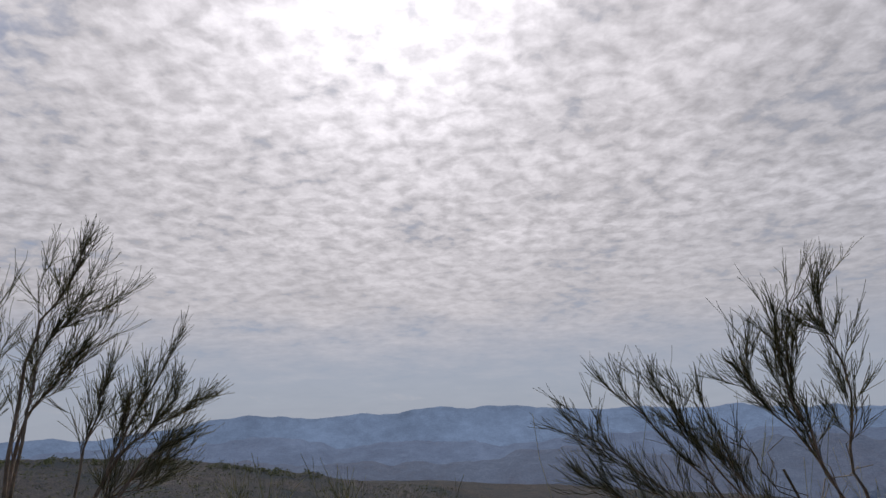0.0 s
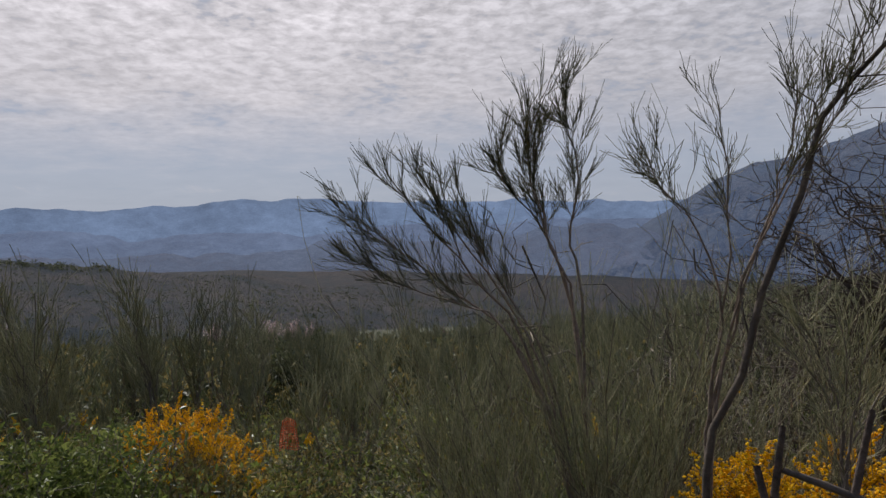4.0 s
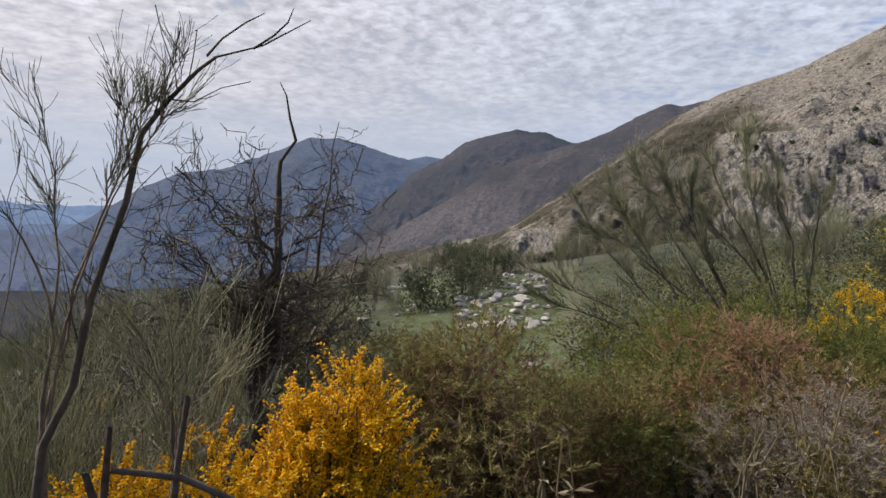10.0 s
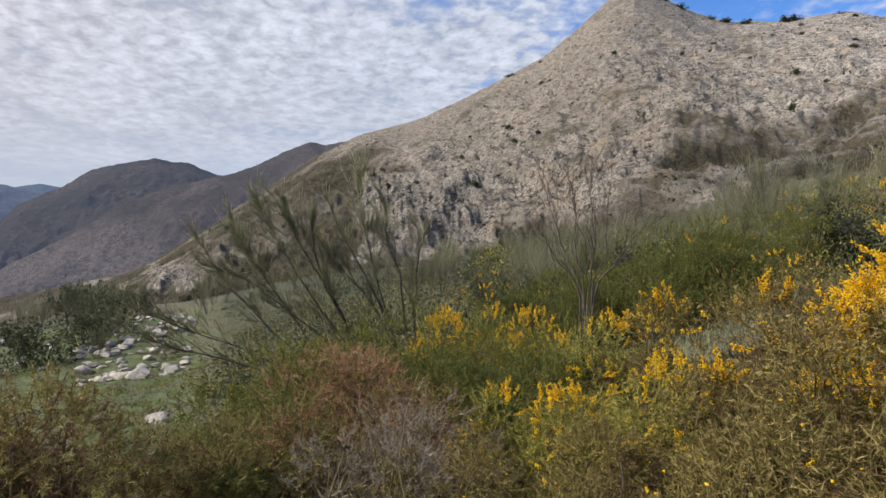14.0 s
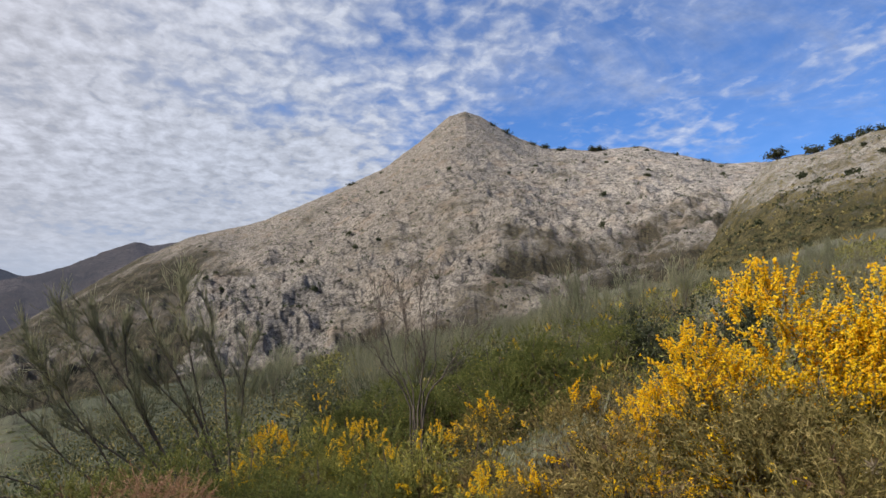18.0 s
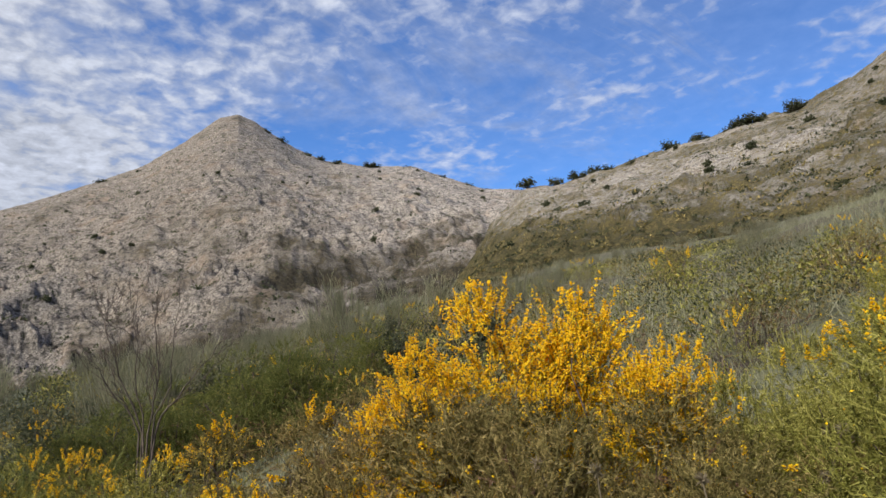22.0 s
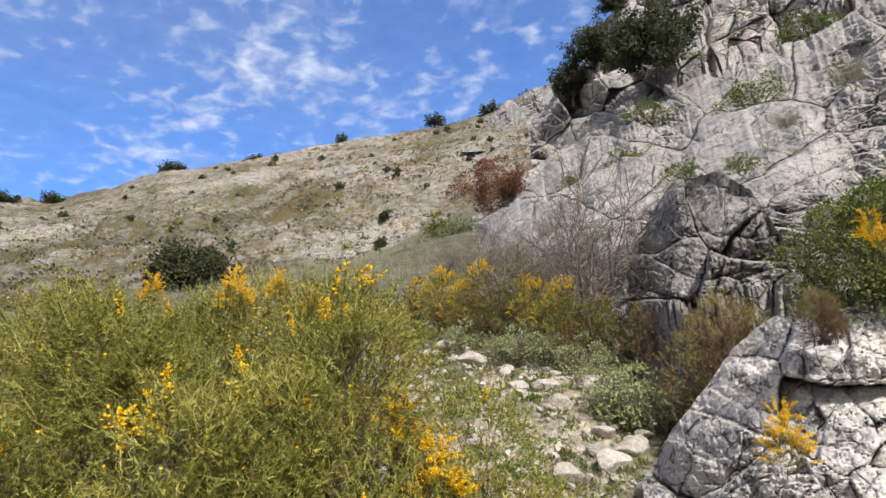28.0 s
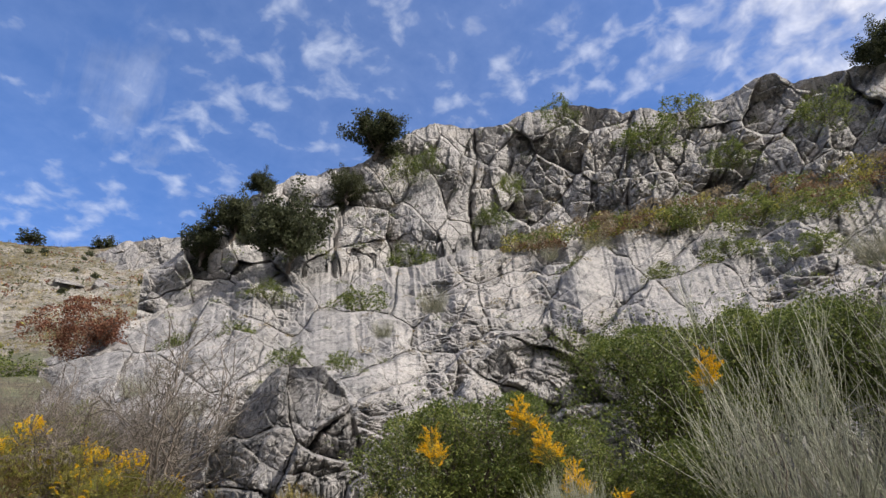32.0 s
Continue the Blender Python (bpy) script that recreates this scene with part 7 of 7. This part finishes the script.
def turf(name, label, n, zones, h, mat, wide, cat="grass"):
    ps, qs = [], []
    for az0, az1, r0, r1, share in zones:
        m = int(n * share)
        a_, d_ = rng.uniform(az0, az1, m), np.sqrt(rng.uniform(r0 * r0, r1 * r1, m))
        x, y = CENTRE[0] + d_ * np.sin(np.radians(a_)), CENTRE[1] + d_ * np.cos(np.radians(a_))
        p = np.stack([x, y, land(x, y) - 0.02], 1)
        patch = np.clip(0.75 + fbm(p / 0.8, 3, 5) * 1.2, 0.15, 1.5)
        ps.append(p)
        qs.append(p + unit(rng.normal(size=(m, 3)) * 0.4 + np.array([0, 0, 1])) * (h * rng.uniform(0.4, 1.2, m) * patch)[:, None])
    p, q = np.concatenate(ps), np.concatenate(qs)
    tagged(new(name, mesh_of(name, [blades(p, q, np.full(len(p), wide), rng)], mat)), label, cat, kind="stuff")


turf("grass", "short green grass and herbs between the shrubs", 90000, ((-12, 34, 2.5, 8, 0.26), (56, 84, 2.5, 12, 0.24), (60, 80, 12, 34, 0.22), (84, 190, 2, 7, 0.12), (188, 222, 2.2, 8, 0.16)), 0.09, GRASS, 0.004)
turf("rough_grass", "rough grey-green grass covering the slope", 80000, ((106, 186, 5, 14, 0.25), (104, 196, 12, 34, 0.4), (108, 204, 34, 85, 0.35)), 0.45, WHIP, 0.007)
turf("path_grass", "short grey-green grass between the stones of the footpath", 30000, ((189, 216, 2.4, 9, 1.0),), 0.055, WHIP, 0.004)
turf("herbs", "low green herbs and moss under the shrubs", 40000, ((60, 190, 1.6, 6, 0.6), (-40, 60, 2, 9, 0.4)), 0.07, GORSE_DULL, 0.007)
turf("dry_grass", "dry straw grass and litter", 60000, ((-40, 60, 2, 9, 0.2), (60, 120, 2, 9, 0.2), (185, 232, 2, 9, 0.2), (110, 180, 4, 20, 0.25), (60, 80, 8, 30, 0.15)), 0.10, STRAW, 0.004)


def thistle(seed):
    """A dry thistle: a stem, curled spiny leaves and pale seed heads."""
    g = np.random.default_rng(seed)
    root = thing("dry_thistle", "dry pale thistle with spiny curled leaves", "plant", "dry thistles")
    s, sr = stems(2, 0.55, 0.25, 6, 0.006, g, None, 0.02)
    part("stem", mesh_of("stem", [tubes(s, sr, 5)], STRAW, True), root)
    n = 60
    i, a = g.integers(0, 2, n), g.integers(0, 5, n)
    part("foliage", mesh_of("foliage", [leaves(s[i, a], unit(g.normal(size=(n, 3)) + np.array([0, 0, -0.1])), g.uniform(0.03, 0.075, n), 0.11, g)], STRAW), root)
    for q in s[:, -1]:
        d = unit(g.normal(size=(46, 3)) + np.array([0, 0, 0.5]))
        part("seed_head", mesh_of("seed_head", [spikes(np.repeat(q[None], 46, 0), q + d * 0.018, np.full(46, 0.003))], STRAW), root)
    return Kind(root)


thistles = [thistle(300), thistle(301)]
for k, (a_, d_, e_) in enumerate(((72, 2.9, -18.5), (74, 3.0, -19), (85.9, 3.1, -17), (89.3, 3.2, -16), (87.5, 3.0, -18.5), (96, 3.3, -13), (141, 2.7, -7), (146, 2.5, -9), (155.5, 3.0, -5), (157.5, 3.1, -6), (150, 5.5, 1.5), (147, 6.5, 2.5), (153, 6.0, 2.0), (70, 3.2, -15.5))):
    thistles[k % 2].top(a_, d_, e_, a_ * 30)


cistus = leafy("pale green leafy rockrose shrub", 0.8, 0.55, 151, 5200, 0.036, LEAF, "rockrose_shrub", 12, BARK, 0.22, 160)
for a_, d_, e_ in ((-21.5, 5.0, -15.5), (-24.5, 5.2, -15), (-8.8, 5.0, -17.5), (-11.5, 5.2, -18.5), (-18.5, 5.4, -17.5)):
    cistus.top(a_, d_, e_, a_ * 29)
gold_b.top(-3.4, 6.0, -16.8, 70, wide=0.8)
# plants and boulders where the slabs meet the slope
for a_, d_, e_ in ((198.5, 11.0, 13.0), (200.5, 11.5, 13.8), (203.0, 10.8, 14.0), (196.0, 11.5, 12.6), (194.0, 12.5, 12.4)):
    dark_green.top(a_, d_, e_, a_ * 19, label="low green scrub beside the slabs")
for a_, d_, e_ in ((199.5, 12.0, 16.0), (202.0, 11.5, 15.5), (197.0, 13.0, 15.0), (205.5, 10.5, 15.0)):
    thorn_b.top(a_, d_, e_, a_ * 23)
for a_, d_, s_ in ((199.5, 10.0, 0.5), (201.5, 9.6, 0.55), (198.0, 10.5, 0.4), (203.5, 9.2, 0.5), (196.5, 10.8, 0.35), (205.5, 8.8, 0.45)):
    rocks[int(a_ * 2) % 7].put(a_, d_, s_, a_ * 13, s_ * 0.3, "boulders below the slabs")


def log(a_, d_, length, turn, thick=0.05):
    root = thing("log", "weathered fallen branch lying on the turf", "branch", "logs on the turf")
    u = np.linspace(-0.5, 0.5, 6)
    p = np.stack([u * length, 0.08 * np.sin(u * 5), thick + 0.05 * np.cos(u * 4)], 1)[None]
    part("wood", mesh_of("wood", [tubes(p, thick * np.array([[0.7, 1, 0.9, 1, 0.7, 0.4]]), 7)], DEAD_WOOD, True), root)
    x, y, z = at(a_, d_)
    root.matrix_basis = pose(x, y, z, 0, 0, turn)


log(-2.2, 4.3, 0.6, 20)
log(-4.6, 4.1, 0.35, -30, 0.04)
log(81, 3.0, 0.6, 10, 0.02)
log(93, 2.9, 0.7, 60, 0.02)


def netting():
    """A rag of orange plastic net hung on the scrub."""
    root = thing("plastic_net", "torn orange plastic netting caught on shrubs", "net")
    u = np.linspace(0, 1, 9)
    lines = [np.stack([0.45 * (u - 0.5) * (1 - 0.4 * v), 0.05 * np.sin(u * 7 + v * 4), v * 0.85 + 0.05 * np.sin(u * 5)], 1) for v in np.linspace(0, 1, 12)]
    cross_ = [np.stack([0.45 * (v - 0.5) * (1 - 0.4 * u), 0.05 * np.sin(v * 7 + u * 4), u * 0.85], 1) for v in np.linspace(0, 1, 9)]
    for q in (lines, cross_):
        part("mesh", mesh_of("mesh", [tubes(np.array(q), np.full((len(q), 9), 0.011))], NETTING, True), root)
    x, y, z = at(4.2, 6.86)
    root.matrix_basis = pose(x, y, -0.92, 0, 0, 10) @ Matrix.Diagonal((0.45, 0.5, 0.36, 1))


netting()


def fence_post():
    root = thing("fence_post", "grey weathered wooden fence post", "post")
    p = np.array([[(0, 0, -0.9), (0.01, 0, 0.5), (0, 0.01, 1.1)]])
    part("post", mesh_of("post", [tubes(p, np.array([[0.045, 0.04, 0.036]]), 8)], DEAD_WOOD, True), root)
    x, y, z = at(-17.7, 4.71)
    root.matrix_basis = pose(x, y, 0.43 - 1.1)


fence_post()
